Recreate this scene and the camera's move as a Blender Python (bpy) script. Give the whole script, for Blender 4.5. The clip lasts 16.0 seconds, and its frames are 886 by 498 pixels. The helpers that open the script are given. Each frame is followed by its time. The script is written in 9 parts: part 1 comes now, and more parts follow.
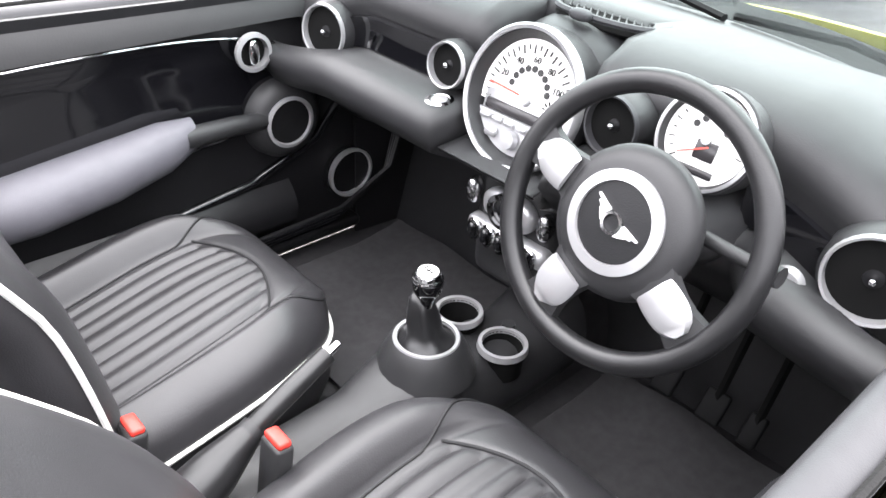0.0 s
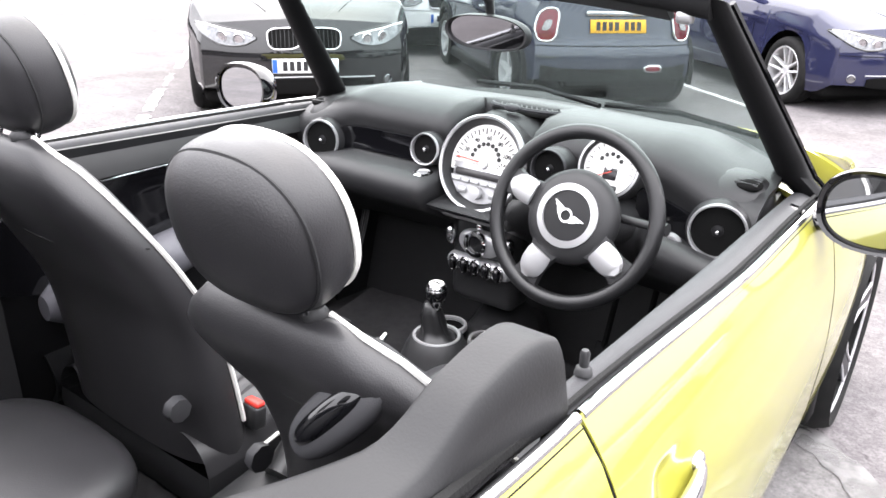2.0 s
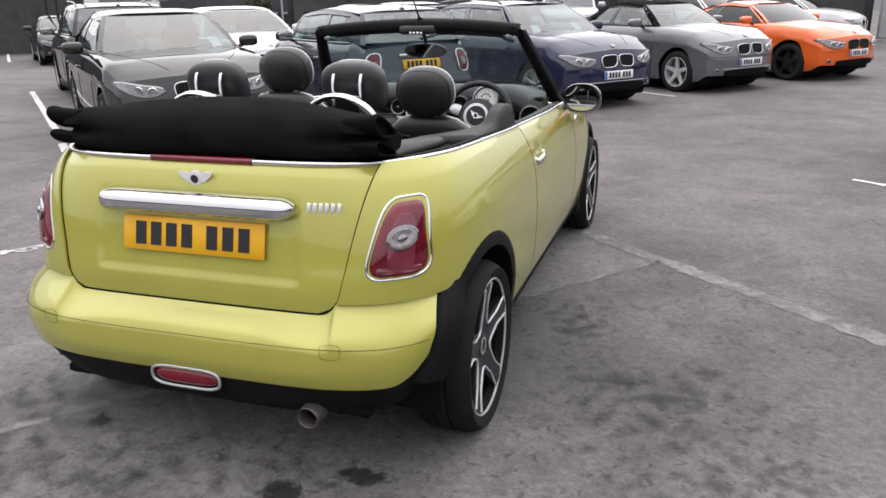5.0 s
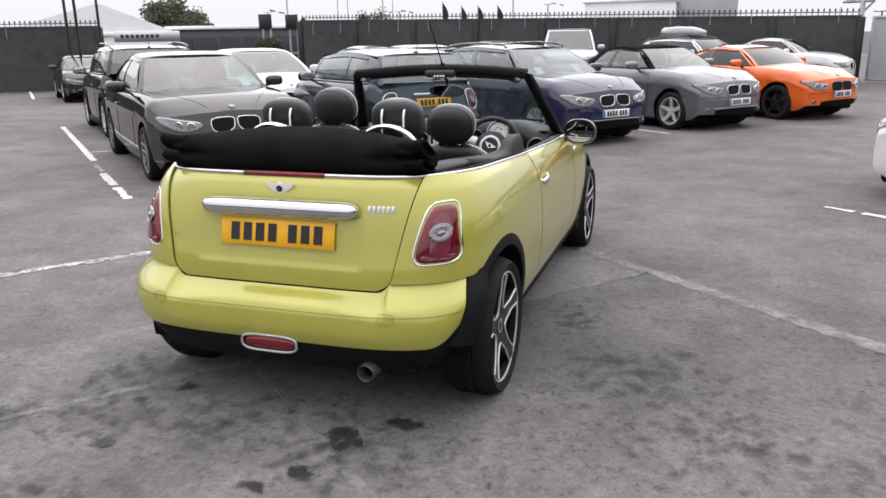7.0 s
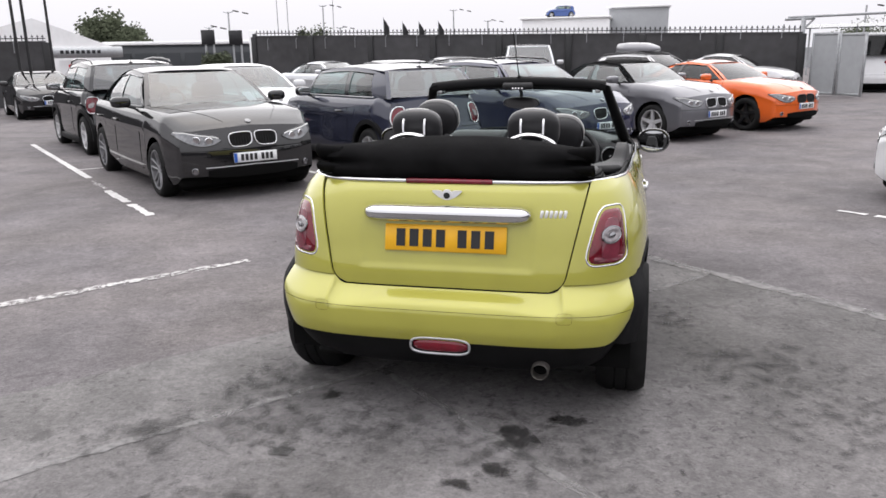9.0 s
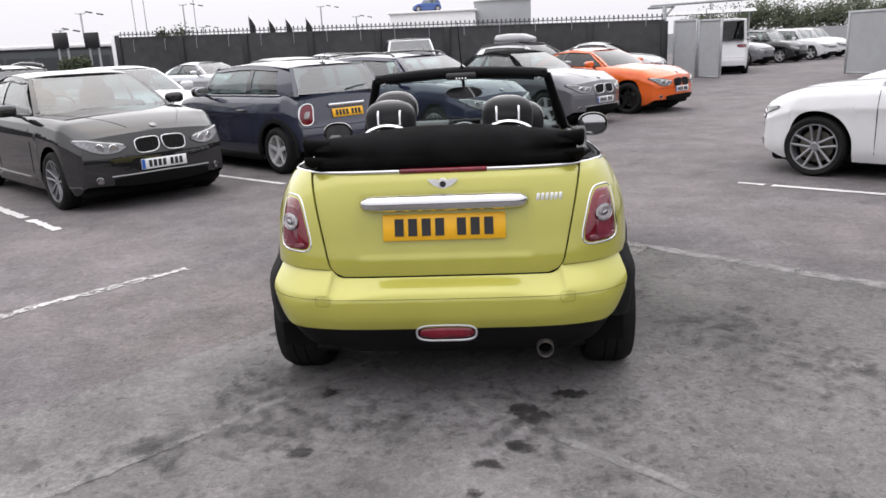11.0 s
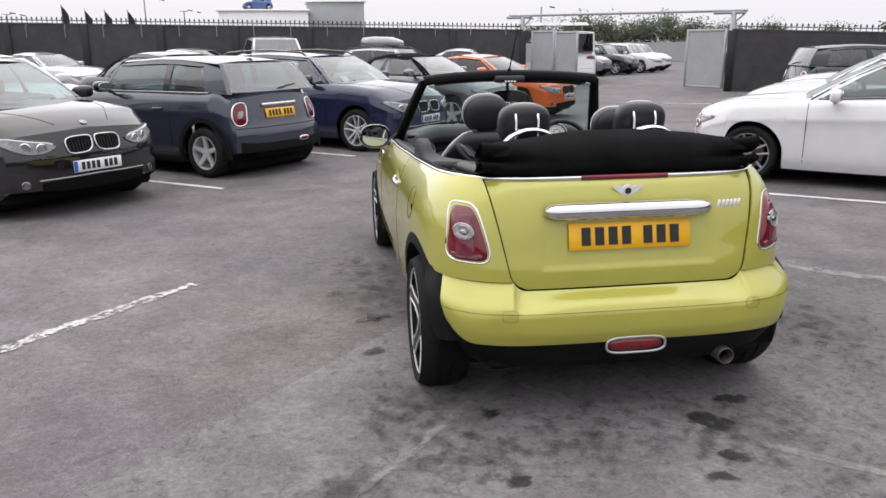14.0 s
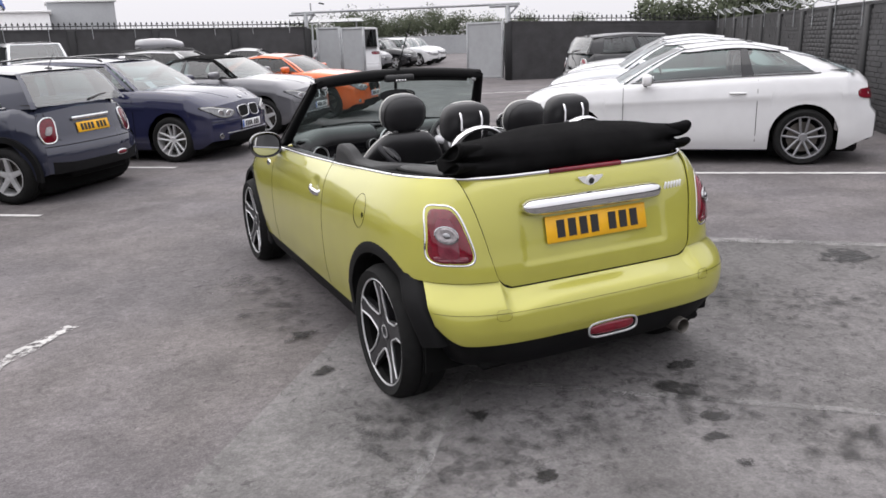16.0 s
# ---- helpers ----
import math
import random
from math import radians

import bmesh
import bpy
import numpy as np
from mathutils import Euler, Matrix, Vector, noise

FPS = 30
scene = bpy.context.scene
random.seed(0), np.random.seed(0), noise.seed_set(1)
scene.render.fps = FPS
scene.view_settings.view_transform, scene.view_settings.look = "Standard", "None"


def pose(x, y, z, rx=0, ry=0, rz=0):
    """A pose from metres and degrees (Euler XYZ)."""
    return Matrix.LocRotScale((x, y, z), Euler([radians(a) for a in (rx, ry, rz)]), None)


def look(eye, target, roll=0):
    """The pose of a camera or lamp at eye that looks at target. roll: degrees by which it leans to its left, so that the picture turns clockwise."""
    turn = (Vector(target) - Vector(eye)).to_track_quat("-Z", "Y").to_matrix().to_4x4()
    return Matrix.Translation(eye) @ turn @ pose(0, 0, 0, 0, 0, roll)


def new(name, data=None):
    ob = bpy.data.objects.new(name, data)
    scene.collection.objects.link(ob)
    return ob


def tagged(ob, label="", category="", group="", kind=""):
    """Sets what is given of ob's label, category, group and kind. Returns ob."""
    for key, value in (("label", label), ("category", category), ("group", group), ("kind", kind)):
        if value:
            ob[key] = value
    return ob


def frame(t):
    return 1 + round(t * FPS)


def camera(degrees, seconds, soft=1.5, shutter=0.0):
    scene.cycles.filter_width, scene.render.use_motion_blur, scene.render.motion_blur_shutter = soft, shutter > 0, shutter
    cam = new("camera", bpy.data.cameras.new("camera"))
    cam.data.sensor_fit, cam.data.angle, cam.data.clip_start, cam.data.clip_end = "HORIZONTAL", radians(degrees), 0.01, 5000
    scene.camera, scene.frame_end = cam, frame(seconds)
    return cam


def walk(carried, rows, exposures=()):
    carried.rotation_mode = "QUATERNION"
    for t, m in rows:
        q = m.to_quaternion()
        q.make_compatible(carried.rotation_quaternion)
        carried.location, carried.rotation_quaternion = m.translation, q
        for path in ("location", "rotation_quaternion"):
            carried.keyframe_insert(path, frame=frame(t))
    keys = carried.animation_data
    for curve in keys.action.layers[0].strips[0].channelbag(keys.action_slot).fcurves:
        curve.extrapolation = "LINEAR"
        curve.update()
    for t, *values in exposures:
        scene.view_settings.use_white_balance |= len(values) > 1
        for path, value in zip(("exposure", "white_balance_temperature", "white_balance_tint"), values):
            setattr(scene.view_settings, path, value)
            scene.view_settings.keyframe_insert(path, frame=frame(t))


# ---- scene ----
cam = camera(60.5, 16.0, 1.6)
PATH = [
    (0, (0.782, 0.76, 1.347), (-0.417, 1.932, 0.256), 3.7),
    (0.5, (0.783, 0.744, 1.344), (-0.388, 1.946, 0.257), 3.2),
    (1, (0.829, 0.678, 1.355), (-0.298, 1.981, 0.339), 2.7),
    (1.5, (0.935, 0.441, 1.372), (-0.197, 1.817, 0.465), 2.2),
    (2, (0.999, 0.143, 1.394), (-0.082, 1.643, 0.634), 1.6),
    (2.5, (1.04, -0.242, 1.45), (0.147, 1.367, 0.665), 0.7),
    (3, (1.152, -0.654, 1.429), (0.345, 1.055, 0.773), 0.2),
    (3.5, (1.205, -1.058, 1.435), (0.498, 0.695, 0.779), -0.4),
    (6, (1.588, -2.941, 1.498), (0.982, -1.12, 0.936), -1.1),
    (6.5, (1.597, -3.037, 1.518), (0.982, -1.207, 0.995), -1.1),
    (7, (1.579, -3.055, 1.513), (0.955, -1.231, 0.981), -1.1),
    (7.5, (1.536, -3.083, 1.492), (0.914, -1.269, 0.924), -0.5),
    (8, (1.335, -3.266, 1.487), (0.77, -1.425, 0.946), -0.3),
    (8.5, (1.042, -3.37, 1.496), (0.493, -1.519, 0.976), 1.0),
    (9, (0.723, -3.43, 1.515), (0.256, -1.55, 1.018), -1.1),
    (9.5, (0.428, -3.524, 1.493), (0.104, -1.613, 1.0), -1.6),
    (12, (0.088, -3.55, 1.518), (0.006, -1.622, 0.989), -2.6),
    (12.5, (-0.156, -3.507, 1.514), (-0.173, -1.576, 0.994), -1.6),
    (13, (-0.49, -3.423, 1.536), (-0.486, -1.493, 1.01), -0.6),
    (13.5, (-0.852, -3.385, 1.537), (-0.696, -1.464, 1.005), -0.8),
    (14, (-1.203, -3.3, 1.529), (-0.905, -1.393, 1.007), -0.4),
    (14.5, (-1.447, -3.18, 1.55), (-0.991, -1.305, 1.023), -3.1),
    (15, (-1.735, -3.091, 1.543), (-1.012, -1.305, 1.005), -1.4),
    (15.5, (-1.884, -3.049, 1.568), (-1.03, -1.325, 1.023), -1.3),
    (16, (-1.918, -2.993, 1.561), (-1.089, -1.256, 1.018), -2.1),
]
EXPO = [(0, 2.20), (1.0, 2.20), (1.5, 2.0), (2.0, 1.70), (2.5, 1.06), (3.0, 0.52), (3.5, 0.13), (6.0, -0.10), (9.0, -0.09), (12.0, -0.12), (16, -0.17)]
walk(cam, [(t, look(eye, target, roll)) for t, eye, target, roll in PATH], EXPO)

# ---- sky and sun ----
world = bpy.data.worlds.new("overcast_sky")
scene.world = world
world.use_nodes = True
wn, wl = world.node_tree.nodes, world.node_tree.links
sky = wn.new("ShaderNodeTexSky")
sky.sky_type, sky.sun_disc = "NISHITA", False
sky.sun_elevation, sky.sun_rotation = radians(62), radians(-27)
sky.air_density, sky.dust_density = 2.0, 6.0
cloud = wn.new("ShaderNodeMix")
cloud.data_type = "RGBA"
cloud.inputs[0].default_value = 0.9
cloud.inputs[7].default_value = (15.0, 14.75, 15.6, 1)
wl.new(sky.outputs[0], cloud.inputs[6])
# an overcast sky is brighter overhead than at the horizon
wc, ws, wr = wn.new("ShaderNodeTexCoord"), wn.new("ShaderNodeSeparateXYZ"), wn.new("ShaderNodeMapRange")
wl.new(wc.outputs["Generated"], ws.inputs[0])
wl.new(ws.outputs[2], wr.inputs[0])
wr.inputs[1].default_value, wr.inputs[2].default_value, wr.inputs[3].default_value, wr.inputs[4].default_value = 0.0, 1.0, 0.90, 1.80
grade = wn.new("ShaderNodeVectorMath")
grade.operation = "SCALE"
wl.new(cloud.outputs[2], grade.inputs[0])
wl.new(wr.outputs[0], grade.inputs["Scale"])
wl.new(grade.outputs[0], wn["Background"].inputs[0])
wn["Background"].inputs[1].default_value = 0.080
sun = new("sun", bpy.data.lights.new("sun", "SUN"))
sun.data.energy, sun.data.angle, sun.data.color = 2.4, radians(120), (1, 0.98, 0.965)
sun.matrix_world = look((0, 0, 20), (2.4, -4.8, 10.0))

# ---- materials ----
def mat(name, color, rough=0.5, metal=0.0, vary=0.0, scale=20.0, bump=0.0, bscale=200.0, coat=0.0, spec=0.5, trans=0.0, second=None, detail=4.0, emit=0.0, ior=1.45, sheen=0.0, dirt=0.0):
    """A surface with a base colour, a broad and a fine variation and fine relief."""
    m = bpy.data.materials.new(name)
    m.use_nodes = True
    nt = m.node_tree
    b = nt.nodes["Principled BSDF"]
    c = (*color, 1)
    b.inputs["Base Color"].default_value = c
    b.inputs["Roughness"].default_value = rough
    b.inputs["Metallic"].default_value = metal
    b.inputs["Coat Weight"].default_value = coat
    b.inputs["Coat Roughness"].default_value = 0.04
    b.inputs["Specular IOR Level"].default_value = spec
    b.inputs["Transmission Weight"].default_value = trans
    b.inputs["IOR"].default_value = ior
    b.inputs["Sheen Weight"].default_value = sheen
    if emit:
        b.inputs["Emission Color"].default_value, b.inputs["Emission Strength"].default_value = c, emit
    if vary or bump or dirt:
        co = nt.nodes.new("ShaderNodeTexCoord")
    if vary:
        n1 = nt.nodes.new("ShaderNodeTexNoise")
        n1.inputs["Scale"].default_value, n1.inputs["Detail"].default_value = scale, detail
        nt.links.new(co.outputs["Object"], n1.inputs["Vector"])
        n2 = nt.nodes.new("ShaderNodeTexNoise")
        n2.inputs["Scale"].default_value, n2.inputs["Detail"].default_value = scale * 0.13, 3.0
        nt.links.new(co.outputs["Object"], n2.inputs["Vector"])
        add = nt.nodes.new("ShaderNodeMath")
        add.operation = "ADD"
        nt.links.new(n1.outputs[0], add.inputs[0])
        nt.links.new(n2.outputs[0], add.inputs[1])
        ramp = nt.nodes.new("ShaderNodeMapRange")
        ramp.inputs[1].default_value, ramp.inputs[2].default_value = 0.65, 1.35
        nt.links.new(add.outputs[0], ramp.inputs[0])
        mix = nt.nodes.new("ShaderNodeMix")
        mix.data_type = "RGBA"
        lo = tuple(v * (1 - vary) for v in color)
        hi = second or tuple(min(1, v * (1 + vary)) for v in color)
        mix.inputs[6].default_value, mix.inputs[7].default_value = (*lo, 1), (*hi, 1)
        nt.links.new(ramp.outputs[0], mix.inputs[0])
        nt.links.new(mix.outputs[2], b.inputs["Base Color"])
        rr = nt.nodes.new("ShaderNodeMapRange")
        rr.inputs[3].default_value, rr.inputs[4].default_value = max(0.02, rough * 0.85), min(1, rough * 1.15)
        nt.links.new(n2.outputs[0], rr.inputs[0])
        nt.links.new(rr.outputs[0], b.inputs["Roughness"])
    if bump:
        nb = nt.nodes.new("ShaderNodeTexNoise")
        nb.inputs["Scale"].default_value, nb.inputs["Detail"].default_value = bscale, 3.0
        nt.links.new(co.outputs["Object"], nb.inputs["Vector"])
        bp = nt.nodes.new("ShaderNodeBump")
        bp.inputs["Strength"].default_value, bp.inputs["Distance"].default_value = bump, 0.004
        nt.links.new(nb.outputs[0], bp.inputs["Height"])
        nt.links.new(bp.outputs[0], b.inputs["Normal"])
    return m


def car_paint(name, color, metal=0.35, rough=0.32):
    """Clear-coated metallic paint with a fine flake."""
    m = mat(name, color, rough, metal, coat=1.0, vary=0.05, scale=6.0, spec=0.5 if max(color) > 0.1 else 0.0)
    m.node_tree.nodes["Principled BSDF"].inputs["Coat IOR"].default_value = 1.5 if max(color) > 0.1 else 1.68
    nt = m.node_tree
    co = nt.nodes.new("ShaderNodeTexCoord")
    fl = nt.nodes.new("ShaderNodeTexNoise")
    fl.inputs["Scale"].default_value = 1500
    nt.links.new(co.outputs["Object"], fl.inputs["Vector"])
    bp = nt.nodes.new("ShaderNodeBump")
    bp.inputs["Strength"].default_value, bp.inputs["Distance"].default_value = 0.05, 0.0005
    nt.links.new(fl.outputs[0], bp.inputs["Height"])
    nt.links.new(bp.outputs[0], nt.nodes["Principled BSDF"].inputs["Normal"])
    return m


YELLOW = car_paint("lime_yellow_paint", (0.395, 0.378, 0.060), 0.2, 0.36)
LEATHER = mat("black_leather", (0.0205, 0.020, 0.0218), 0.40, vary=0.25, scale=9, bump=0.12, bscale=420, spec=0.55)
RIM_LEATHER = mat("polished_black_leather", (0.010, 0.010, 0.0108), 0.34, vary=0.25, scale=20, bump=0.08, bscale=420, spec=0.5)
LEATHER_BACK = mat("black_vinyl", (0.013, 0.013, 0.0142), 0.5, vary=0.15, scale=9, bump=0.25, bscale=500)
PIPING = mat("white_piping", (0.72, 0.71, 0.68), 0.5, vary=0.06, scale=60)
SEAM = mat("dark_seam", (0.008, 0.008, 0.009), 0.7)
PLASTIC = mat("black_soft_plastic", (0.020, 0.020, 0.0212), 0.44, vary=0.15, scale=30, bump=0.15, bscale=700, spec=0.45)
PLASTIC_GREY = mat("charcoal_plastic", (0.034, 0.034, 0.037), 0.55, vary=0.12, scale=30, bump=0.12, bscale=600, spec=0.4)
DOOR_BLACK = mat("satin_black_lining", (0.009, 0.009, 0.010), 0.38, vary=0.15, scale=30, bump=0.12, bscale=500, spec=0.35)
LINING = mat("black_moulded_vinyl", (0.012, 0.012, 0.013), 0.58, vary=0.12, scale=20, bump=0.08, bscale=300)
GREY_FABRIC = mat("grey_armrest_vinyl", (0.10, 0.098, 0.112), 0.55, vary=0.1, scale=30, bump=0.2, bscale=500)
GLOSS_BLACK = mat("piano_black_trim", (0.004, 0.004, 0.005), 0.06, coat=0.6)
TRIM_BLACK = mat("unpainted_black_trim", (0.0065, 0.0065, 0.007), 0.62, vary=0.25, scale=14, bump=0.15, bscale=300, spec=0.16)
CARPET = mat("black_carpet", (0.046, 0.045, 0.047), 0.95, vary=0.22, scale=45, bump=0.8, bscale=700, spec=0.1)
CLOTH_TOP = mat("black_roof_canvas", (0.0095, 0.0094, 0.0097), 0.92, vary=0.35, scale=12, bump=0.5, bscale=900, spec=0.04)
CHROME = mat("polished_chrome", (0.66, 0.66, 0.67), 0.07, 1.0, vary=0.04, scale=8)
SATIN = mat("satin_silver_plastic", (0.46, 0.46, 0.47), 0.33, 0.6, vary=0.05, scale=20)
BADGE = mat("bright_badge_metal", (0.78, 0.78, 0.78), 0.38, 0.25, vary=0.04, scale=30)
ALLOY = mat("machined_alloy", (0.60, 0.60, 0.61), 0.36, 0.45, vary=0.12, scale=15)
ALLOY_GREY = mat("grey_alloy", (0.24, 0.24, 0.25), 0.34, 0.5, vary=0.12, scale=15)
ALLOY_DARK = mat("anthracite_alloy", (0.030, 0.030, 0.033), 0.42, 0.3, vary=0.15, scale=15)
BLACK_WHEEL = mat("black_alloy", (0.008, 0.008, 0.009), 0.35, 0.3)
RUBBER = mat("tyre_rubber", (0.011, 0.011, 0.011), 0.8, spec=0.22, vary=0.35, scale=25, bump=0.3, bscale=250)
BRAKE = mat("brake_disc_steel", (0.14, 0.13, 0.12), 0.45, 0.8, vary=0.3, scale=30)
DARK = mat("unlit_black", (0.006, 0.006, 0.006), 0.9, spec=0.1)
DIAL = mat("white_dial_face", (0.74, 0.73, 0.71), 0.55, vary=0.03, scale=40)
DIAL_INK = mat("dial_ink", (0.02, 0.02, 0.02), 0.6)
NEEDLE = mat("red_needle", (0.6, 0.08, 0.06), 0.5)
LCD = mat("dark_display", (0.035, 0.033, 0.035), 0.22)
RED_PLASTIC = mat("red_release_button", (0.62, 0.04, 0.03), 0.4)
LAMP_RED = mat("red_lamp_lens", (0.135, 0.003, 0.012), 0.14, coat=0.5, vary=0.45, scale=26)
LAMP_PINK = mat("pale_lamp_lens", (0.15, 0.025, 0.04), 0.14, coat=0.6, vary=0.35, scale=40)
HEAD_LAMP = mat("headlamp_lens", (0.21, 0.215, 0.225), 0.16, 0.3, coat=0.6, vary=0.6, scale=30)
LAMP_CLEAR = mat("clear_lamp_lens", (0.24, 0.22, 0.225), 0.16, 0.2, coat=1.0, vary=0.6, scale=70)
PLATE_YELLOW = mat("amber_plate", (0.80, 0.42, 0.012), 0.42, vary=0.05, scale=30)
PLATE_WHITE = mat("white_plate", (0.75, 0.76, 0.77), 0.42, vary=0.05, scale=30)
PAPER = mat("white_paper", (0.75, 0.75, 0.74), 0.7, vary=0.05, scale=20)
PLATE_INK = mat("plate_ink", (0.015, 0.015, 0.017), 0.5)
PLATE_BLUE = mat("plate_blue_band", (0.02, 0.10, 0.42), 0.45)


def glass_mat(name, tint, shine=0.05):
    m = bpy.data.materials.new(name)
    m.use_nodes = True
    nt = m.node_tree
    nt.nodes.remove(nt.nodes["Principled BSDF"])
    tr = nt.nodes.new("ShaderNodeBsdfTransparent")
    tr.inputs[0].default_value = (*tint, 1)
    gl = nt.nodes.new("ShaderNodeBsdfGlossy")
    gl.inputs["Roughness"].default_value = 0.02
    lw = nt.nodes.new("ShaderNodeLayerWeight")
    lw.inputs[0].default_value = 0.5
    pw = nt.nodes.new("ShaderNodeMath")
    pw.operation, pw.inputs[1].default_value = "POWER", 4.0
    nt.links.new(lw.outputs["Facing"], pw.inputs[0])
    fr = nt.nodes.new("ShaderNodeMapRange")
    fr.inputs[3].default_value, fr.inputs[4].default_value = shine, 0.9
    nt.links.new(pw.outputs[0], fr.inputs[0])
    mx = nt.nodes.new("ShaderNodeMixShader")
    nt.links.new(fr.outputs[0], mx.inputs[0])
    nt.links.new(tr.outputs[0], mx.inputs[1])
    nt.links.new(gl.outputs[0], mx.inputs[2])
    nt.links.new(mx.outputs[0], nt.nodes["Material Output"].inputs[0])
    return m


GLASS = glass_mat("clear_glass", (0.83, 0.895, 0.885))
GLASS_CAR = glass_mat("tinted_car_glass", (0.38, 0.49, 0.51), 0.16)
GLASS_SIDE = glass_mat("tinted_side_glass", (0.44, 0.55, 0.52), 0.12)
GLASS_DARK = glass_mat("privacy_glass", (0.10, 0.11, 0.12), 0.06)
MIRROR_DIM = mat("dimming_mirror_glass", (0.30, 0.30, 0.31), 0.03, 1.0)
MIRROR = mat("mirror_glass", (0.55, 0.56, 0.57), 0.02, 1.0)


def ground_mat(name, color, grit, stains, cut, tint):
    """Weathered paving: broad tone, blotches, spotted dirt and a fine aggregate."""
    m = bpy.data.materials.new(name)
    m.use_nodes = True
    nt = m.node_tree
    b = nt.nodes["Principled BSDF"]
    b.inputs["Roughness"].default_value = 0.88
    b.inputs["Specular IOR Level"].default_value = 0.35
    co = nt.nodes.new("ShaderNodeTexCoord")

    def noise(scale, detail, lo, hi, a, c, warp=0.0, rough=0.5):
        n = nt.nodes.new("ShaderNodeTexNoise")
        n.inputs["Scale"].default_value, n.inputs["Detail"].default_value = scale, detail
        n.inputs["Roughness"].default_value, n.inputs["Distortion"].default_value = rough, warp
        nt.links.new(co.outputs["Object"], n.inputs["Vector"])
        r = nt.nodes.new("ShaderNodeMapRange")
        for k, v in zip((1, 2, 3, 4), (lo, hi, a, c)):
            r.inputs[k].default_value = v
        nt.links.new(n.outputs[0], r.inputs[0])
        return r.outputs[0], n.outputs[0]

    def times(p, q):
        x = nt.nodes.new("ShaderNodeMath")
        x.operation = "MULTIPLY"
        nt.links.new(p, x.inputs[0])
        nt.links.new(q, x.inputs[1])
        return x.outputs[0]

    def either(p, q):
        x = nt.nodes.new("ShaderNodeMath")
        x.operation = "MAXIMUM"
        nt.links.new(p, x.inputs[0])
        nt.links.new(q, x.inputs[1])
        return x.outputs[0]
    broad, _ = noise(0.30, 3, 0.35, 0.65, 0.86, 1.14)
    cloud, _ = noise(1.7, 8, 0.30, 0.70, 0.72, 1.28, 0.3, 0.62)
    grain, gr = noise(95, 3, 0.30, 0.70, 1 - grit, 1 + grit, 0, 0.7)
    coarse, _ = noise(32, 4, 0.32, 0.68, 1 - 0.6 * grit, 1 + 0.6 * grit, 0, 0.65)
    spots, _ = noise(21, 7, cut, cut + 0.07, 1.0, 1 - stains, 0.6, 0.62)
    where, _ = noise(1.1, 4, 0.42, 0.56, 1.0, 0.0)
    blots, _ = noise(5.5, 8, cut + 0.01, cut + 0.08, 1.0, 1 - 0.6 * stains, 0.8, 0.6)
    wear, _ = noise(13, 8, 0.38, 0.62, 0.86, 1.13, 1.2, 0.68)
    pale, _ = noise(3.1, 7, 0.60, 0.74, 1.0, 1.22, 1.5, 0.6)
    val = times(times(times(broad, cloud), times(grain, coarse)), times(times(times(either(spots, where), wear), blots), pale))
    hue, _ = noise(0.7, 4, 0.4, 0.6, 0.0, 1.0)
    mix = nt.nodes.new("ShaderNodeMix")
    mix.data_type = "RGBA"
    mix.inputs[6].default_value, mix.inputs[7].default_value = (*color, 1), (*tint, 1)
    nt.links.new(hue, mix.inputs[0])
    vm = nt.nodes.new("ShaderNodeVectorMath")
    vm.operation = "SCALE"
    nt.links.new(mix.outputs[2], vm.inputs[0])
    nt.links.new(val, vm.inputs[3])
    nt.links.new(vm.outputs[0], b.inputs["Base Color"])
    bp = nt.nodes.new("ShaderNodeBump")
    bp.inputs["Strength"].default_value, bp.inputs["Distance"].default_value = 0.5, 0.006
    nt.links.new(gr, bp.inputs["Height"])
    nt.links.new(bp.outputs[0], b.inputs["Normal"])
    return m


ASPHALT = ground_mat("worn_asphalt", (0.121, 0.111, 0.115), 0.30, 0.45, 0.62, (0.126, 0.114, 0.114))
CONCRETE = ground_mat("stained_concrete", (0.110, 0.104, 0.103), 0.22, 0.40, 0.59, (0.137, 0.130, 0.131))
CONCRETE_PALE = ground_mat("pale_concrete", (0.138, 0.132, 0.130), 0.24, 0.5, 0.60, (0.158, 0.151, 0.151))
CONCRETE_DARK = ground_mat("dirty_concrete", (0.100, 0.095, 0.094), 0.22, 0.42, 0.57, (0.126, 0.119, 0.119))


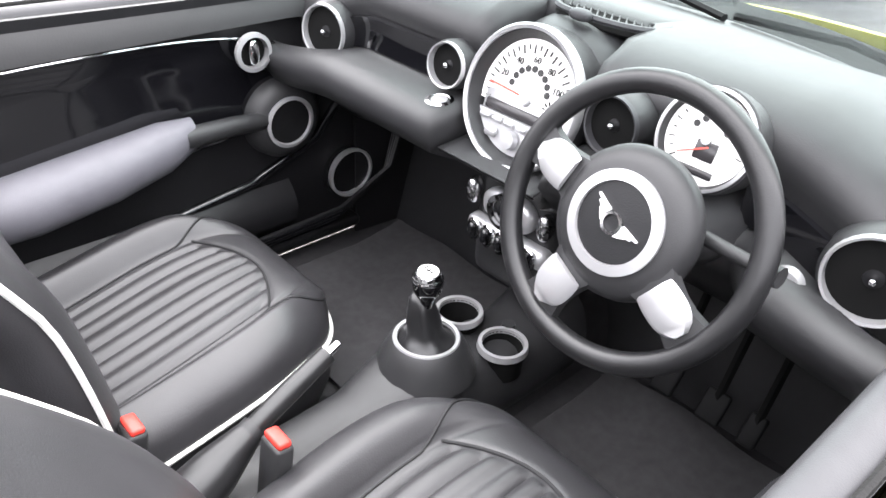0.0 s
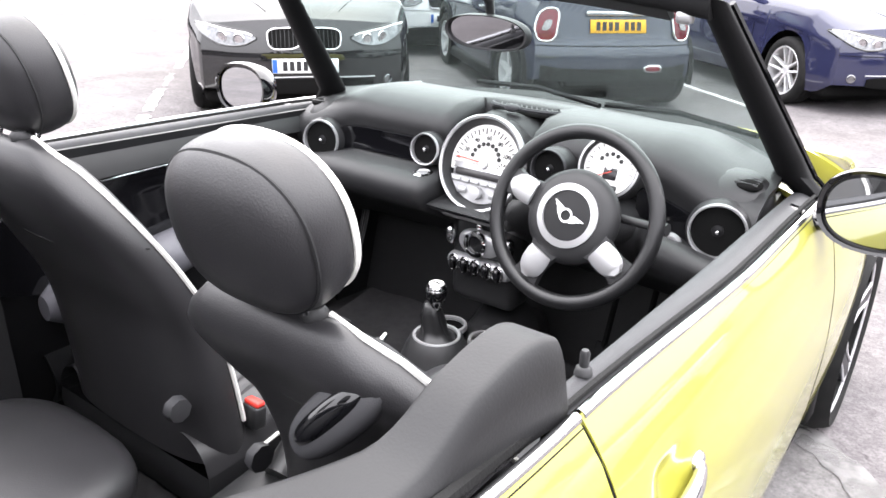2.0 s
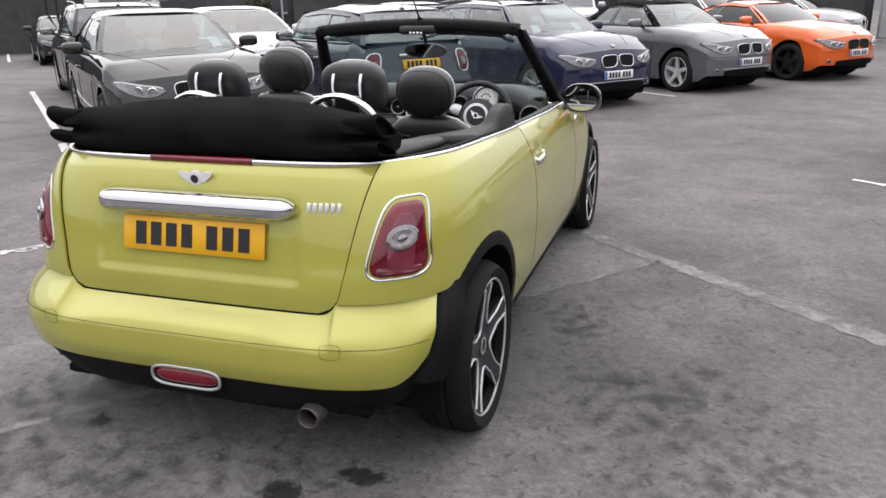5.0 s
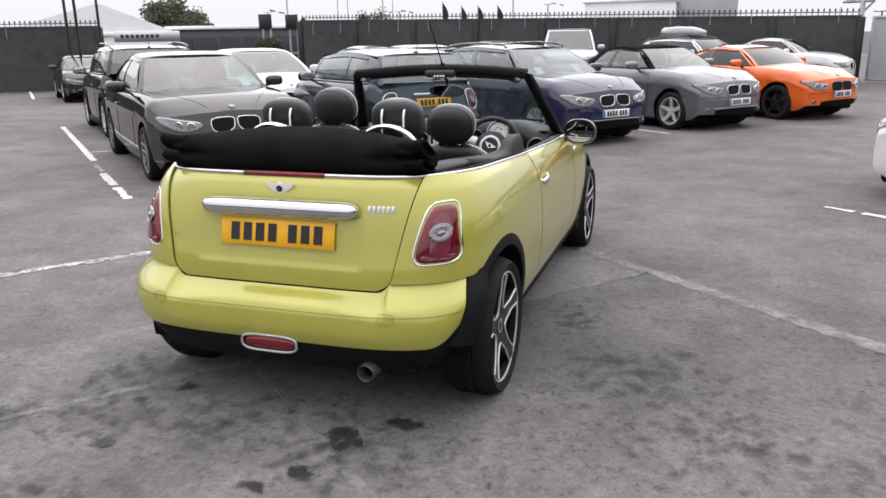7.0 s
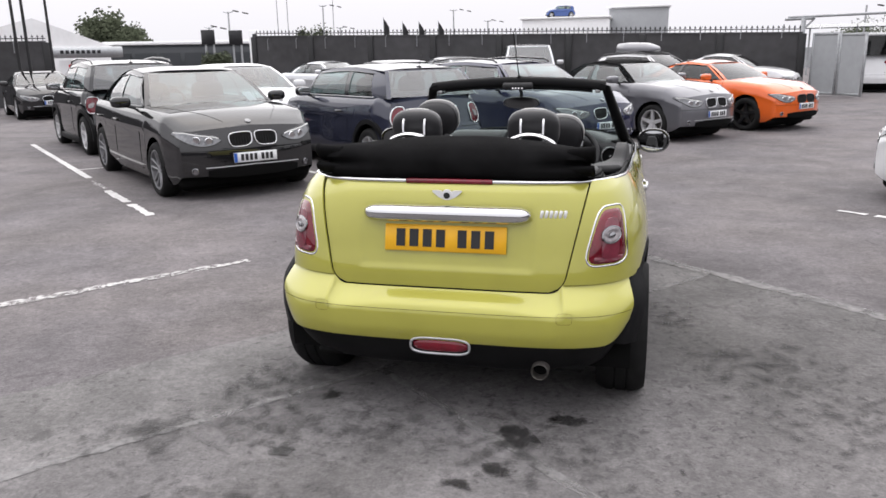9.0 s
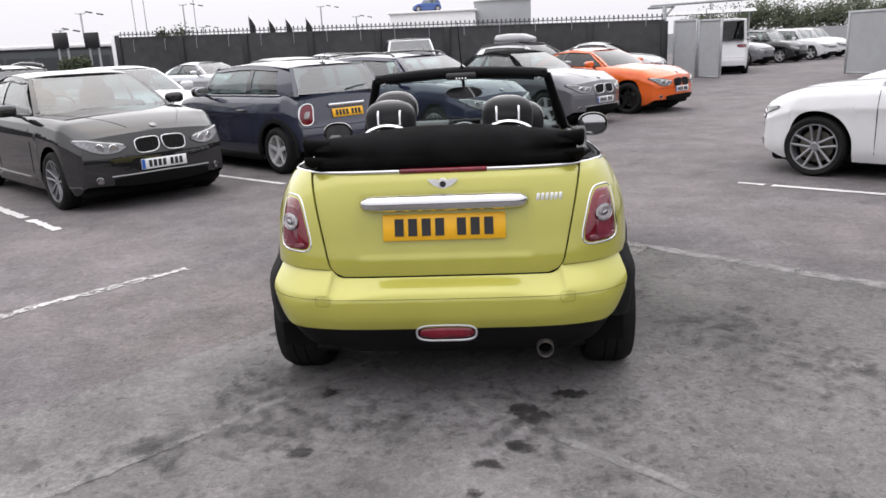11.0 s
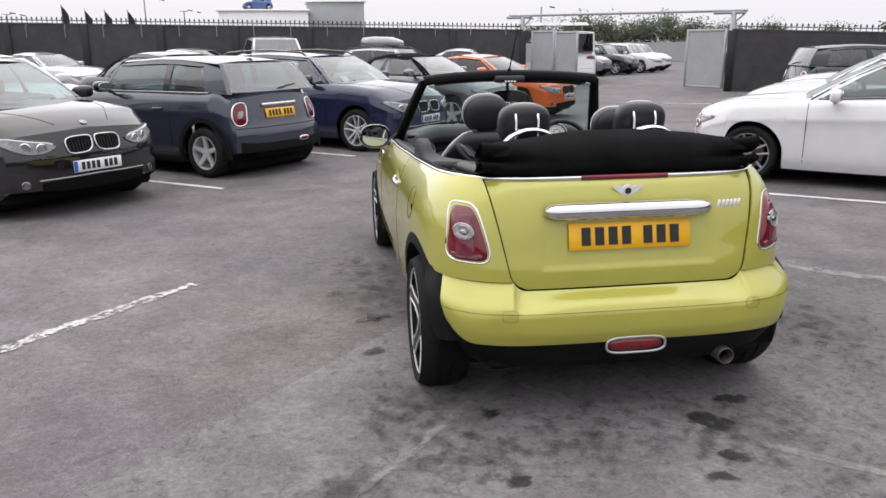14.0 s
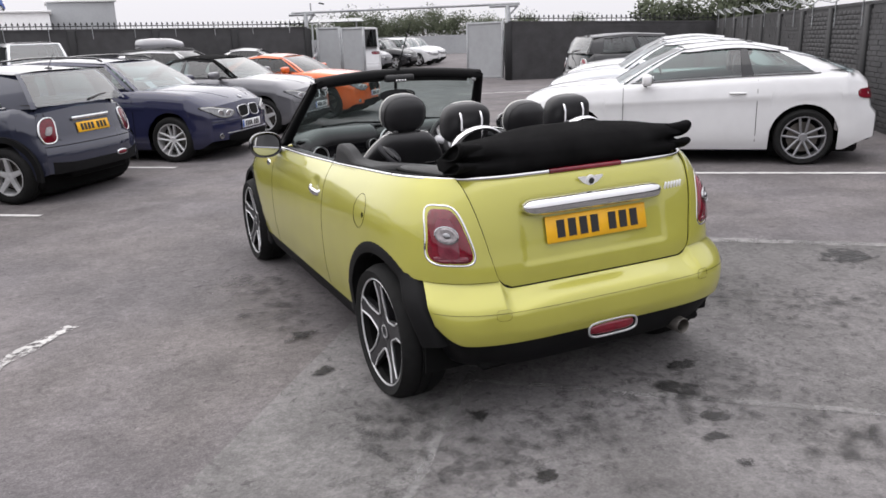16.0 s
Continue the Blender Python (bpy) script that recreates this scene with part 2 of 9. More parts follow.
def film_mat(name, color, scale, lo, hi, reach, rough=0.75, most=0.9):
    """A thin film of dirt or painted shade, broken up by noise and fading towards its rim."""
    m = mat(name, color, rough, vary=0.4, scale=30, spec=0.3)
    nt = m.node_tree
    co = nt.nodes.new("ShaderNodeTexCoord")
    n = nt.nodes.new("ShaderNodeTexNoise")
    n.inputs["Scale"].default_value, n.inputs["Detail"].default_value, n.inputs["Roughness"].default_value = scale, 7, 0.62
    nt.links.new(co.outputs["Object"], n.inputs["Vector"])
    info = nt.nodes.new("ShaderNodeObjectInfo")
    n.noise_dimensions = "4D"
    sc = nt.nodes.new("ShaderNodeMath")
    sc.operation, sc.inputs[1].default_value = "MULTIPLY", 40.0
    nt.links.new(info.outputs["Random"], sc.inputs[0])
    nt.links.new(sc.outputs[0], n.inputs["W"])
    mid = nt.nodes.new("ShaderNodeVectorMath")
    mid.operation = "DISTANCE"
    flat = nt.nodes.new("ShaderNodeVectorMath")
    flat.operation, flat.inputs[1].default_value = "MULTIPLY", (1, 1, 0)
    nt.links.new(co.outputs["Generated"], flat.inputs[0])
    nt.links.new(flat.outputs[0], mid.inputs[0])
    mid.inputs[1].default_value = (0.5, 0.5, 0)
    sub = nt.nodes.new("ShaderNodeMath")
    sub.operation, sub.inputs[1].default_value = "MULTIPLY_ADD", -reach
    nt.links.new(mid.outputs["Value"], sub.inputs[0])
    nt.links.new(n.outputs[0], sub.inputs[2])
    r = nt.nodes.new("ShaderNodeMapRange")
    r.inputs[1].default_value, r.inputs[2].default_value, r.inputs[4].default_value = lo, hi, most
    nt.links.new(sub.outputs[0], r.inputs[0])
    nt.links.new(r.outputs[0], nt.nodes["Principled BSDF"].inputs["Alpha"])
    return m


STAIN = film_mat("oil_stain", (0.026, 0.025, 0.025), 14, 0.28, 0.40, 0.62, 0.5, 0.74)
# dirt spots, darkened to carry the car's contact shade as well
SPATTER_SHADE = film_mat("dirt_and_shade", (0.034, 0.033, 0.033), 12, 0.44, 0.62, 0.24, 0.75, 0.62)
JOINT_WORN = film_mat("broken_pale_joint", (0.235, 0.228, 0.226), 5, 0.26, 0.58, 0.0, 0.9, 0.82)
ROAD_WORN = film_mat("broken_road_paint", (0.50, 0.49, 0.48), 26, 0.44, 0.56, 0.0, 0.8, 0.9)
ROAD_WHITE = mat("worn_road_paint", (0.56, 0.55, 0.54), 0.8, vary=0.25, scale=10, bump=0.2, bscale=100, detail=8)
WALL_DARK = mat("dark_painted_brick", (0.050, 0.049, 0.051), 0.75, vary=0.35, scale=3, bump=0.4, bscale=40)
WALL_POST = mat("dark_steel_post", (0.012, 0.012, 0.013), 0.6)
STEEL = mat("galvanised_steel", (0.36, 0.37, 0.38), 0.5, 0.5, vary=0.2, scale=12)
CLAD = mat("grey_cladding", (0.33, 0.34, 0.35), 0.6, vary=0.08, scale=5)
WHITE_WALL = mat("white_cladding", (0.80, 0.80, 0.80), 0.6, vary=0.06, scale=3)
ROOF_GREY = mat("dark_building_glass", (0.05, 0.055, 0.06), 0.2)
SIGN_BLACK = mat("black_sign", (0.012, 0.012, 0.014), 0.5)
SIGN_RED = mat("red_sign", (0.55, 0.02, 0.03), 0.5)
BARK = mat("tree_bark", (0.07, 0.055, 0.04), 0.9, vary=0.3, scale=8)
LEAF = mat("tree_leaves", (0.075, 0.092, 0.055), 0.8, vary=0.4, scale=1.2, second=(0.12, 0.135, 0.09), spec=0.12)


# ---- mesh helpers ----
V = Vector


def pchip(xs, ys):
    """A smooth curve through points, without overshoot."""
    xs, ys = [float(a) for a in xs], [float(a) for a in ys]
    n = len(xs)
    d = [(ys[i + 1] - ys[i]) / (xs[i + 1] - xs[i]) for i in range(n - 1)]
    m = [d[0]] + [0 if d[i - 1] * d[i] <= 0 else 2 * d[i - 1] * d[i] / (d[i - 1] + d[i]) for i in range(1, n - 1)] + [d[-1]]

    def f(x):
        if x <= xs[0]:
            return ys[0]
        if x >= xs[-1]:
            return ys[-1]
        i = max(k for k in range(n - 1) if xs[k] <= x)
        h = xs[i + 1] - xs[i]
        t = (x - xs[i]) / h
        return (ys[i] * (1 + 2 * t) * (1 - t) ** 2 + h * m[i] * t * (1 - t) ** 2 + ys[i + 1] * t * t * (3 - 2 * t) + h * m[i + 1] * t * t * (t - 1))
    return f


def lerp(a, b, t):
    return a + (b - a) * t


class Geo:
    """Vertices and faces, gathered piece by piece."""

    def __init__(self):
        self.v, self.f = [], []

    def add(self, vs, fs):
        k = len(self.v)
        self.v += [tuple(p) for p in vs]
        self.f += [tuple(i + k for i in q) for q in fs]
        return self

    def grid(self, fn, nu, nv, cu=False, cv=False, drop=None):
        vs = [fn(i / (nu if cu else nu - 1) if nu > 1 else 0, j / (nv if cv else nv - 1)) for j in range(nv) for i in range(nu)]
        fs = []
        for j in range(nv if cv else nv - 1):
            for i in range(nu if cu else nu - 1):
                if drop and drop(i, j):
                    continue
                a, b = i, (i + 1) % nu
                c, e = j, (j + 1) % nv
                fs.append((c * nu + a, c * nu + b, e * nu + b, e * nu + a))
        return self.add(vs, fs)

    def shell(self, fn, nu, nv, th):
        """A sheet with thickness th along its normal (negative: the other way), closed round its rim."""
        P = [[V(fn(i / (nu - 1), j / (nv - 1))) for i in range(nu)] for j in range(nv)]
        Q = []
        for j in range(nv):
            row = []
            for i in range(nu):
                du = P[j][min(i + 1, nu - 1)] - P[j][max(i - 1, 0)]
                dv = P[min(j + 1, nv - 1)][i] - P[max(j - 1, 0)][i]
                n = du.cross(dv)
                n = n.normalized() if n.length > 1e-9 else V((0, 0, 1))
                row.append(P[j][i] - n * th)
            Q.append(row)
        vs = [p for r in P for p in r] + [p for r in Q for p in r]
        o = nu * nv
        fs = []
        for j in range(nv - 1):
            for i in range(nu - 1):
                a, b, c, d = j * nu + i, j * nu + i + 1, (j + 1) * nu + i + 1, (j + 1) * nu + i
                fs += [(a, b, c, d), (o + d, o + c, o + b, o + a)]
        rim = [i for i in range(nu)] + [j * nu + nu - 1 for j in range(1, nv)] + [(nv - 1) * nu + i for i in range(nu - 2, -1, -1)] + [j * nu for j in range(nv - 2, 0, -1)]
        for k in range(len(rim)):
            a, b = rim[k], rim[(k + 1) % len(rim)]
            fs.append((b, a, o + a, o + b))
        return self.add(vs, fs)

    def loft(self, rings, caps=True):
        n = len(rings[0])
        vs = [p for r in rings for p in r]
        fs = [(j * n + i, j * n + (i + 1) % n, (j + 1) * n + (i + 1) % n, (j + 1) * n + i) for j in range(len(rings) - 1) for i in range(n)]
        if caps:
            fs += [tuple(range(n - 1, -1, -1)), tuple((len(rings) - 1) * n + i for i in range(n))]
        return self.add(vs, fs)

    def tube(self, pts, r, n=8, closed=False):
        pts = [V(p) for p in pts]
        m = len(pts)
        rr = r if isinstance(r, (list, tuple)) else [r] * m
        rings = []
        up = None
        for i, p in enumerate(pts):
            d = (pts[(i + 1) % m] - pts[i - 1]) if closed else (pts[min(i + 1, m - 1)] - pts[max(i - 1, 0)])
            d.normalize()
            if up is None:
                up = d.orthogonal().normalized()
            up = (up - d * up.dot(d)).normalized()
            s = d.cross(up)
            rings.append([p + (up * math.cos(a) + s * math.sin(a)) * rr[i] for a in [2 * math.pi * k / n for k in range(n)]])
        if closed:
            rings.append(rings[0])
        return self.loft(rings, caps=not closed)

    def lathe(self, profile, n=32, m=None, closed=False):
        """Turns (radius, height) points round z, then moves the piece by m."""
        m = m or Matrix()
        rings = [[m @ V((r * math.cos(a), r * math.sin(a), h)) for a in [2 * math.pi * k / n for k in range(n)]] for r, h in profile]
        if closed:
            rings.append(rings[0])
        return self.loft(rings, caps=not closed)

    def box(self, c, s, m=None, r=0.0, seg=2):
        """A box of size s round c with edges rounded by r."""
        m = m or Matrix()
        hx, hy, hz = s[0] / 2, s[1] / 2, s[2] / 2
        r = min(r, hx * 0.98, hy * 0.98, hz * 0.98)
        if r <= 0:
            p = [m @ (V(c) + V((x * hx, y * hy, z * hz))) for z in (-1, 1) for x, y in ((-1, -1), (1, -1), (1, 1), (-1, 1))]
            return self.add(p, [(3, 2, 1, 0), (4, 5, 6, 7), (0, 1, 5, 4), (1, 2, 6, 5), (2, 3, 7, 6), (3, 0, 4, 7)])
        lev = [(-hz + r * (1 - math.cos(a)) - 0, r * (1 - math.sin(a))) for a in [math.pi / 2 * k / seg for k in range(seg + 1)]]
        lev = [(z, i) for z, i in lev] + [(-z, i) for z, i in reversed(lev)]
        rings = []
        for z, ins in lev:
            ring = []
            for qx, qy, a0 in ((1, 1, 0), (-1, 1, 90), (-1, -1, 180), (1, -1, 270)):
                for k in range(seg + 1):
                    a = radians(a0 + 90 * k / seg)
                    ring.append(m @ (V(c) + V((qx * (hx - r) + (r - ins) * math.cos(a), qy * (hy - r) + (r - ins) * math.sin(a), z))))
            rings.append(ring)
        return self.loft(rings)

    def blob(self, c, rad, e=(2.5, 2.5), m=None, nu=24, nv=14):
        """A superellipsoid: e rounds it (2 round, more is boxier) across and upwards."""
        m = m or Matrix()
        sg = lambda v, p: math.copysign(abs(v) ** p, v)
        rings = []
        for j in range(1, nv):
            b = -math.pi / 2 + math.pi * j / nv
            rings.append([m @ (V(c) + V((rad[0] * sg(math.cos(b), 2 / e[1]) * sg(math.cos(a), 2 / e[0]), rad[1] * sg(math.cos(b), 2 / e[1]) * sg(math.sin(a), 2 / e[0]), rad[2] * sg(math.sin(b), 2 / e[1])))) for a in [2 * math.pi * k / nu for k in range(nu)]])
        return self.loft(rings)

    def mirror(self):
        """Adds the mirror image across x = 0."""
        k = len(self.v)
        self.v += [(-x, y, z) for x, y, z in self.v]
        self.f += [tuple(i + k for i in reversed(q)) for q in self.f]
        return self

    def move(self, m):
        self.v = [tuple(m @ V(p)) for p in self.v]
        return self

    def mesh(self, name, sharp=50):
        me = bpy.data.meshes.new(name)
        me.from_pydata(self.v, [], self.f)
        bm = bmesh.new()
        bm.from_mesh(me)
        bmesh.ops.remove_doubles(bm, verts=bm.verts, dist=0.0002)
        bmesh.ops.recalc_face_normals(bm, faces=bm.faces)
        bm.to_mesh(me)
        bm.free()
        me.polygons.foreach_set("use_smooth", [True] * len(me.polygons))
        me.set_sharp_from_angle(angle=radians(sharp))
        me.update()
        return me


def thing(name, label, category, group="", at=None):
    """An Empty at the base of a thing that its parts hang from."""
    ob = tagged(new(name), label, category, group)
    ob.empty_display_size = 0.1
    if at is not None:
        ob.matrix_basis = at
    return ob


def part(name, geo, material, parent, label="", at=None, sharp=50):
    """One mesh under a thing or under a part."""
    me = geo.mesh(name, sharp) if isinstance(geo, Geo) else geo
    if material and not me.materials:
        me.materials.append(material)
    ob = new(name, me)
    ob.parent = parent
    if at is not None:
        ob.matrix_basis = at
    return tagged(ob, label)


def solo(name, geo, material, label, category, group="", kind="", at=None, sharp=50):
    """A thing or a piece of the setting that is one mesh."""
    ob = part(name, geo, material, None, "", at, sharp)
    return tagged(ob, label, category, group, kind)


def text_geo(body, size, m, depth=0.002, shear=0.0, xscale=1.0):
    """Letters of the built-in font as a mesh, centred on the origin of m, in its xy plane."""
    cu = bpy.data.curves.new("lettering", "FONT")
    cu.body, cu.size, cu.extrude, cu.shear = body, size, depth, shear
    cu.align_x, cu.align_y = "CENTER", "CENTER"
    cu.resolution_u = 3
    ob = bpy.data.objects.new("lettering", cu)
    scene.collection.objects.link(ob)
    dg = bpy.context.evaluated_depsgraph_get()
    me = bpy.data.meshes.new_from_object(ob.evaluated_get(dg))
    g = Geo().add([m @ V((p.co.x * xscale, p.co.y, p.co.z)) for p in me.vertices], [tuple(q.vertices) for q in me.polygons])
    bpy.data.objects.remove(ob)
    bpy.data.curves.remove(cu)
    bpy.data.meshes.remove(me)
    return g


# ---- ground ----
D = V((0.757, -0.653, 0)).normalized()   # the way the bays run
E = V((0.653, 0.757, 0)).normalized()    # the way the rows run


def slab(name, pts, z0, z1, material, label, category):
    """A flat sheet over a polygon, from z0 up to z1."""
    g = Geo()
    n = len(pts)
    g.add([(x, y, z0) for x, y in pts] + [(x, y, z1) for x, y in pts], [tuple(range(n - 1, -1, -1)), tuple(range(n, 2 * n))] + [(i, (i + 1) % n, n + (i + 1) % n, n + i) for i in range(n)])
    return solo(name, g, material, label, category, kind="structure")


g = Geo()
g.grid(lambda u, v: ((u - 0.5) * 2400, (v - 0.5) * 2400, 0.0), 9, 9)
solo("ground", g, ASPHALT, "grey worn asphalt of a dealer's car park", "ground", kind="structure")


def along(p, d, e=0.0):
    q = V((p[0], p[1], 0)) + D * d + E * e
    return q.x, q.y


PAD = (0.73, 2.50)
JX, JY = 0.82, -2.73
slab("pavement", [PAD, along(PAD, JX), along(PAD, JX, -9), along(PAD, 0, -9)], -0.05, 0.005, CONCRETE_PALE, "pale concrete border strip of the pad", "pavement")
slab("pavement", [along(PAD, JX), along(PAD, 9), along(PAD, 9, JY), along(PAD, JX, JY)], -0.05, 0.006, CONCRETE_DARK, "dirty stained concrete slab set into the asphalt", "pavement")
slab("pavement", [along(PAD, JX, JY - 0.002), along(PAD, 9, JY - 0.002), along(PAD, 9, -9), along(PAD, JX, -9)], -0.05, 0.006, CONCRETE, "paler stained concrete slab beside the first", "pavement")


def strip(p, d0, e0, d1, e1, wd, z, material, name, label, cat="road marking", rough=0.0, seed=0, kind="structure"):
    """A painted or cast strip from p + (d0, e0) to p + (d1, e1), with a ragged edge."""
    a, b = V((*along(p, d0, e0), 0)), V((*along(p, d1, e1), 0))
    t = (b - a).normalized()
    s = V((-t.y, t.x, 0))
    n = max(2, int((b - a).length / 0.05))
    rnd = random.Random(seed)
    L, R = [], []
    for i in range(n + 1):
        q = a + (b - a) * (i / n)
        L.append(q + s * (wd / 2 + rnd.uniform(-1, 0.3) * rough))
        R.append(q - s * (wd / 2 + rnd.uniform(-1, 0.3) * rough))
    g = Geo()
    vs = [V((p2.x, p2.y, z)) for p2 in L + R]
    g.add(vs, [(i, i + 1, n + 2 + i, n + 1 + i) for i in range(n)])
    return solo(name, g, material, label, cat, kind=kind)


strip(PAD, 0, -0.055, 9, -0.055, 0.125, 0.009, JOINT_WORN, "concrete_edging", "pale edging strip of the concrete pad", "edging", 0.025, 1)
strip(PAD, JX, -9, JX, -0.06, 0.058, 0.009, JOINT_WORN, "concrete_joint", "pale joint across the concrete pad", "joint", 0.02, 2)
strip(PAD, JX + 0.03, JY, 9, JY, 0.050, 0.009, JOINT_WORN, "concrete_joint", "pale joint across the concrete pad", "joint", 0.008, 3)


def line(p, q, wd, seed, rough=0.015, label="white painted bay line", paint=None):
    a, b = V((*p, 0)), V((*q, 0))
    t = (b - a).normalized()
    s = V((-t.y, t.x, 0))
    n = max(2, int((b - a).length / 0.06))
    rnd = random.Random(seed)
    L = [a + (b - a) * (i / n) + s * (wd / 2 - rnd.random() * rough) for i in range(n + 1)]
    R = [a + (b - a) * (i / n) - s * (wd / 2 - rnd.random() * rough) for i in range(n + 1)]
    g = Geo().add([(v.x, v.y, 0.006) for v in L + R], [(i, i + 1, n + 2 + i, n + 1 + i) for i in range(n)])
    return solo("bay_line", g, paint or ROAD_WHITE, label, "road marking", "bay lines", "structure")


line((-2.09, 1.70), (-6.4, -3.5), 0.13, 11, 0.035, "badly worn white line with broken edges", ROAD_WORN)
line((-10.25, 8.72), (-6.25, 5.19), 0.10, 12)
line((-6.0, 4.95), (-5.48, 4.48), 0.10, 13, 0.05, "short worn white dash", ROAD_WORN)
line((-5.35, 4.36), (-4.62, 3.72), 0.12, 14, 0.03, "short worn white dash")
line((-4.50, 3.62), (-3.91, 3.12), 0.12, 15, 0.035, "short worn white dash")
line((-3.9, 6.4), (-2.32, 5.22), 0.09, 16)
line((-3.2, 9.4), (-0.77, 7.46), 0.09, 17)
line((-0.6, 11.1), (1.10, 9.55), 0.09, 18)
line((-6.97, 5.85), (-6.4, 6.35), 0.08, 19)
line((2.67, 4.34), (2.88, 4.18), 0.10, 20, 0.03)
line((2.94, 4.13), (7.6, 0.58), 0.10, 21)
line((-21.0, 18.2), (-17.5, 15.0), 0.10, 22)
line((7.5, 15.5), (10.2, 14.4), 0.10, 23)


def splash(c, r, k, material, sx=1.0, sy=1.0, turn=0.0):
    """A thin film of oil, dirt or painted shade on the ground; its material breaks it into spots."""
    n = 20
    ring = []
    for i in range(n):
        a = 2 * math.pi * i / n
        x, y = r * math.cos(a) * sx, r * math.sin(a) * sy
        ring.append((x * math.cos(turn) - y * math.sin(turn), x * math.sin(turn) + y * math.cos(turn), 0))
    g = Geo().add(ring, [tuple(range(n))])
    return solo("oil_stain", g, material, "dark oil stain soaked into the ground" if material == STAIN else "spattered dark dirt spots and painted shade on the ground", "stain", "oil stains", "structure", Matrix.Translation((c[0], c[1], 0.0100 + 0.0003 * k)))


for i, (c, r, sx, sy, a) in enumerate([((0.33, -0.64), 0.10, 2.0, 0.62, -0.95), ((0.52, -0.46), 0.09, 1.4, 0.8, 0.3), ((0.30, -0.92), 0.07, 1.5, 0.8, 0.2), ((0.17, -1.045), 0.065, 1.2, 0.9, 0.4), ((-0.97, 0.83), 0.11, 1.1, 0.9, 0.5), ((-0.98, 0.32), 0.09, 1.2, 0.9, 0.3), ((-0.57, -0.95), 0.06, 1.2, 0.8, 0.5), ((2.70, 0.30), 0.22, 1.6, 0.9, 0.4), ((-0.56, -0.44), 0.06, 1.0, 1.6, 0.3), ((0.12, -1.24), 0.05, 1.3, 0.8, 0.1)]):
    splash(c, r, i, STAIN, sx, sy, a)
# dirt spots; the broad films round the rear also paint in the car's shade
for i, (c, r, sx, sy, a) in enumerate([((-0.98, -0.42), 0.34, 1.1, 0.8, 0.6), ((-0.76, -0.78), 0.34, 1.3, 0.7, -0.4), ((-0.95, 1.45), 0.45, 0.7, 1.6, 0.2), ((-1.05, 2.0), 0.30, 1.2, 0.8, 0.4), ((-0.62, -1.35), 0.40, 1.2, 0.7, 0.6), ((1.35, 0.28), 0.42, 1.3, 0.8, 0.5), ((1.75, -0.25), 0.5, 1.2, 0.8, -0.3), ((0.55, -1.35), 0.35, 1.4, 0.7, 0.1), ((1.0, 0.95), 0.30, 0.8, 1.3, 0.4), ((-1.15, -0.95), 0.36, 1.0, 0.9, 0.2), ((-0.35, -0.72), 0.55, 1.3, 0.6, 0.1), ((0.40, -0.70), 0.50, 1.3, 0.7, -0.5), ((-0.80, -0.25), 0.40, 0.7, 1.2, 0.2)]):
    splash(c, r, 12 + i, SPATTER_SHADE, sx, sy, a)


# ---- boundary: dark brick wall, palings, gate, buildings, trees ----
CORNER, GATE_R, GATE_L, FENCE_END = V((18.0, 16.7, 0)), V((11.6, 19.7, 0)), V((5.95, 23.9, 0)), V((-13.9, 25.2, 0))
WALL_H = 2.15


def brick_wall(name, a, b, h, label, spikes=True, posts=4.2, fall=0.0):
    """A painted brick wall with piers, coping, wire brackets and a row of palings on top."""
    a, b = V(a), V(b)
    t = (b - a).normalized()
    s = V((-t.y, t.x, 0))
    L = (b - a).length
    m = Matrix(((t.x, s.x, 0, a.x), (t.y, s.y, 0, a.y), (-fall / L, 0, 1, 0), (0, 0, 0, 1)))
    w = solo(name, Geo().box((L / 2, 0, h / 2), (L, 0.22, h), m), WALL_DARK, label, "wall", kind="structure")
    cop = Geo().box((L / 2, 0, h + 0.025), (L, 0.26, 0.05), m)
    part("coping", cop, WALL_DARK, w)
    n = int(L / posts)
    for i in range(n + 1):
        x = i * L / max(n, 1)
        part("post", Geo().box((x, -0.130, h / 2), (0.22, 0.07, h), m, 0.01, 1), WALL_POST, w, "black steel post")
        part("post", Geo().box((x, 0.130, h / 2), (0.22, 0.07, h), m, 0.01, 1), WALL_POST, w, "black steel post")
    if spikes:
        g = Geo()
        k = int(L / 0.16)
        for i in range(k):
            x = (i + 0.5) * L / k
            g.box((x, 0, h + 0.11), (0.022, 0.012, 0.16), m)
            g.add([m @ V((x - 0.04, 0, h + 0.18)), m @ V((x + 0.04, 0, h + 0.18)), m @ V((x, 0, h + 0.27)), m @ V((x, 0.02, h + 0.18))], [(0, 1, 2), (0, 3, 2), (1, 3, 2)])
        g.box((L / 2, 0, h + 0.14), (L, 0.03, 0.03), m)
        tagged(part("palings", g, WALL_POST, w, "row of pointed steel palings"), kind="stuff")
    return w, m, L


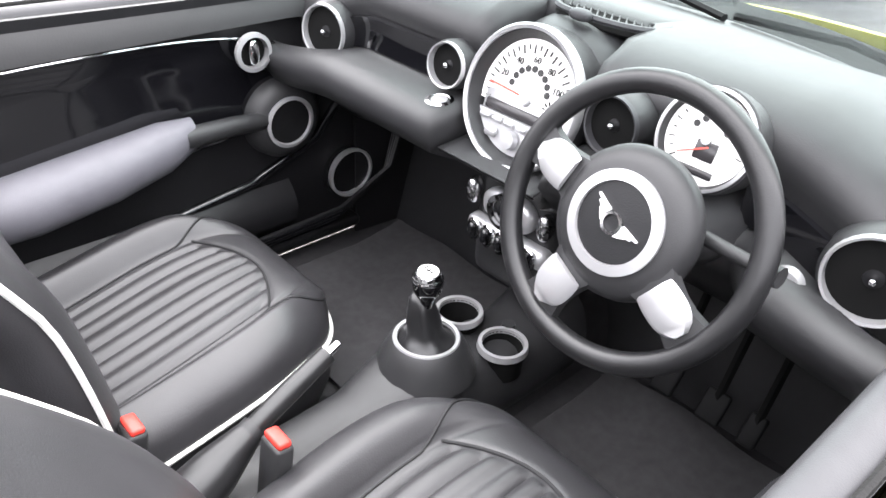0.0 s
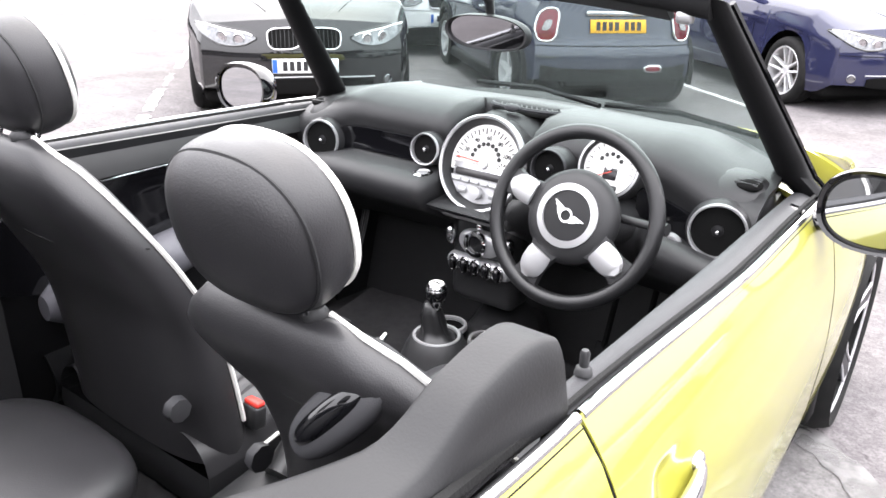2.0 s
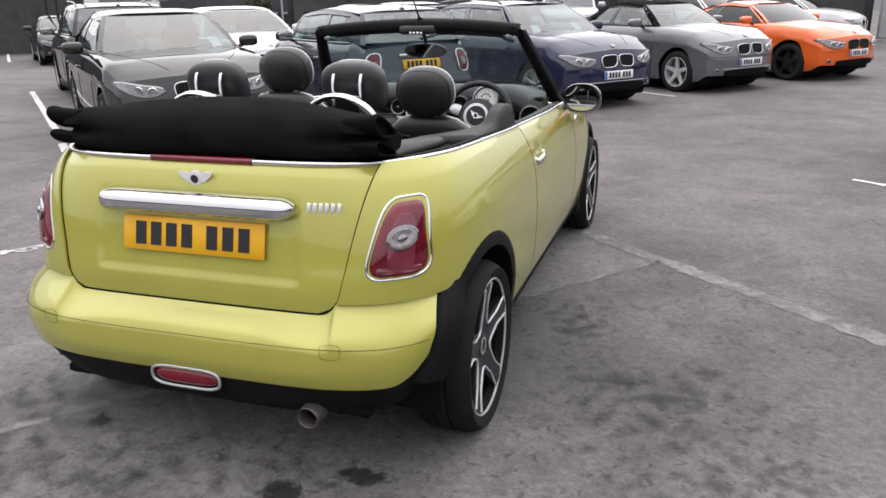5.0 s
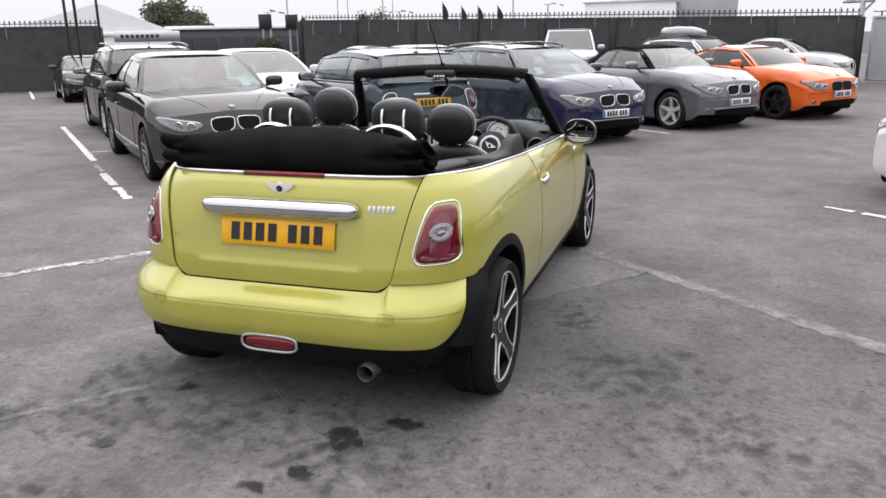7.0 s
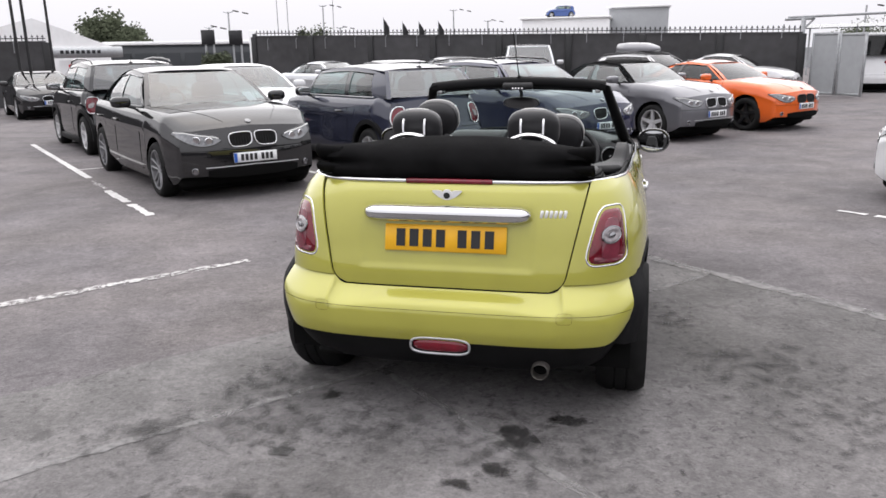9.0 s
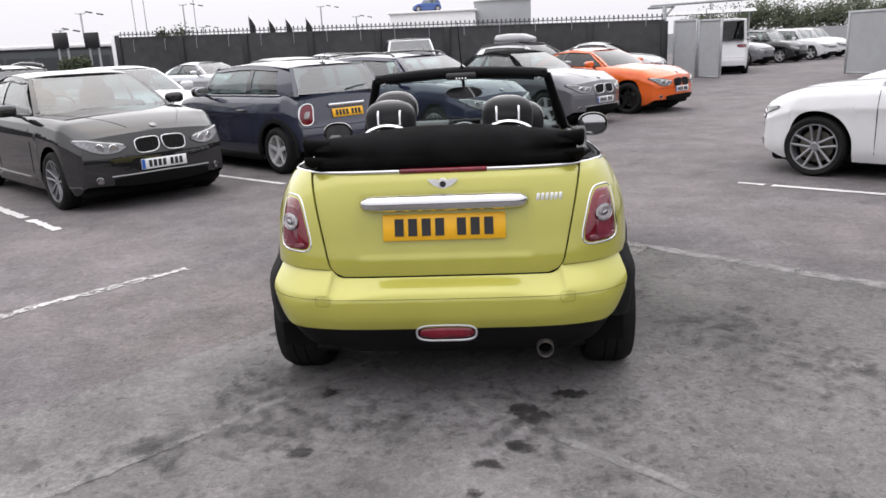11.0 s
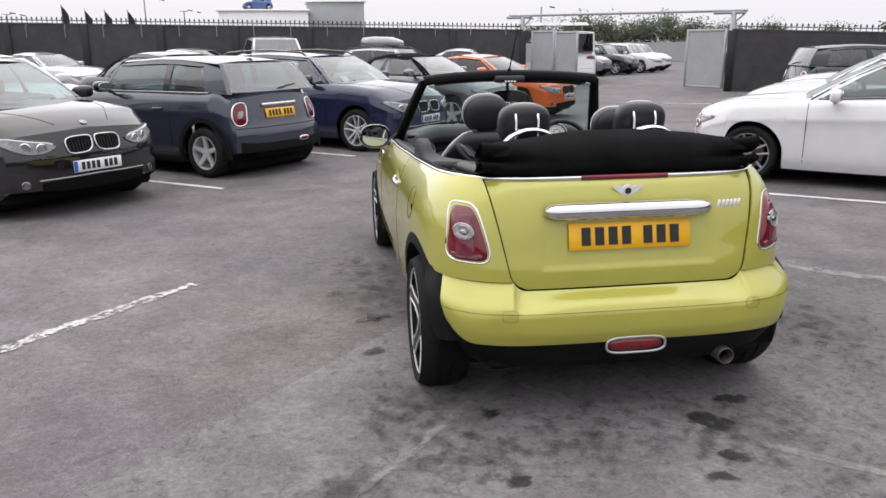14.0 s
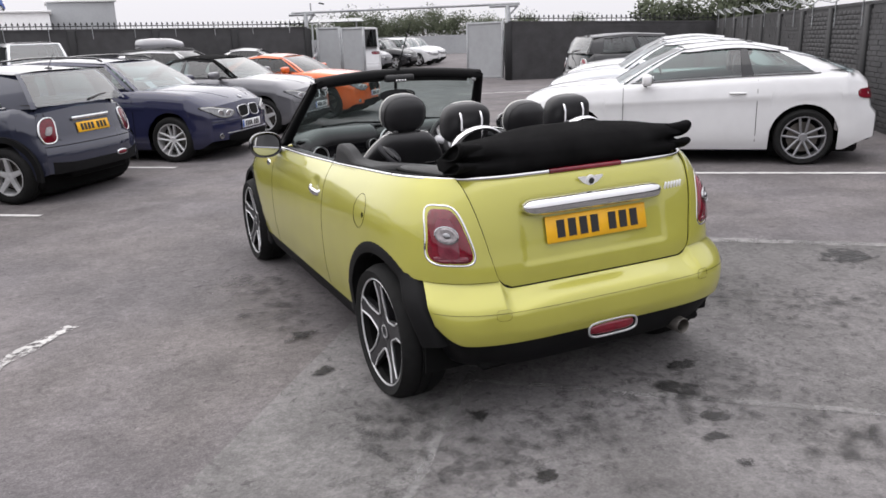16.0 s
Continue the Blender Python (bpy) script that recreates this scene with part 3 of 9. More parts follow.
def brick_courses(w, m, L, h, x0, x1, side, single=None):
    """Proud bricks on one face of the wall between x0 and x1 along it; those inside `single` are pieces of their own."""
    bl, bh, gap = 0.225, 0.075, 0.012
    base = Geo().box((0, 0, 0), (bl - gap, 0.02, bh - gap), None, 0.004, 1).mesh("brick")
    base.materials.append(WALL_DARK)
    rnd = random.Random(17)
    rest = Geo()
    for r in range(int(h / bh)):
        x = x0 + (bl / 2 if r % 2 else 0)
        while x < x1:
            at = Matrix.Translation((x + bl / 2, side * (0.118 + rnd.uniform(-0.003, 0.003)), (r + 0.5) * bh))
            if single and single[0] < x < single[1]:
                ob = new("brick", base)
                ob.parent = w
                ob.matrix_basis = m @ at
            else:
                rest.box((0, 0, 0), (bl - gap, 0.02, bh - gap), m @ at)
            x += bl
    tagged(part("brick_courses", rest, WALL_DARK, w, "dark painted brick courses"), kind="stuff")


wr, mr, lr = brick_wall("wall_east", (8.0, 3.3, 0), CORNER, 1.78, "dark painted brick wall with piers and steel posts", False, 1.75, 0.10)
brick_courses(wr, mr, lr, 1.78, 0.2, 16.4, 1, (2.2, 5.0))
wn, mn, ln = brick_wall("wall_north", GATE_R, CORNER, 1.86, "dark painted brick wall topped with steel palings", True, 4.2, 0.22)
brick_courses(wn, mn, ln, 1.86, 0.15, ln - 0.4, -1)
brick_wall("wall_north_west", FENCE_END, GATE_L, 2.30, "long dark wall topped with steel palings", True, 2.4, 0.36)
brick_wall("wall_west", (-18.9, 19.6, 0), (-32.0, 11.0, 0), WALL_H, "dark painted brick wall topped with steel palings")
brick_wall("wall_south_east", (8.0, 3.3, 0), (9.0, -16.0, 0), WALL_H, "dark painted brick wall", False)
brick_wall("wall_south", (9.0, -16.0, 0), (-32.0, -16.0, 0), WALL_H, "dark painted brick wall", False)
brick_wall("wall_south_west", (-32.0, -16.0, 0), (-32.0, 11.0, 0), WALL_H, "dark painted brick wall", False)

# white brackets with slack wire on top of the walls
def wire_run(a, b, h, n, seed, name="wire_bracket"):
    a, b = V(a), V(b)
    rnd = random.Random(seed)
    t = (b - a).normalized()
    s = V((-t.y, t.x, 0))
    for i in range(n):
        p = a + (b - a) * ((i + 0.5) / n) - s * 0.14
        g = Geo().tube([p + V((0, 0, h - 0.34)), p + V((0, 0, h + 0.02)), p + V((0, 0, h + 0.09)) + t * 0.05], 0.011, 6)
        solo("wire_bracket", g, STEEL, "pale galvanised bracket fixed to the top of the wall", "bracket", "wire brackets")


wire_run(FENCE_END, GATE_L, WALL_H, 16, 1)
wire_run(CORNER, (8.0, 3.3, 0), 1.80, 12, 2)
wire_run((-32.0, 11.0, 0), (-18.9, 19.6, 0), WALL_H, 8, 3)
g = Geo()
rnd = random.Random(5)
a, b = V(CORNER), V((8.0, 3.3, 0))
for k in range(3):
    pts = []
    for i in range(73):
        u = i / 72
        sag = 0.13 * abs(math.sin(u * 12 * math.pi + k))
        pts.append(a + (b - a) * u + V((-0.16 + 0.03 * k, 0.1, 1.78 + 0.20 - sag + 0.03 * k)))
    g.tube(pts, 0.010, 5)
solo("slack_wire", g, STEEL, "slack loops of pale wire along the wall top", "wire")

# gate posts, beam, leaves
gt = (GATE_R - GATE_L).normalized()
gate = thing("entrance_gate", "grey steel gate frame with a high cross beam", "gate")
BEAM = 2.40
for p in (GATE_L, GATE_R):
    part("post", Geo().box((p.x, p.y, BEAM / 2), (0.13, 0.13, BEAM), None, 0.01, 1), STEEL, gate)
    part("arm", Geo().tube([p + V((0, 0, BEAM)) - gt * 0.6, p + V((0, 0, BEAM)) + gt * 0.3], 0.05, 8), STEEL, gate)
    part("brace", Geo().tube([p + V((0, 0, BEAM - 0.35)), p + V((0, 0, BEAM)) + gt * 0.35], 0.03, 6), STEEL, gate)
part("beam", Geo().tube([GATE_L + V((0, 0, BEAM + 0.06)) - gt * 0.5, GATE_R + V((0, 0, BEAM + 0.06)) + gt * 0.4], 0.045, 8), STEEL, gate)


def gate_leaf(a, b, h):
    a, b = V(a), V(b)
    t = (b - a).normalized()
    s = V((-t.y, t.x, 0))
    L = (b - a).length
    m = Matrix(((t.x, s.x, 0, a.x), (t.y, s.y, 0, a.y), (0, 0, 1, 0), (0, 0, 0, 1)))
    leaf = thing("gate_leaf", "open grey sheet-steel gate leaf", "gate", "gate leaves")
    part("sheet", Geo().box((L / 2, 0, h / 2 + 0.05), (L, 0.03, h), m), CLAD, leaf)
    for x in (0.03, L - 0.03):
        part("stile", Geo().box((x, 0, h / 2 + 0.05), (0.07, 0.07, h), m, 0.008, 1), STEEL, leaf)
    for z in (0.09, h):
        part("rail", Geo().box((L / 2, 0, z), (L - 0.14, 0.06, 0.07), m, 0.008, 1), STEEL, leaf)


gate_leaf((6.25, 23.72, 0), (6.85, 22.95, 0), 1.90)
gate_leaf((6.87, 22.90, 0), (7.38, 22.05, 0), 1.86)
gate_leaf((11.0, 21.5, 0), (11.62, 20.05, 0), 1.88)


def lamp_post(p, h, heads, label="slim street lamp with two floodlights"):
    lp = thing("street_lamp", label, "street lamp", "street lamps", Matrix.Translation(p))
    part("pole", Geo().tube([(0, 0, 0), (0, 0, h)], [0.09, 0.06], 8), STEEL, lp)
    for k in range(heads):
        x = (k - (heads - 1) / 2) * 0.8
        part("arm", Geo().tube([(0, 0, h - 0.1), (x, 0, h)], 0.04, 6), STEEL, lp)
        part("lantern", Geo().box((x, 0, h + 0.05), (0.44, 0.26, 0.09), pose(0, 0, 0, 0, 12, 0), 0.03, 1), WALL_POST, lp)


def flagpole(p, h, flag):
    fp = thing("flagpole", "tall thin flagpole with a dark flag hanging" if flag else "tall bare steel pole", "flagpole", "poles", Matrix.Translation(p))
    part("pole", Geo().tube([(0, 0, 0), (0, 0, h)], [0.055, 0.03], 8), STEEL if p[1] > 30 else WALL_POST, fp)
    if flag:
        part("flag", Geo().shell(lambda u, v: (u * 0.65, 0.2 * math.sin(u * 5) * u, h - 0.1 - v * 1.9 - u * 0.9), 8, 6, 0.02), SIGN_BLACK, fp)


def building(name, c, size, turn, label, body, bands=0):
    b = thing(name, label, "building", "", pose(*c, 0, 0, turn))
    part("wall", Geo().box((0, 0, size[2] / 2), size, None, 0.05, 1), body, b)
    part("roof", Geo().box((0, 0, size[2] + 0.12), (size[0] + 0.5, size[1] + 0.5, 0.24), None, 0.04, 1), WHITE_WALL, b)
    for k in range(bands):
        x = (k - (bands - 1) / 2) * size[0] / bands
        w = part("window", Geo().box((x, -size[1] / 2 - 0.03, size[2] * 0.55), (size[0] / bands * 0.82, 0.08, size[2] * 0.45)), ROOF_GREY, b)
        part("frame", Geo().box((x, -size[1] / 2 - 0.05, size[2] * 0.30), (size[0] / bands * 0.86, 0.1, 0.12)), STEEL, w)
    return b


def tree(p, h, r, seed, label="full green broadleaf tree beyond the wall"):
    """A tapered trunk with limbs and a crown of many leaf clumps."""
    rnd = random.Random(seed)
    tr = thing("tree", label, "tree", "trees", Matrix.Translation(p))
    g = Geo().tube([(0, 0, 0), (0.1, 0, h * 0.3), (0, 0.1, h * 0.55), (0, 0, h * 0.8)], [h * 0.03, h * 0.024, h * 0.017, h * 0.006], 8)
    tips = []
    for k in range(9):
        a, z0 = rnd.random() * 6.28, h * rnd.uniform(0.25, 0.6)
        q = V((math.cos(a) * r * rnd.uniform(0.4, 0.85), math.sin(a) * r * rnd.uniform(0.4, 0.85), z0 + h * rnd.uniform(0.12, 0.3)))
        g.tube([(0, 0, z0), tuple(q * 0.5 + V((0, 0, z0 * 0.5))), tuple(q)], [h * 0.012, h * 0.008, h * 0.003], 5)
        tips.append(q)
    part("trunk", g, BARK, tr)
    c = Geo()
    lobes = tips + [V((rnd.uniform(-0.5, 0.5) * r, rnd.uniform(-0.5, 0.5) * r, h * rnd.uniform(0.55, 0.92))) for _ in range(9)]
    for q in lobes:
        lr2 = r * rnd.uniform(0.22, 0.5)
        for _ in range(230):
            d = V((rnd.gauss(0, 1), rnd.gauss(0, 1), rnd.gauss(0, 0.8)))
            d = d.normalized() * lr2 * rnd.uniform(0.25, 1.10)
            s = h * rnd.uniform(0.016, 0.036)
            n1 = V((rnd.gauss(0, 1), rnd.gauss(0, 1), rnd.gauss(0, 1))).normalized()
            n2 = n1.orthogonal().normalized()
            o = q + d
            c.add([o - n1 * s, o + n2 * s * 0.7, o + n1 * s, o - n2 * s * 0.7], [(0, 1, 2, 3)])
    me = bpy.data.meshes.new("crown")
    me.from_pydata(c.v, [], c.f)
    part("crown", me, LEAF, tr)
    return tr


# ---- beyond the walls ----
show = building("showroom", (-38.5, 40.5, 0), (10, 9, 2.1), 40, "white dealership showroom with a pitched end wall", WHITE_WALL)
part("gable", Geo().add([(x, y, z) for y in (-4.6, 4.6) for x, z in ((-5.2, 2.35), (5.2, 2.35), (0.8, 4.1))], [(0, 1, 2), (5, 4, 3), (0, 2, 5, 3), (2, 1, 4, 5), (1, 0, 3, 4)]), WHITE_WALL, show, "white clad gable end")
building("low_building", (-30.5, 49.5, 0), (13, 6, 2.5), 32, "long low glass-fronted building with a white eave", ROOF_GREY, 8)
building("box_building", (-7.4, 95.5, 0), (10.2, 8, 5.3), 0, "pale square building beyond the wall", WHITE_WALL)
building("grey_block", (1.1, 101, 0), (7.1, 8, 6.6), 0, "tall grey clad block", CLAD)
can = thing("panel_canopy", "low canopy roofed with dark tilted panels", "canopy", "", pose(12.3, 43.0, 0, 0, 0, -14))
for k in range(6):
    part("panel", Geo().box((-2.2 + 0.88 * k, 0, 2.62), (0.82, 1.6, 0.05), pose(0, 0, 0, 8, 0, 0)), ROOF_GREY, can)
for x in (-2.3, 0.0, 2.3):
    part("post", Geo().tube([(x, 0.2, 0), (x, 0.2, 2.6)], 0.05, 6), STEEL, can)
for p, h, n in (((-29.1, 50.9, 0), 4.9, 2), ((-30.4, 50.2, 0), 3.8, 2), ((-29.5, 70.6, 0), 6.4, 2), ((-28.0, 71.2, 0), 4.3, 2), ((-17.1, 74.6, 0), 5.8, 2), ((-13.7, 75.2, 0), 4.7, 2), ((17, 60, 0), 4.4, 1)):
    lamp_post(p, h, n)
for p, h, fl in (((-33.6, 68.8, 0), 11, 0), ((-32.7, 69.2, 0), 11, 0), ((-28.6, 71.0, 0), 11, 0), ((-23.9, 72.7, 0), 5.2, 1), ((-22.1, 73.3, 0), 4.8, 1), ((-20.5, 73.7, 0), 4.8, 1), ((-18.6, 74.2, 0), 4.8, 1), ((-17.4, 16.6, 0), 6, 0), ((-17.2, 16.8, 0), 6, 0), ((-16.7, 17.2, 0), 4.4, 0)):
    flagpole(p, h, fl)
for i, (p, h, r) in enumerate([((-37.3, 47.5, 0), 4.7, 2.1), ((-35.4, 47.5, 0), 3.9, 1.7), ((-35.3, 79, 0), 4.3, 3.0), ((-19.3, 31.5, 0), 1.75, 0.8),
                               ((18.5, 67, 0), 3.2, 2.6), ((21.0, 66.5, 0), 3.4, 2.8), ((23.5, 66, 0), 3.8, 2.9), ((26.2, 65, 0), 3.1, 2.7), ((28.8, 64, 0), 3.6, 2.8), ((31.4, 62.5, 0), 3.5, 2.8), ((34.0, 61.5, 0), 3.0, 2.4), ((38, 60, 0), 2.9, 2.4), ((42, 57, 0), 2.8, 2.4),
                               ((18.6, 20.2, 0), 2.6, 1.5), ((20.2, 19.0, 0), 2.9, 1.7), ((20.0, 16.6, 0), 2.9, 1.6)]):
    tree(p, h, r, 300 + i)
solo("far_wall", Geo().box((0, 0, 0.75), (60, 0.3, 1.5), pose(28, 56, 0, 0, 0, -22)), CLAD, "long grey boundary wall far off", "wall", kind="structure")

# sign tower and a boarded sign
tower = thing("pylon_sign", "white and black dealer sign board on a post", "sign", "", Matrix.Translation((-16.0, 29.2, 0)))
part("board", Geo().box((0, 0, 1.35), (0.42, 0.2, 2.7), None, 0.02, 1), WHITE_WALL, tower)
part("emblem", Geo().box((0.08, -0.11, 2.3), (0.2, 0.04, 0.5), None, 0.02, 1), SIGN_BLACK, tower)
for x, y, z in ((-27.0, 44.1, 2.9), (-25.4, 44.9, 2.85)):
    sg = thing("sign_board", "dark sign board on two posts", "sign", "sign boards", Matrix.Translation((x, y, 0)))
    part("board", Geo().box((0, 0, z), (0.95, 0.15, 0.95), None, 0.02, 1), SIGN_BLACK, sg)
    part("post", Geo().tube([(-0.3, 0.15, 0), (-0.3, 0.15, z)], 0.07, 6), STEEL, sg)
    part("post", Geo().tube([(0.3, 0.15, 0), (0.3, 0.15, z)], 0.07, 6), STEEL, sg)
fascia = thing("dealer_fascia", "silver dealership fascia with dark lettering and a red emblem", "sign", "", pose(-27.0, 32.0, 0, 0, 0, 38))
part("barrel", Geo().lathe([(0.26, -1.6), (0.28, -1.5), (0.28, 1.6), (0.26, 1.7)], 20, pose(0, 0, 1.95, 0, 90, 0)), STEEL, fascia)
part("panel", Geo().box((-0.75, 0.1, 0.78), (1.3, 0.1, 1.55)), WHITE_WALL, fascia)
part("emblem", Geo().box((-0.8, 0.02, 1.15), (0.36, 0.06, 0.40), None, 0.1, 2), SIGN_RED, fascia)
for k in range(8):
    part("letter_bar", Geo().box((-1.2 + k * 0.25, -0.28, 1.97), (0.16, 0.03, 0.17)), SIGN_BLACK, fascia)


# ---- wheels ----
WHEELS = {}


def wheel_meshes(r, rim, wd, style):
    """Tyre, rim and brake disc of a wheel that turns round x, outer face towards +x."""
    key = (r, rim, wd, style)
    if key in WHEELS:
        return WHEELS[key]
    turn = Matrix.Rotation(radians(90), 4, "Y")
    h = wd / 2
    ty = Geo().lathe([(rim * 0.96, -h * 0.85), (rim + 0.01, -h * 0.98), (lerp(rim, r, 0.6), -h * 1.04), (r - 0.012, -h * 0.86), (r, -h * 0.6), (r, -h * 0.30), (r - 0.007, -h * 0.28), (r - 0.007, -h * 0.22), (r, -h * 0.20), (r, h * 0.20), (r - 0.007, h * 0.22), (r - 0.007, h * 0.28), (r, h * 0.30), (r, h * 0.6), (r - 0.012, h * 0.86), (lerp(rim, r, 0.6), h * 1.04), (rim + 0.01, h * 0.98), (rim * 0.96, h * 0.85)], 40, turn, closed=True)
    rg = Geo().lathe([(rim * 0.985, h * 0.93), (rim * 1.0, h * 0.90), (rim * 0.99, h * 0.6), (rim * 0.966, h * 0.62), (rim * 0.966, h * 0.90)], 48, turn, closed=True) if style == "star" else Geo().lathe([(rim * 0.985, h * 0.93), (rim * 1.0, h * 0.90), (rim * 0.99, h * 0.6), (rim * 0.93, 0), (rim * 0.93, -h * 0.9), (rim * 0.90, -h * 0.9), (rim * 0.90, 0), (rim * 0.93, h * 0.62), (rim * 0.94, h * 0.90)], 40, turn, closed=True)
    face = Geo()
    edge = Geo()
    n, double = {"five": (5, False), "ten": (5, True), "seven": (7, False), "star": (5, True), "split": (5, True)}[style]
    for k in range(n):
        rot = Matrix.Rotation(2 * math.pi * k / n, 4, "X")
        offs = (-0.16, 0.16) if double and style != "star" else (0,)
        for o in offs:
            pts = []
            for u in range(5):
                rad = lerp(rim * 0.14, rim * 0.96, u / 4)
                x = h * (0.62 + 0.26 * (u / 4) ** 1.5)
                if style == "star":
                    yy, hw2 = 0, rim * lerp(0.21, 0.155, u / 4)
                elif double:
                    yy = o * rim * lerp(0.55, 1.35, u / 4)
                    hw2 = rim * lerp(0.055, 0.05, u / 4)
                else:
                    yy, hw2 = 0, rim * lerp(0.15, 0.09, u / 4) * (1.15 if n == 5 else 0.8)
                pts.append((x, yy, rad, hw2))
            rings = [[rot @ V((x - 0.035, yy - w2 * 0.8, rad)), rot @ V((x, yy - w2, rad)), rot @ V((x + 0.006, yy, rad)), rot @ V((x, yy + w2, rad)), rot @ V((x - 0.035, yy + w2 * 0.8, rad))] for x, yy, rad, w2 in pts]
            face.loft(rings)
        if style == "star":
            # bright machined line round each window, and a dark slot down the spoke
            w0 = Matrix.Rotation(2 * math.pi * (k + 0.5) / n, 4, "X")
            line = []
            for u in range(23):
                q = u / 22 * 2 - 1
                rad = rim * (0.34 + 0.60 * abs(q) ** 1.7)
                ang = math.copysign(radians(27) * min(1, abs(q) * 1.5) ** 0.7 * lerp(1.0, 0.96, abs(q)), q)
                line.append(w0 @ V((h * (0.62 + 0.26 * min(1, rad / rim) ** 1.5) + 0.004, rad * math.sin(ang), rad * math.cos(ang))))
            edge.tube(line, 0.0045, 6)
    hub = Geo().lathe([(0.0, h * 0.50), (rim * 0.2, h * 0.50), (rim * 0.22, h * 0.6), (rim * 0.17, h * 0.68), (rim * 0.14, h * 0.70), (rim * 0.125, h * 0.66), (0.0, h * 0.67)], 20, turn)
    if style == "star":
        edge.lathe([(rim * 0.12, h * 0.66), (rim * 0.13, h * 0.72), (rim * 0.10, h * 0.72)], 20, turn, closed=True)
    disc = Geo().lathe([(rim * 0.2, h * 0.1), (rim * 0.7, h * 0.1), (rim * 0.7, -0.0), (rim * 0.2, 0.0)], 28, turn, closed=True)
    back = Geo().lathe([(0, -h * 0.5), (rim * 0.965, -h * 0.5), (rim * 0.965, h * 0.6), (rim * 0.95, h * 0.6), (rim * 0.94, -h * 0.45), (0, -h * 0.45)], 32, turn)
    out = dict(tyre=ty.mesh("tyre"), rim=rg.mesh("rim"), spokes=face.mesh("spokes"), hub=hub.mesh("hub_cap"), disc=disc.mesh("brake_disc"), back=back.mesh("wheel_well"))
    if edge.v:
        out["web"] = edge.mesh("web")
    WHEELS[key] = out
    return out


def add_wheel(car, x, y, z, side, r, rim, wd, style, alloy, steer=0.0, dark=None):
    """One wheel with its tyre, rim, spokes and brake disc."""
    ms = wheel_meshes(r, rim, wd, style)
    if style == "star":
        alloy = ALLOY_DARK
    for k in ms:
        if k not in ("tyre", "disc", "back", "web") and not ms[k].materials:
            ms[k].materials.append(alloy)
    bright = ALLOY
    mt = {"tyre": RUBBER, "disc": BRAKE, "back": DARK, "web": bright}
    at = pose(x, y, z, 0, 0, (0 if side > 0 else 180) + steer)
    hold = part("wheel", ms["tyre"], RUBBER, car, at=at)
    for k, nm in (("rim", "rim"), ("spokes", "spokes"), ("hub", "hub_cap"), ("disc", "brake_disc"), ("back", "wheel_back"), ("web", "bright_edge")):
        if k in ms:
            me = ms[k]
            if k in mt and not me.materials:
                me.materials.append(mt[k])
            if k == "rim" and style == "star":
                me.materials.clear()
                me.materials.append(bright)
            elif alloy not in list(me.materials) and k in ("rim", "spokes", "hub"):
                me = me.copy()
                me.materials.clear()
                me.materials.append(alloy)
            part(nm, me, None, hold)
    return hold


def plate_geo(w, h, th=0.006):
    return Geo().box((0, 0, 0), (w, th, h), None, 0.003, 1)


def plate(car, m, w, h, material, band, groups=(4, 3)):
    """A number plate whose characters are plain bars; m: its centre, face towards -y of m."""
    p = part("number_plate", plate_geo(w, h).move(m), material, car)
    total = sum(groups) + 0.6
    x0 = -w * 0.42 + (w * 0.06 if band else 0)
    step = (w * 0.84 - (w * 0.06 if band else 0)) / total
    k = 0
    for gi, n in enumerate(groups):
        for i in range(n):
            part("character_bar", Geo().box((x0 + (k + 0.5 + 0.6 * gi) * step, -0.0045, 0), (step * 0.66, 0.003, h * 0.66), m), PLATE_INK, p)
            k += 1
    if band:
        part("band", Geo().box((-w * 0.46, -0.0045, 0), (w * 0.07, 0.003, h * 0.92), m), PLATE_BLUE, p)
    return p


def heading(h):
    return math.degrees(math.atan2(-h.x, h.y))


BODY_PX = pchip([0, 0.08, 0.15, 0.3, 0.5, 0.66, 0.715, 0.80, 0.90, 0.96, 1.0], [0.935, 0.965, 0.985, 0.992, 0.990, 0.987, 0.999, 0.984, 0.962, 0.935, 0.890])


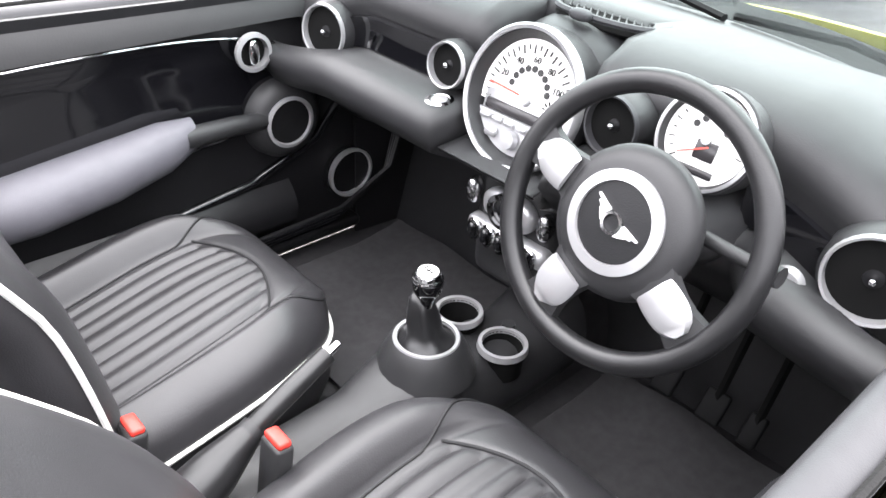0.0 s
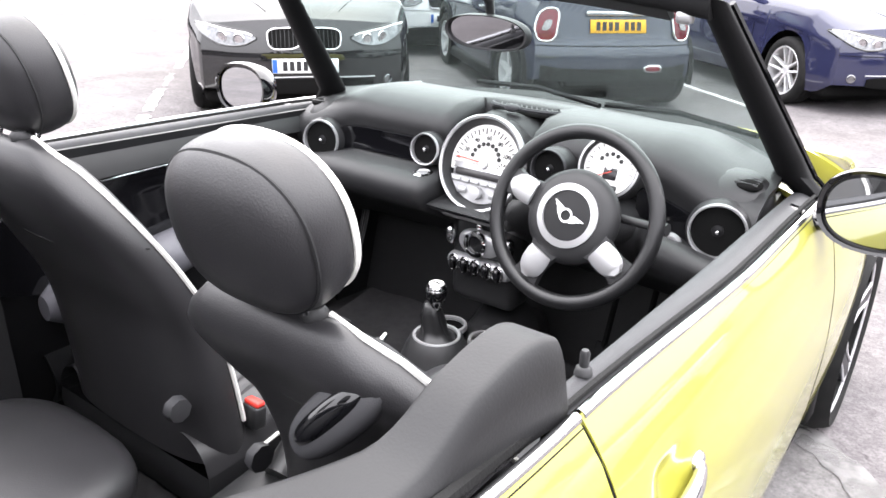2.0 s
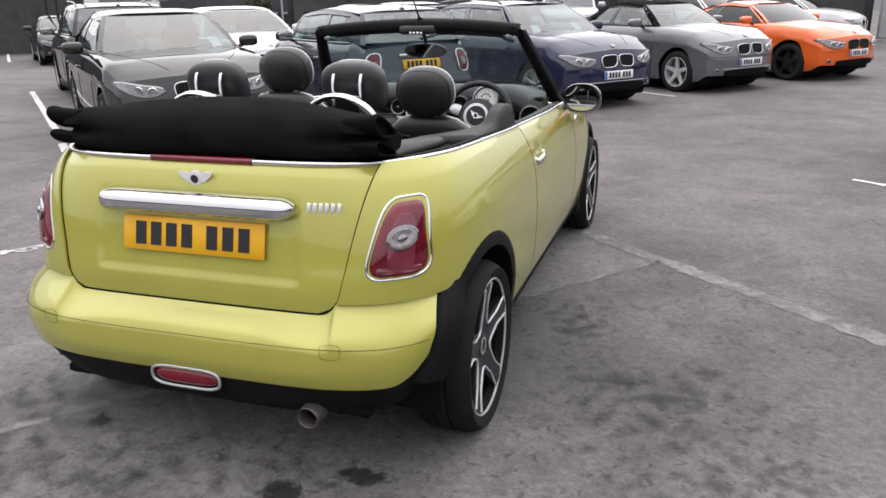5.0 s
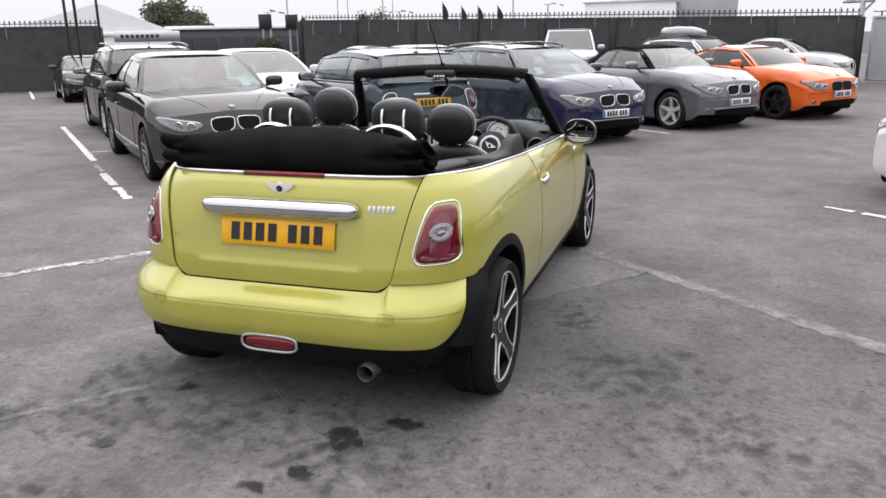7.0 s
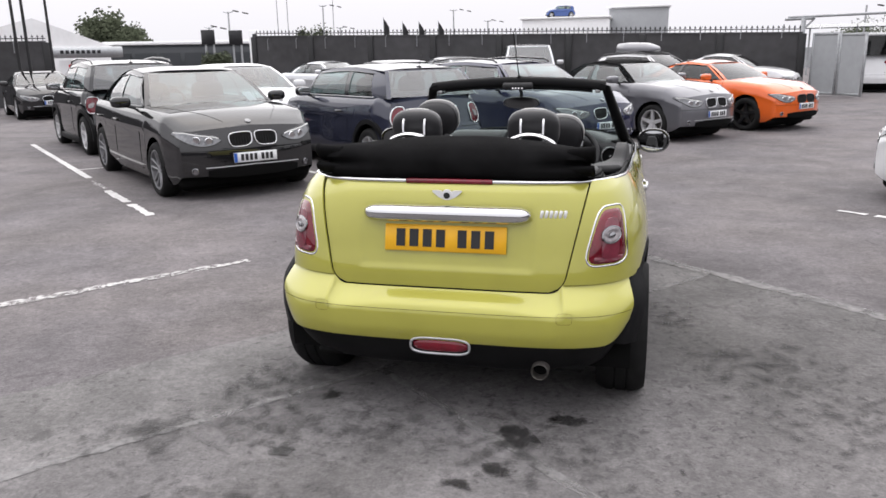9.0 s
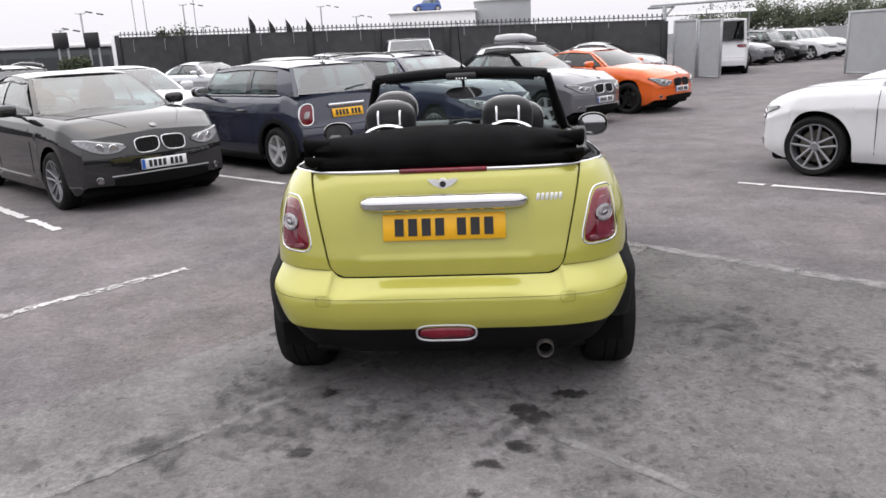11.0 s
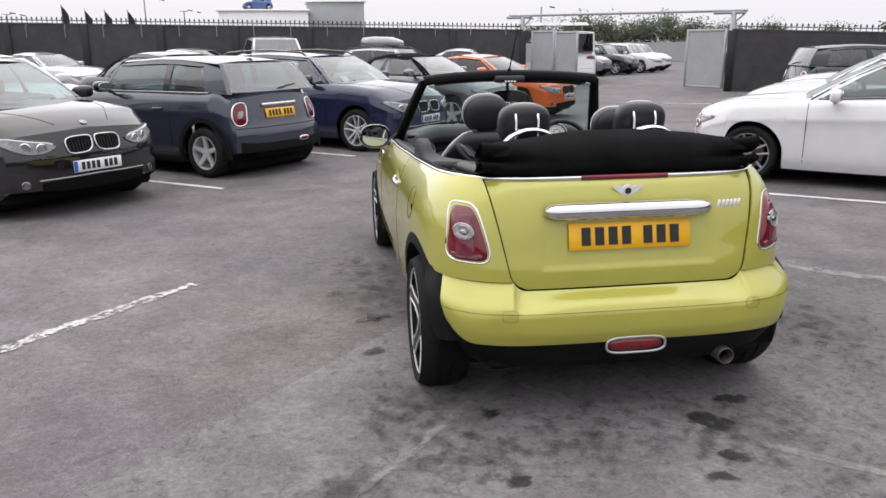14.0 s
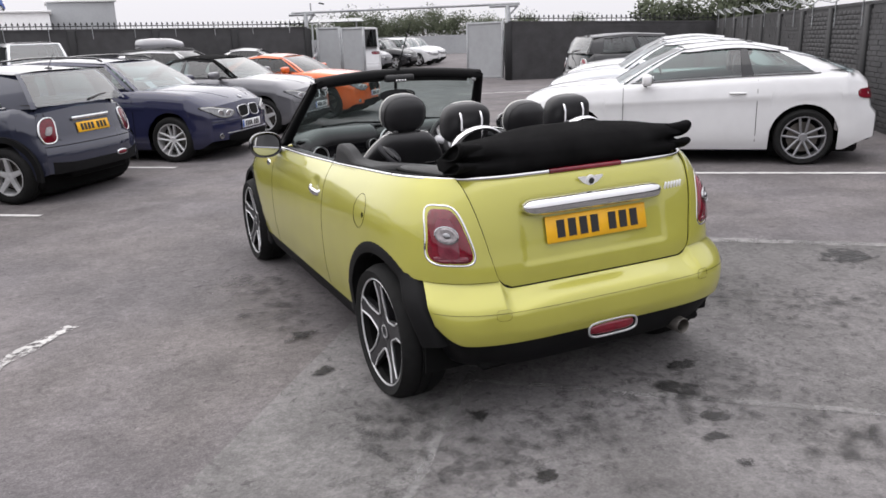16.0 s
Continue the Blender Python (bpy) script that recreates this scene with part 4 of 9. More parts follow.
def parked_car(name, label, at, head, paint, wb=2.65, fo=0.75, ro=0.95, wid=1.76, H=1.40, nose=0.74, hood=0.96, deck=0.98, tail=0.92, wsb=-0.45, wst=-1.1, yrt=-2.1, rwb=-2.8, style="five", alloy=None, glass=None, roof=None,
               arch_trim=None, kidneys=True, front=True, bplate=None, fplate=None, split=0.52, roofw=0.66, r=0.31, rim=0.225, rear_lamp="bar", group="parked cars", rails=False, cap=None, papers=(), fall=0.055, lamp_at=0.855, arch=0.028):
    """A parked car: body with arches, greenhouse with real openings, glass, lamps, grille, plates, mirrors and wheels. Its front axle stands on `at`."""
    alloy = alloy or ALLOY
    glass = glass or GLASS_CAR
    roof = roof or paint
    car = thing(name, label, "car", group, pose(at[0], at[1], 0, 0, 0, heading(head)))
    hw = wid / 2
    yf, yr = fo, -(wb + ro)
    top = pchip([yr, yr + 0.06, yr + 0.2, rwb, wsb, yf - 0.45, yf - 0.12, yf], [tail - (0.05 if rear_lamp == "oval" else 0.11), tail - 0.03, tail, deck, hood, lerp(hood, nose, 0.34), lerp(hood, nose, 0.74), nose - 0.03])
    half = pchip([yr, yr + 0.03, yr + 0.14, yr + 0.4, -wb * 0.5, yf - 0.55, yf - 0.28, yf - 0.10, yf - 0.02, yf], [0.86, 0.88, 0.925, 0.975, 1.0, 0.985, 0.955, 0.91, 0.88, 0.86])
    ra = r + 0.055

    def ease(t):
        t = min(1, max(0, t))
        return t * t * (3 - 2 * t)

    def front_bow(x, z):
        return 0.25 * (abs(x) / hw) ** 2.6 + 0.075 * max(0, (z - 0.50) / 0.3) ** 1.6 + 0.05 * max(0, (0.36 - z) / 0.2) ** 2

    def rear_bow(x, z):
        return 0.17 * (abs(x) / hw) ** 3 + (0.13 if z > 0.56 else 0.0) * ease((z - 0.56) / 0.05) * 0.45 + 0.10 * max(0, (z - 0.6) / 0.4) ** 1.4 + 0.05 * max(0, (0.36 - z) / 0.2) ** 2

    def warp(p):
        x, y, z = p
        y2 = y - front_bow(x, z) * ease((y - yf + 0.62) / 0.62) + rear_bow(x, z) * ease((yr + 0.55 - y) / 0.55)
        return (x, y2, z)

    def skin(s, z, off=0.0, back=False):
        """A point of the front or rear end: s from 0 in the middle over 1 at the corner and on along the side."""
        ye = yr if back else yf
        y = ye + max(0, s - 1) * (1 if back else -1)
        w = half(y) * hw * BODY_PX((z - 0.17) / max(0.05, top(y) - 0.17))
        x, y2, z2 = warp((min(s, 1) * w, y, z))
        k = ease((s - 0.75) / 0.4)
        return V((x + off * k, y2 + off * (1 - 0.6 * k) * (-1 if back else 1), z2))

    def low(y):
        z = 0.17 + 0.10 * max(0, (y - yf + 0.25) / 0.25) ** 2 + 0.14 * max(0, (yr + 0.35 - y) / 0.35)
        for yw in (0.0, -wb):
            if abs(y - yw) < ra:
                z = max(z, r + math.sqrt(ra * ra - (y - yw) ** 2) - 0.0)
        return z
    ys = sorted(set([yr + (yf - yr) * i / 54 for i in range(55)] + [yw + ra * math.cos(math.pi * k / 14) for yw in (0, -wb) for k in range(15)] + [yr + 0.02, yr + 0.06, yf - 0.02, yf - 0.05]))
    rows = [0, 0.08, 0.16, 0.28, 0.42, 0.56, 0.65, 0.69, 0.715, 0.75, 0.82, 0.89, 0.94, 0.975, 1.0]
    g = Geo()

    def pt(i, j):
        y = ys[i]
        zt, zl, w = top(y), low(y), half(y) * hw
        if j < len(rows):
            z = lerp(zl, zt, rows[j])
            return (w * BODY_PX((z - 0.17) / max(0.05, zt - 0.17)), y, z)
        f = (0.80, 0.65, 0.45, 0.22, 0.0)[j - len(rows)]
        return (w * f, y, zt + 0.042 * (1 - (f / 0.89) ** 2) * (1 if wsb < y or y < rwb else 0.5))
    nr = len(rows) + 5
    n = len(ys)
    g.add([warp(pt(i, j)) for j in range(nr) for i in range(n)], [(j * n + i, j * n + i + 1, (j + 1) * n + i + 1, (j + 1) * n + i) for j in range(nr - 1) for i in range(n - 1)])
    g.mirror()
    for y in (yr, yf):
        zt, zl = top(y), low(y)
        g.grid(lambda u, v: warp(((2 * u - 1) * half(y) * hw * BODY_PX((lerp(zl, zt, v) - 0.17) / (zt - 0.17)), y, lerp(zl, zt, v) + (0.042 * (1 - (2 * u - 1) ** 2) if v == 1 else 0))), 17, 12)
    part("body", g, paint, car)
    # dark sills, wheel housings and floor
    part("underbody", Geo().box((0, (yf + yr) / 2, 0.20), (wid * 0.86, yf - yr - 0.5, 0.12), None, 0.03, 1), DARK, car)
    for yw in (0.0, -wb):
        part("wheel_housing", Geo().box((0, yw, r + 0.1), (wid * 0.80, 2 * ra - 0.04, 2 * ra - 0.06), None, 0.05, 1), DARK, car)
    tm = arch_trim or None
    if tm:
        for yw in (0.0, -wb):
            for sx in (-1, 1):
                gg = Geo()
                rings = []
                for k in range(17):
                    a = math.pi * (k / 16) * 1.10 - 0.05 * math.pi
                    y, z = yw + ra * math.cos(a), r + ra * math.sin(a)
                    y2, z2 = yw + (ra + 0.06) * math.cos(a), r + (ra + 0.06) * math.sin(a)
                    x = half(y) * hw
                    rings.append([(sx * (x - 0.03), y, z), (sx * (x + 0.012), y, z), (sx * (x + 0.010), y2, z2), (sx * (x - 0.03), y2, z2)])
                gg.loft(rings)
                part("arch_trim", gg, tm, car)
        for sx in (-1, 1):
            part("sill_trim", Geo().box((sx * hw * 0.97, -wb / 2, 0.21), (0.05, wb - 2 * ra, 0.11), None, 0.02, 1), tm, car)
    # greenhouse
    bw, tw = hw * 0.90, hw * roofw
    zb = lambda y: top(y) - 0.01
    zr = pchip([yrt - 0.02, lerp(yrt, wst, 0.5), wst + 0.02], [H - fall, H, H - 0.045])
    bul = 0.035

    def side(u, v, sx):
        yb, yt = lerp(wsb - 0.06, rwb + 0.14, u), lerp(wst, yrt, u)
        e = 1 - 0.10 * (max(0, u - 0.75) / 0.25) ** 2 - 0.03 * (max(0, 0.2 - u) / 0.2) ** 2
        y = lerp(yb, yt, v)
        x = lerp(bw * e, tw * e, v) + bul * math.sin(math.pi * v)
        swell = arch * math.sin(math.pi * v) * (ease((u - 0.8) / 0.2) + ease((0.15 - u) / 0.15))
        return (sx * x, y, lerp(zb(yb), zr(yt) - 0.035, v) + swell)
    us = [0, 0.03, 0.10, 0.2, 0.3, 0.4, split - 0.025, split + 0.025, 0.62, 0.74, 0.86, 0.93, 1.0]
    vs = [0, 0.07, 0.3, 0.6, 0.86, 1.0]
    cage = Geo()
    for sx in (-1, 1):
        glass_cells = ([i for i in range(1, 6)], [i for i in range(7, 10)])

        def cell(i, j):
            return any(i in c for c in glass_cells) and 1 <= j <= 3
        cage.grid(lambda a, b: side(us[round(a * 12)], vs[round(b * 5)], sx), 13, 6, drop=cell)
        for c in glass_cells:
            a0, a1 = us[c[0]], us[c[-1] + 1]
            w = part("side_window", Geo().grid(lambda a, b: V(side(lerp(a0, a1, a), lerp(vs[1], vs[4], b), sx)) - V((sx * 0.006, 0, 0)), 8, 6), GLASS_SIDE if glass == GLASS_CAR else glass, car)
            w.visible_shadow = False

    for sx in (-1, 1):
        part("pillar_cover", Geo().grid(lambda a, b: V(side(lerp(split - 0.028, split + 0.028, a), lerp(0.06, 0.87, b), sx)) + V((sx * 0.004, 0, 0)), 3, 6), GLOSS_BLACK, car)
        part("window_surround", Geo().tube([V(side(lerp(us[1], us[10], k / 16), 0.87, sx)) + V((sx * 0.003, 0, 0)) for k in range(17)], 0.009, 6), GLOSS_BLACK, car)

    def screen(u, v, y0, y1, z0, z1, bow):
        x = lerp(bw * 0.985, tw * 0.985, v) * u
        return (x, lerp(y0, y1, v) + bow * (1 - u * u) * (1 - 0.55 * v), lerp(z0, z1, v) + arch * math.sin(math.pi * v))
    for y0, y1, bow, nm in ((wsb - 0.02, wst, 0.16, "windscreen"), (rwb + 0.10, yrt, -0.12, "rear_window")):
        w = part(nm, Geo().grid(lambda a, b: screen(lerp(-0.93, 0.93, a), lerp(0.04, 0.96, b), y0, y1, zb(y0), zr(y1) - 0.02, bow), 13, 8), glass, car)
        w.visible_shadow = False
        for sx in (-1, 1):
            cage.grid(lambda a, b: screen(sx * lerp(0.92, 1.0, a), b, y0, y1, zb(y0), zr(y1) - 0.02, bow), 3, 10)
        cage.grid(lambda a, b: screen(lerp(-1, 1, a), lerp(0.95, 1.0, b), y0, y1, zb(y0), zr(y1) - 0.02, bow), 13, 2)
    part("pillar_frame", cage, roof, car)
    fb, rb = 0.16 * 0.45, -0.12 * 0.45
    part("roof", Geo().grid(lambda a, b: (lerp(-1, 1, a) * (tw + 0.004), lerp(yrt + rb * (1 - (2 * a - 1) ** 2), wst + fb * (1 - (2 * a - 1) ** 2), b), zr(lerp(yrt, wst, b)) - 0.03 + 0.03 * (1 - (2 * a - 1) ** 4)), 15, 10), roof, car)
    if rails:
        for sx in (-1, 1):
            part("roof_rail", Geo().tube([(sx * tw * 0.97, lerp(yrt, wst, u), zr(lerp(yrt, wst, u)) + 0.035 * (1 if 0.04 < u < 0.96 else 0)) for u in [0.02, 0.07, 0.3, 0.6, 0.93, 0.98]], 0.016, 6), cap or GLOSS_BLACK, car)
    for sx in (-1, 1):
        part("window_trim", Geo().tube([V(side(u, 0.045, sx)) + V((sx * 0.004, 0, 0)) for u in [lerp(0.02, 0.88, k / 14) for k in range(15)]], 0.007, 6), SATIN if rear_lamp == "oval" and cap == GLOSS_BLACK else GLOSS_BLACK, car)
    for k, (u, v) in enumerate(papers):
        part("paper_sheet", Geo().shell(lambda a, b: V(screen(u + 0.16 * a, v + 0.22 * b, wsb - 0.02, wst, zb(wsb), zr(wst) - 0.02, 0.16)) - V((0, 0.02, 0.012)), 4, 4, 0.002), PAPER, car, "white price sheet behind the windscreen")
    if rear_lamp == "oval":
        rw = lambda u, v: V(screen(u, v, rwb + 0.10, yrt, zb(rwb + 0.10), zr(yrt) - 0.02, -0.12)) + V((0, -0.012, 0.004))
        part("rear_wiper", Geo().tube([rw(0.0, 0.10), rw(0.25, 0.16), rw(0.52, 0.20)], [0.012, 0.009, 0.006], 6), GLOSS_BLACK, car)
        part("roof_aerial", Geo().blob((0, yrt + 0.12, zr(yrt) + 0.01), (0.03, 0.05, 0.016), (2.2, 2.2)).tube([(0, yrt + 0.12, zr(yrt) + 0.015), (0, yrt + 0.02, zr(yrt) + 0.17)], [0.005, 0.003], 6), PLASTIC, car)
        bow = lambda x, z, off=0.0: V((x, yr + rear_bow(x, z) - off, z))
        gate = [bow(sx * hw * w2, z, 0.002) for sx, w2, z in [(-1, 0.70, lerp(deck - 0.06, 0.66, k / 8)) for k in range(9)] + [(-1, 0.66, 0.615)] + [(q / 6, 0.60, 0.600) for q in range(-6, 7)] + [(1, 0.66, 0.615)] + [(1, 0.70, lerp(0.66, deck - 0.06, k / 8)) for k in range(9)]]
        part("tailgate_gap", Geo().tube(gate, 0.0035, 4), DARK, car)
        part("rear_valance", Geo().shell(lambda u, v: bow(lerp(-0.80, 0.80, u) * hw, lerp(0.30, 0.40 + 0.03 * abs(2 * u - 1) ** 4, v), 0.006), 21, 6, 0.01), TRIM_BLACK, car, "unpainted black lower bumper")
        part("rear_fog_surround", Geo().blob((0.32, yr + rear_bow(0.32, 0.40) - 0.010, 0.40), (0.085, 0.012, 0.032), (3, 2.6)), CHROME, car)
        part("rear_fog_lamp", Geo().blob((0.32, yr + rear_bow(0.32, 0.40) - 0.016, 0.40), (0.07, 0.014, 0.022), (3, 2.6)), LAMP_RED, car)
    # cabin: lining, dashboard, seats
    part("cabin_lining", Geo().shell(lambda a, b: (lerp(-1, 1, a) * bw * 0.93, lerp(rwb + 0.16, wsb - 0.05, b), top(lerp(rwb + 0.16, wsb - 0.05, b)) + 0.032), 5, 14, 0.006), PLASTIC, car)
    part("headlining", Geo().shell(lambda a, b: (lerp(-0.92, 0.92, a) * tw, lerp(yrt + 0.05, wst - 0.05, b), zr(lerp(yrt + 0.05, wst - 0.05, b)) - 0.05), 5, 8, 0.006), GREY_FABRIC, car)
    part("dashboard", Geo().box((0, wsb - 0.25, hood + 0.005), (bw * 1.7, 0.35, 0.08), None, 0.03, 1), PLASTIC, car)
    for sx in (-1, 1):
        part("seat", Geo().blob((sx * 0.36 * hw / 0.88, lerp(wsb, rwb, 0.52), deck + 0.08), (0.22, 0.08, 0.16), (3, 3)).blob((sx * 0.36 * hw / 0.88, lerp(wsb, rwb, 0.55), deck + 0.28), (0.12, 0.05, 0.085), (3, 3)), PLASTIC, car)
    part("steering_wheel", Geo().tube([(0.34 + 0.17 * math.cos(a), wsb - 0.50 + 0.05 * math.sin(a), hood + 0.02 + 0.16 * math.sin(a)) for a in [math.pi * 2 * k / 20 for k in range(20)]], 0.014, 6, True), PLASTIC, car)
    # lamps and front or rear details
    for sx in (-1, 1):
        def lamp(u, v, off=0.006, sx=sx):
            zt = nose - 0.098 + 0.082 * u ** 0.8
            zl = nose - 0.150 - 0.050 * math.sin(math.pi * min(1, 1.1 * u)) + 0.090 * u ** 2
            zm = lerp(zl, zt, 0.5)
            nip = min(1, math.sqrt(0.12 + 6 * u)) * min(1, math.sqrt(0.05 + 5 * (1 - u)))
            p = skin(lerp(0.47, 1.12, u), lerp(zm, lerp(zl, zt, v), nip), off)
            return (sx * p.x, p.y, p.z)
        hl = part("headlight", Geo().grid(lamp, 22, 6), HEAD_LAMP, car)
        part("lamp_frame", Geo().tube([lamp(u, v) for u, v in [(k / 21, 0) for k in range(22)] + [(1 - k / 21, 1) for k in range(22)]], 0.006, 5, True), GLOSS_BLACK, hl)
        part("lamp_brow", Geo().tube([lamp(k / 16, 0.88, 0.008) for k in range(1, 16)], 0.008, 6), PAPER, hl, "white brow along the lamp")
        for q in (0.26, 0.52):
            c = V(lamp(q, 0.42, 0.010))
            n = V((sx * (0.25 if q < 0.3 else 0.6), 1, 0)).normalized()
            m = Matrix.Translation(c) @ n.to_track_quat("Z", "Y").to_matrix().to_4x4()
            part("lamp_ring", Geo().lathe([(0.034, -0.01), (0.040, 0.003), (0.046, -0.004), (0.043, -0.012)], 18, m, closed=True), CHROME, hl)
            part("lamp_eye", Geo().lathe([(0.0, -0.006), (0.033, -0.006), (0.030, 0.001), (0, 0.003)], 16, m), LAMP_CLEAR, hl)
        if rear_lamp == "oval":
            def oval_pt(a, f, off, sx=sx):
                p = skin(lamp_at + 0.115 * f * math.copysign(abs(math.cos(a)) ** 0.7, math.cos(a)) - 0.02 * math.sin(a), deck - 0.245 + 0.125 * f * math.copysign(abs(math.sin(a)) ** 0.7, math.sin(a)), off, True)
                return V((sx * p.x, p.y, p.z))
            loop = [2 * math.pi * k / 32 for k in range(32)]
            tl = part("tail_light", Geo().loft([[oval_pt(a, f, o) for a in loop] for f, o in ((1.0, 0.0), (0.97, 0.016), (0.6, 0.024), (0.05, 0.026))]), LAMP_RED, car)
            part("chrome_ring", Geo().tube([oval_pt(a, 1.04, 0.008) for a in loop], 0.012, 8, True), CHROME, tl)
            part("reverse_lens", Geo().loft([[oval_pt(a, f, o) for a in loop] for f, o in ((0.36, 0.020), (0.34, 0.034), (0.05, 0.036))]), LAMP_CLEAR, tl)
        else:
            def bar_pt(a, f, off, sx=sx):
                p = skin(0.90 + 0.21 * f * math.copysign(abs(math.cos(a)) ** 0.7, math.cos(a)), tail - 0.215 + 0.062 * f * math.copysign(abs(math.sin(a)) ** 0.7, math.sin(a)), off, True)
                return V((sx * p.x, p.y, p.z))
            loop = [2 * math.pi * k / 32 for k in range(32)]
            part("tail_light", Geo().loft([[bar_pt(a, f, o) for a in loop] for f, o in ((1.0, -0.004), (0.97, 0.010), (0.6, 0.014), (0.05, 0.015))]), LAMP_RED, car)
        mir = part("door_mirror", Geo().blob((0, 0, 0), (0.112, 0.06, 0.066), (3.8, 3.2), pose(sx * (hw + 0.09), wsb - 0.32, zb(wsb) + 0.075)), cap or paint, car)
        part("mirror_glass", Geo().blob((0, 0, 0), (0.098, 0.006, 0.054), (3.8, 3.2), pose(sx * (hw + 0.09), wsb - 0.386, zb(wsb) + 0.075)), MIRROR, mir)
        part("mirror_stalk", Geo().tube([(sx * (hw * 0.92), wsb - 0.30, zb(wsb) + 0.0), (sx * (hw + 0.05), wsb - 0.31, zb(wsb) + 0.04)], 0.022, 6), PLASTIC, mir)
        for dx in ((lerp(wsb, rwb, 0.50),) if split > 0.55 else (lerp(wsb, rwb, 0.47), lerp(wsb, rwb, 0.88))):
            part("door_handle", Geo().box((sx * (hw + 0.004), dx, lerp(0.17, deck, 0.76)), (0.03, 0.18, 0.028), None, 0.012, 2), cap or paint, car)
        # shut lines
        for dy in ((lerp(wsb, rwb, 0.02), lerp(wsb, rwb, split + 0.02)) + ((lerp(wsb, rwb, 0.90),) if split < 0.55 else ())):
            part("shut_line", Geo().tube([(sx * (half(dy) * hw * BODY_PX((z - 0.17) / (top(dy) - 0.17)) + 0.0005), dy, z) for z in [0.26, 0.4, 0.55, 0.7, 0.82, top(dy) - 0.03] if z > low(dy)], 0.004, 4), DARK, car)
    # bonnet gaps
    def bonnet(f, y):
        w = half(y) * hw
        return warp((w * f, y, top(y) + 0.042 * (1 - (f / 0.89) ** 2) + 0.0005))
    for sx in (-1, 1):
        part("bonnet_gap", Geo().tube([bonnet(sx * lerp(0.34, 0.80, (k / 14) ** 0.8), lerp(yf - 0.07, wsb + 0.02, k / 14)) for k in range(15)], 0.0022, 4), DARK, car)
    part("wiper", Geo().tube([(-0.55 * hw, wsb - 0.06, zb(wsb) + 0.055), (-0.05 * hw, wsb + 0.07, zb(wsb) + 0.035), (0.35 * hw, wsb + 0.05, zb(wsb) + 0.040)], 0.009, 5), TRIM_BLACK, car)
    fx = yf + 0.004
    on_front = lambda x, z, off=0.0: V((x, yf - front_bow(x, z) + off, z))
    if kidneys:
        for sx in (-1, 1):
            loop = [2 * math.pi * k / 28 for k in range(28)]
            kz = nose - 0.128
            ring = lambda f, off: [on_front(sx * (0.146 + (0.128 + 0.014 * math.sin(a)) * f * math.copysign(abs(math.cos(a)) ** 0.55, math.cos(a))), kz + 0.076 * f * math.copysign(abs(math.sin(a)) ** 0.6, math.sin(a)) - 0.010 * math.cos(a) * f, off) for a in loop]
            kd = part("grille", Geo().tube(ring(1.0, 0.010), 0.0075, 8, True), CHROME if kidneys == True else GLOSS_BLACK, car, "chrome-ringed kidney grille")
            part("grille_mesh", Geo().loft([ring(1.0, 0.002), ring(1.0, 0.007), ring(0.05, 0.006)]), DARK, kd)
            for q in range(7):
                x = sx * 0.146 - 0.093 + q * 0.031
                part("slat", Geo().tube([on_front(x, kz - 0.060, 0.007), on_front(x, kz + 0.060, 0.007)], 0.0028, 5), GLOSS_BLACK, kd)
        e0 = warp((0, yf - 0.06, top(yf - 0.06) + 0.043))
        part("emblem", Geo().lathe([(0.0, -0.01), (0.036, -0.01), (0.036, 0.006), (0, 0.010)], 16, pose(*e0, -25)), HEAD_LAMP, car)
    else:
        part("grille", Geo().shell(lambda u, v: on_front(lerp(-0.5, 0.5, u) * hw, nose - 0.17 + 0.06 * (2 * v - 1) * (1 - 0.5 * abs(2 * u - 1) ** 3), 0.004), 13, 5, 0.01), GLOSS_BLACK, car)
    part("lower_intake", Geo().shell(lambda u, v: on_front(lerp(-0.58, 0.58, u) * hw, 0.300 + 0.055 * (2 * v - 1) * (1 - 0.4 * abs(2 * u - 1) ** 4), 0.003), 15, 5, 0.008), DARK, car)
    if kidneys == True:
        part("bumper_strip", Geo().tube([on_front(lerp(-0.6, 0.6, k / 14) * hw, 0.372 - 0.01 * abs(k / 7 - 1), 0.004) for k in range(15)], 0.006, 6), SATIN, car)
    part("bumper_line", Geo().tube([on_front(lerp(-0.86, 0.86, k / 24) * hw, nose - 0.235, 0.001) for k in range(25)], 0.0025, 4), DARK, car)
    for sx in (-1, 1):
        c = on_front(sx * hw * 0.72, 0.33, 0.004)
        m = Matrix.Translation(c) @ V((sx * 0.5, 1, 0)).normalized().to_track_quat("Z", "Y").to_matrix().to_4x4()
        part("fog_lamp", Geo().lathe([(0.0, -0.02), (0.034, -0.02), (0.038, 0.004), (0.031, 0.007), (0.028, -0.004), (0.0, -0.002)], 18, m), MIRROR_DIM, car)
    if fplate:
        plate(car, pose(0, fx + 0.008, 0.455, 0, 0, 180), 0.50, 0.108, fplate, True)
    on_rear = lambda x, z, off=0.0: V((x, yr + rear_bow(x, z) - off, z))
    part("bumper_line", Geo().tube([on_rear(lerp(-0.85, 0.85, k / 24) * hw, 0.585, 0.001) for k in range(25)], 0.004, 4), DARK, car)
    part("boot_gap", Geo().tube([on_rear(lerp(-0.66, 0.66, k / 20) * hw, 0.600 + 0.08 * abs(k / 10 - 1) ** 8, 0.001) for k in range(21)], 0.003, 4), DARK, car)
    part("bumper_skirt", Geo().box((0, yr + 0.13, 0.29), (hw * 1.1, 0.16, 0.12), None, 0.04, 2), DARK, car)
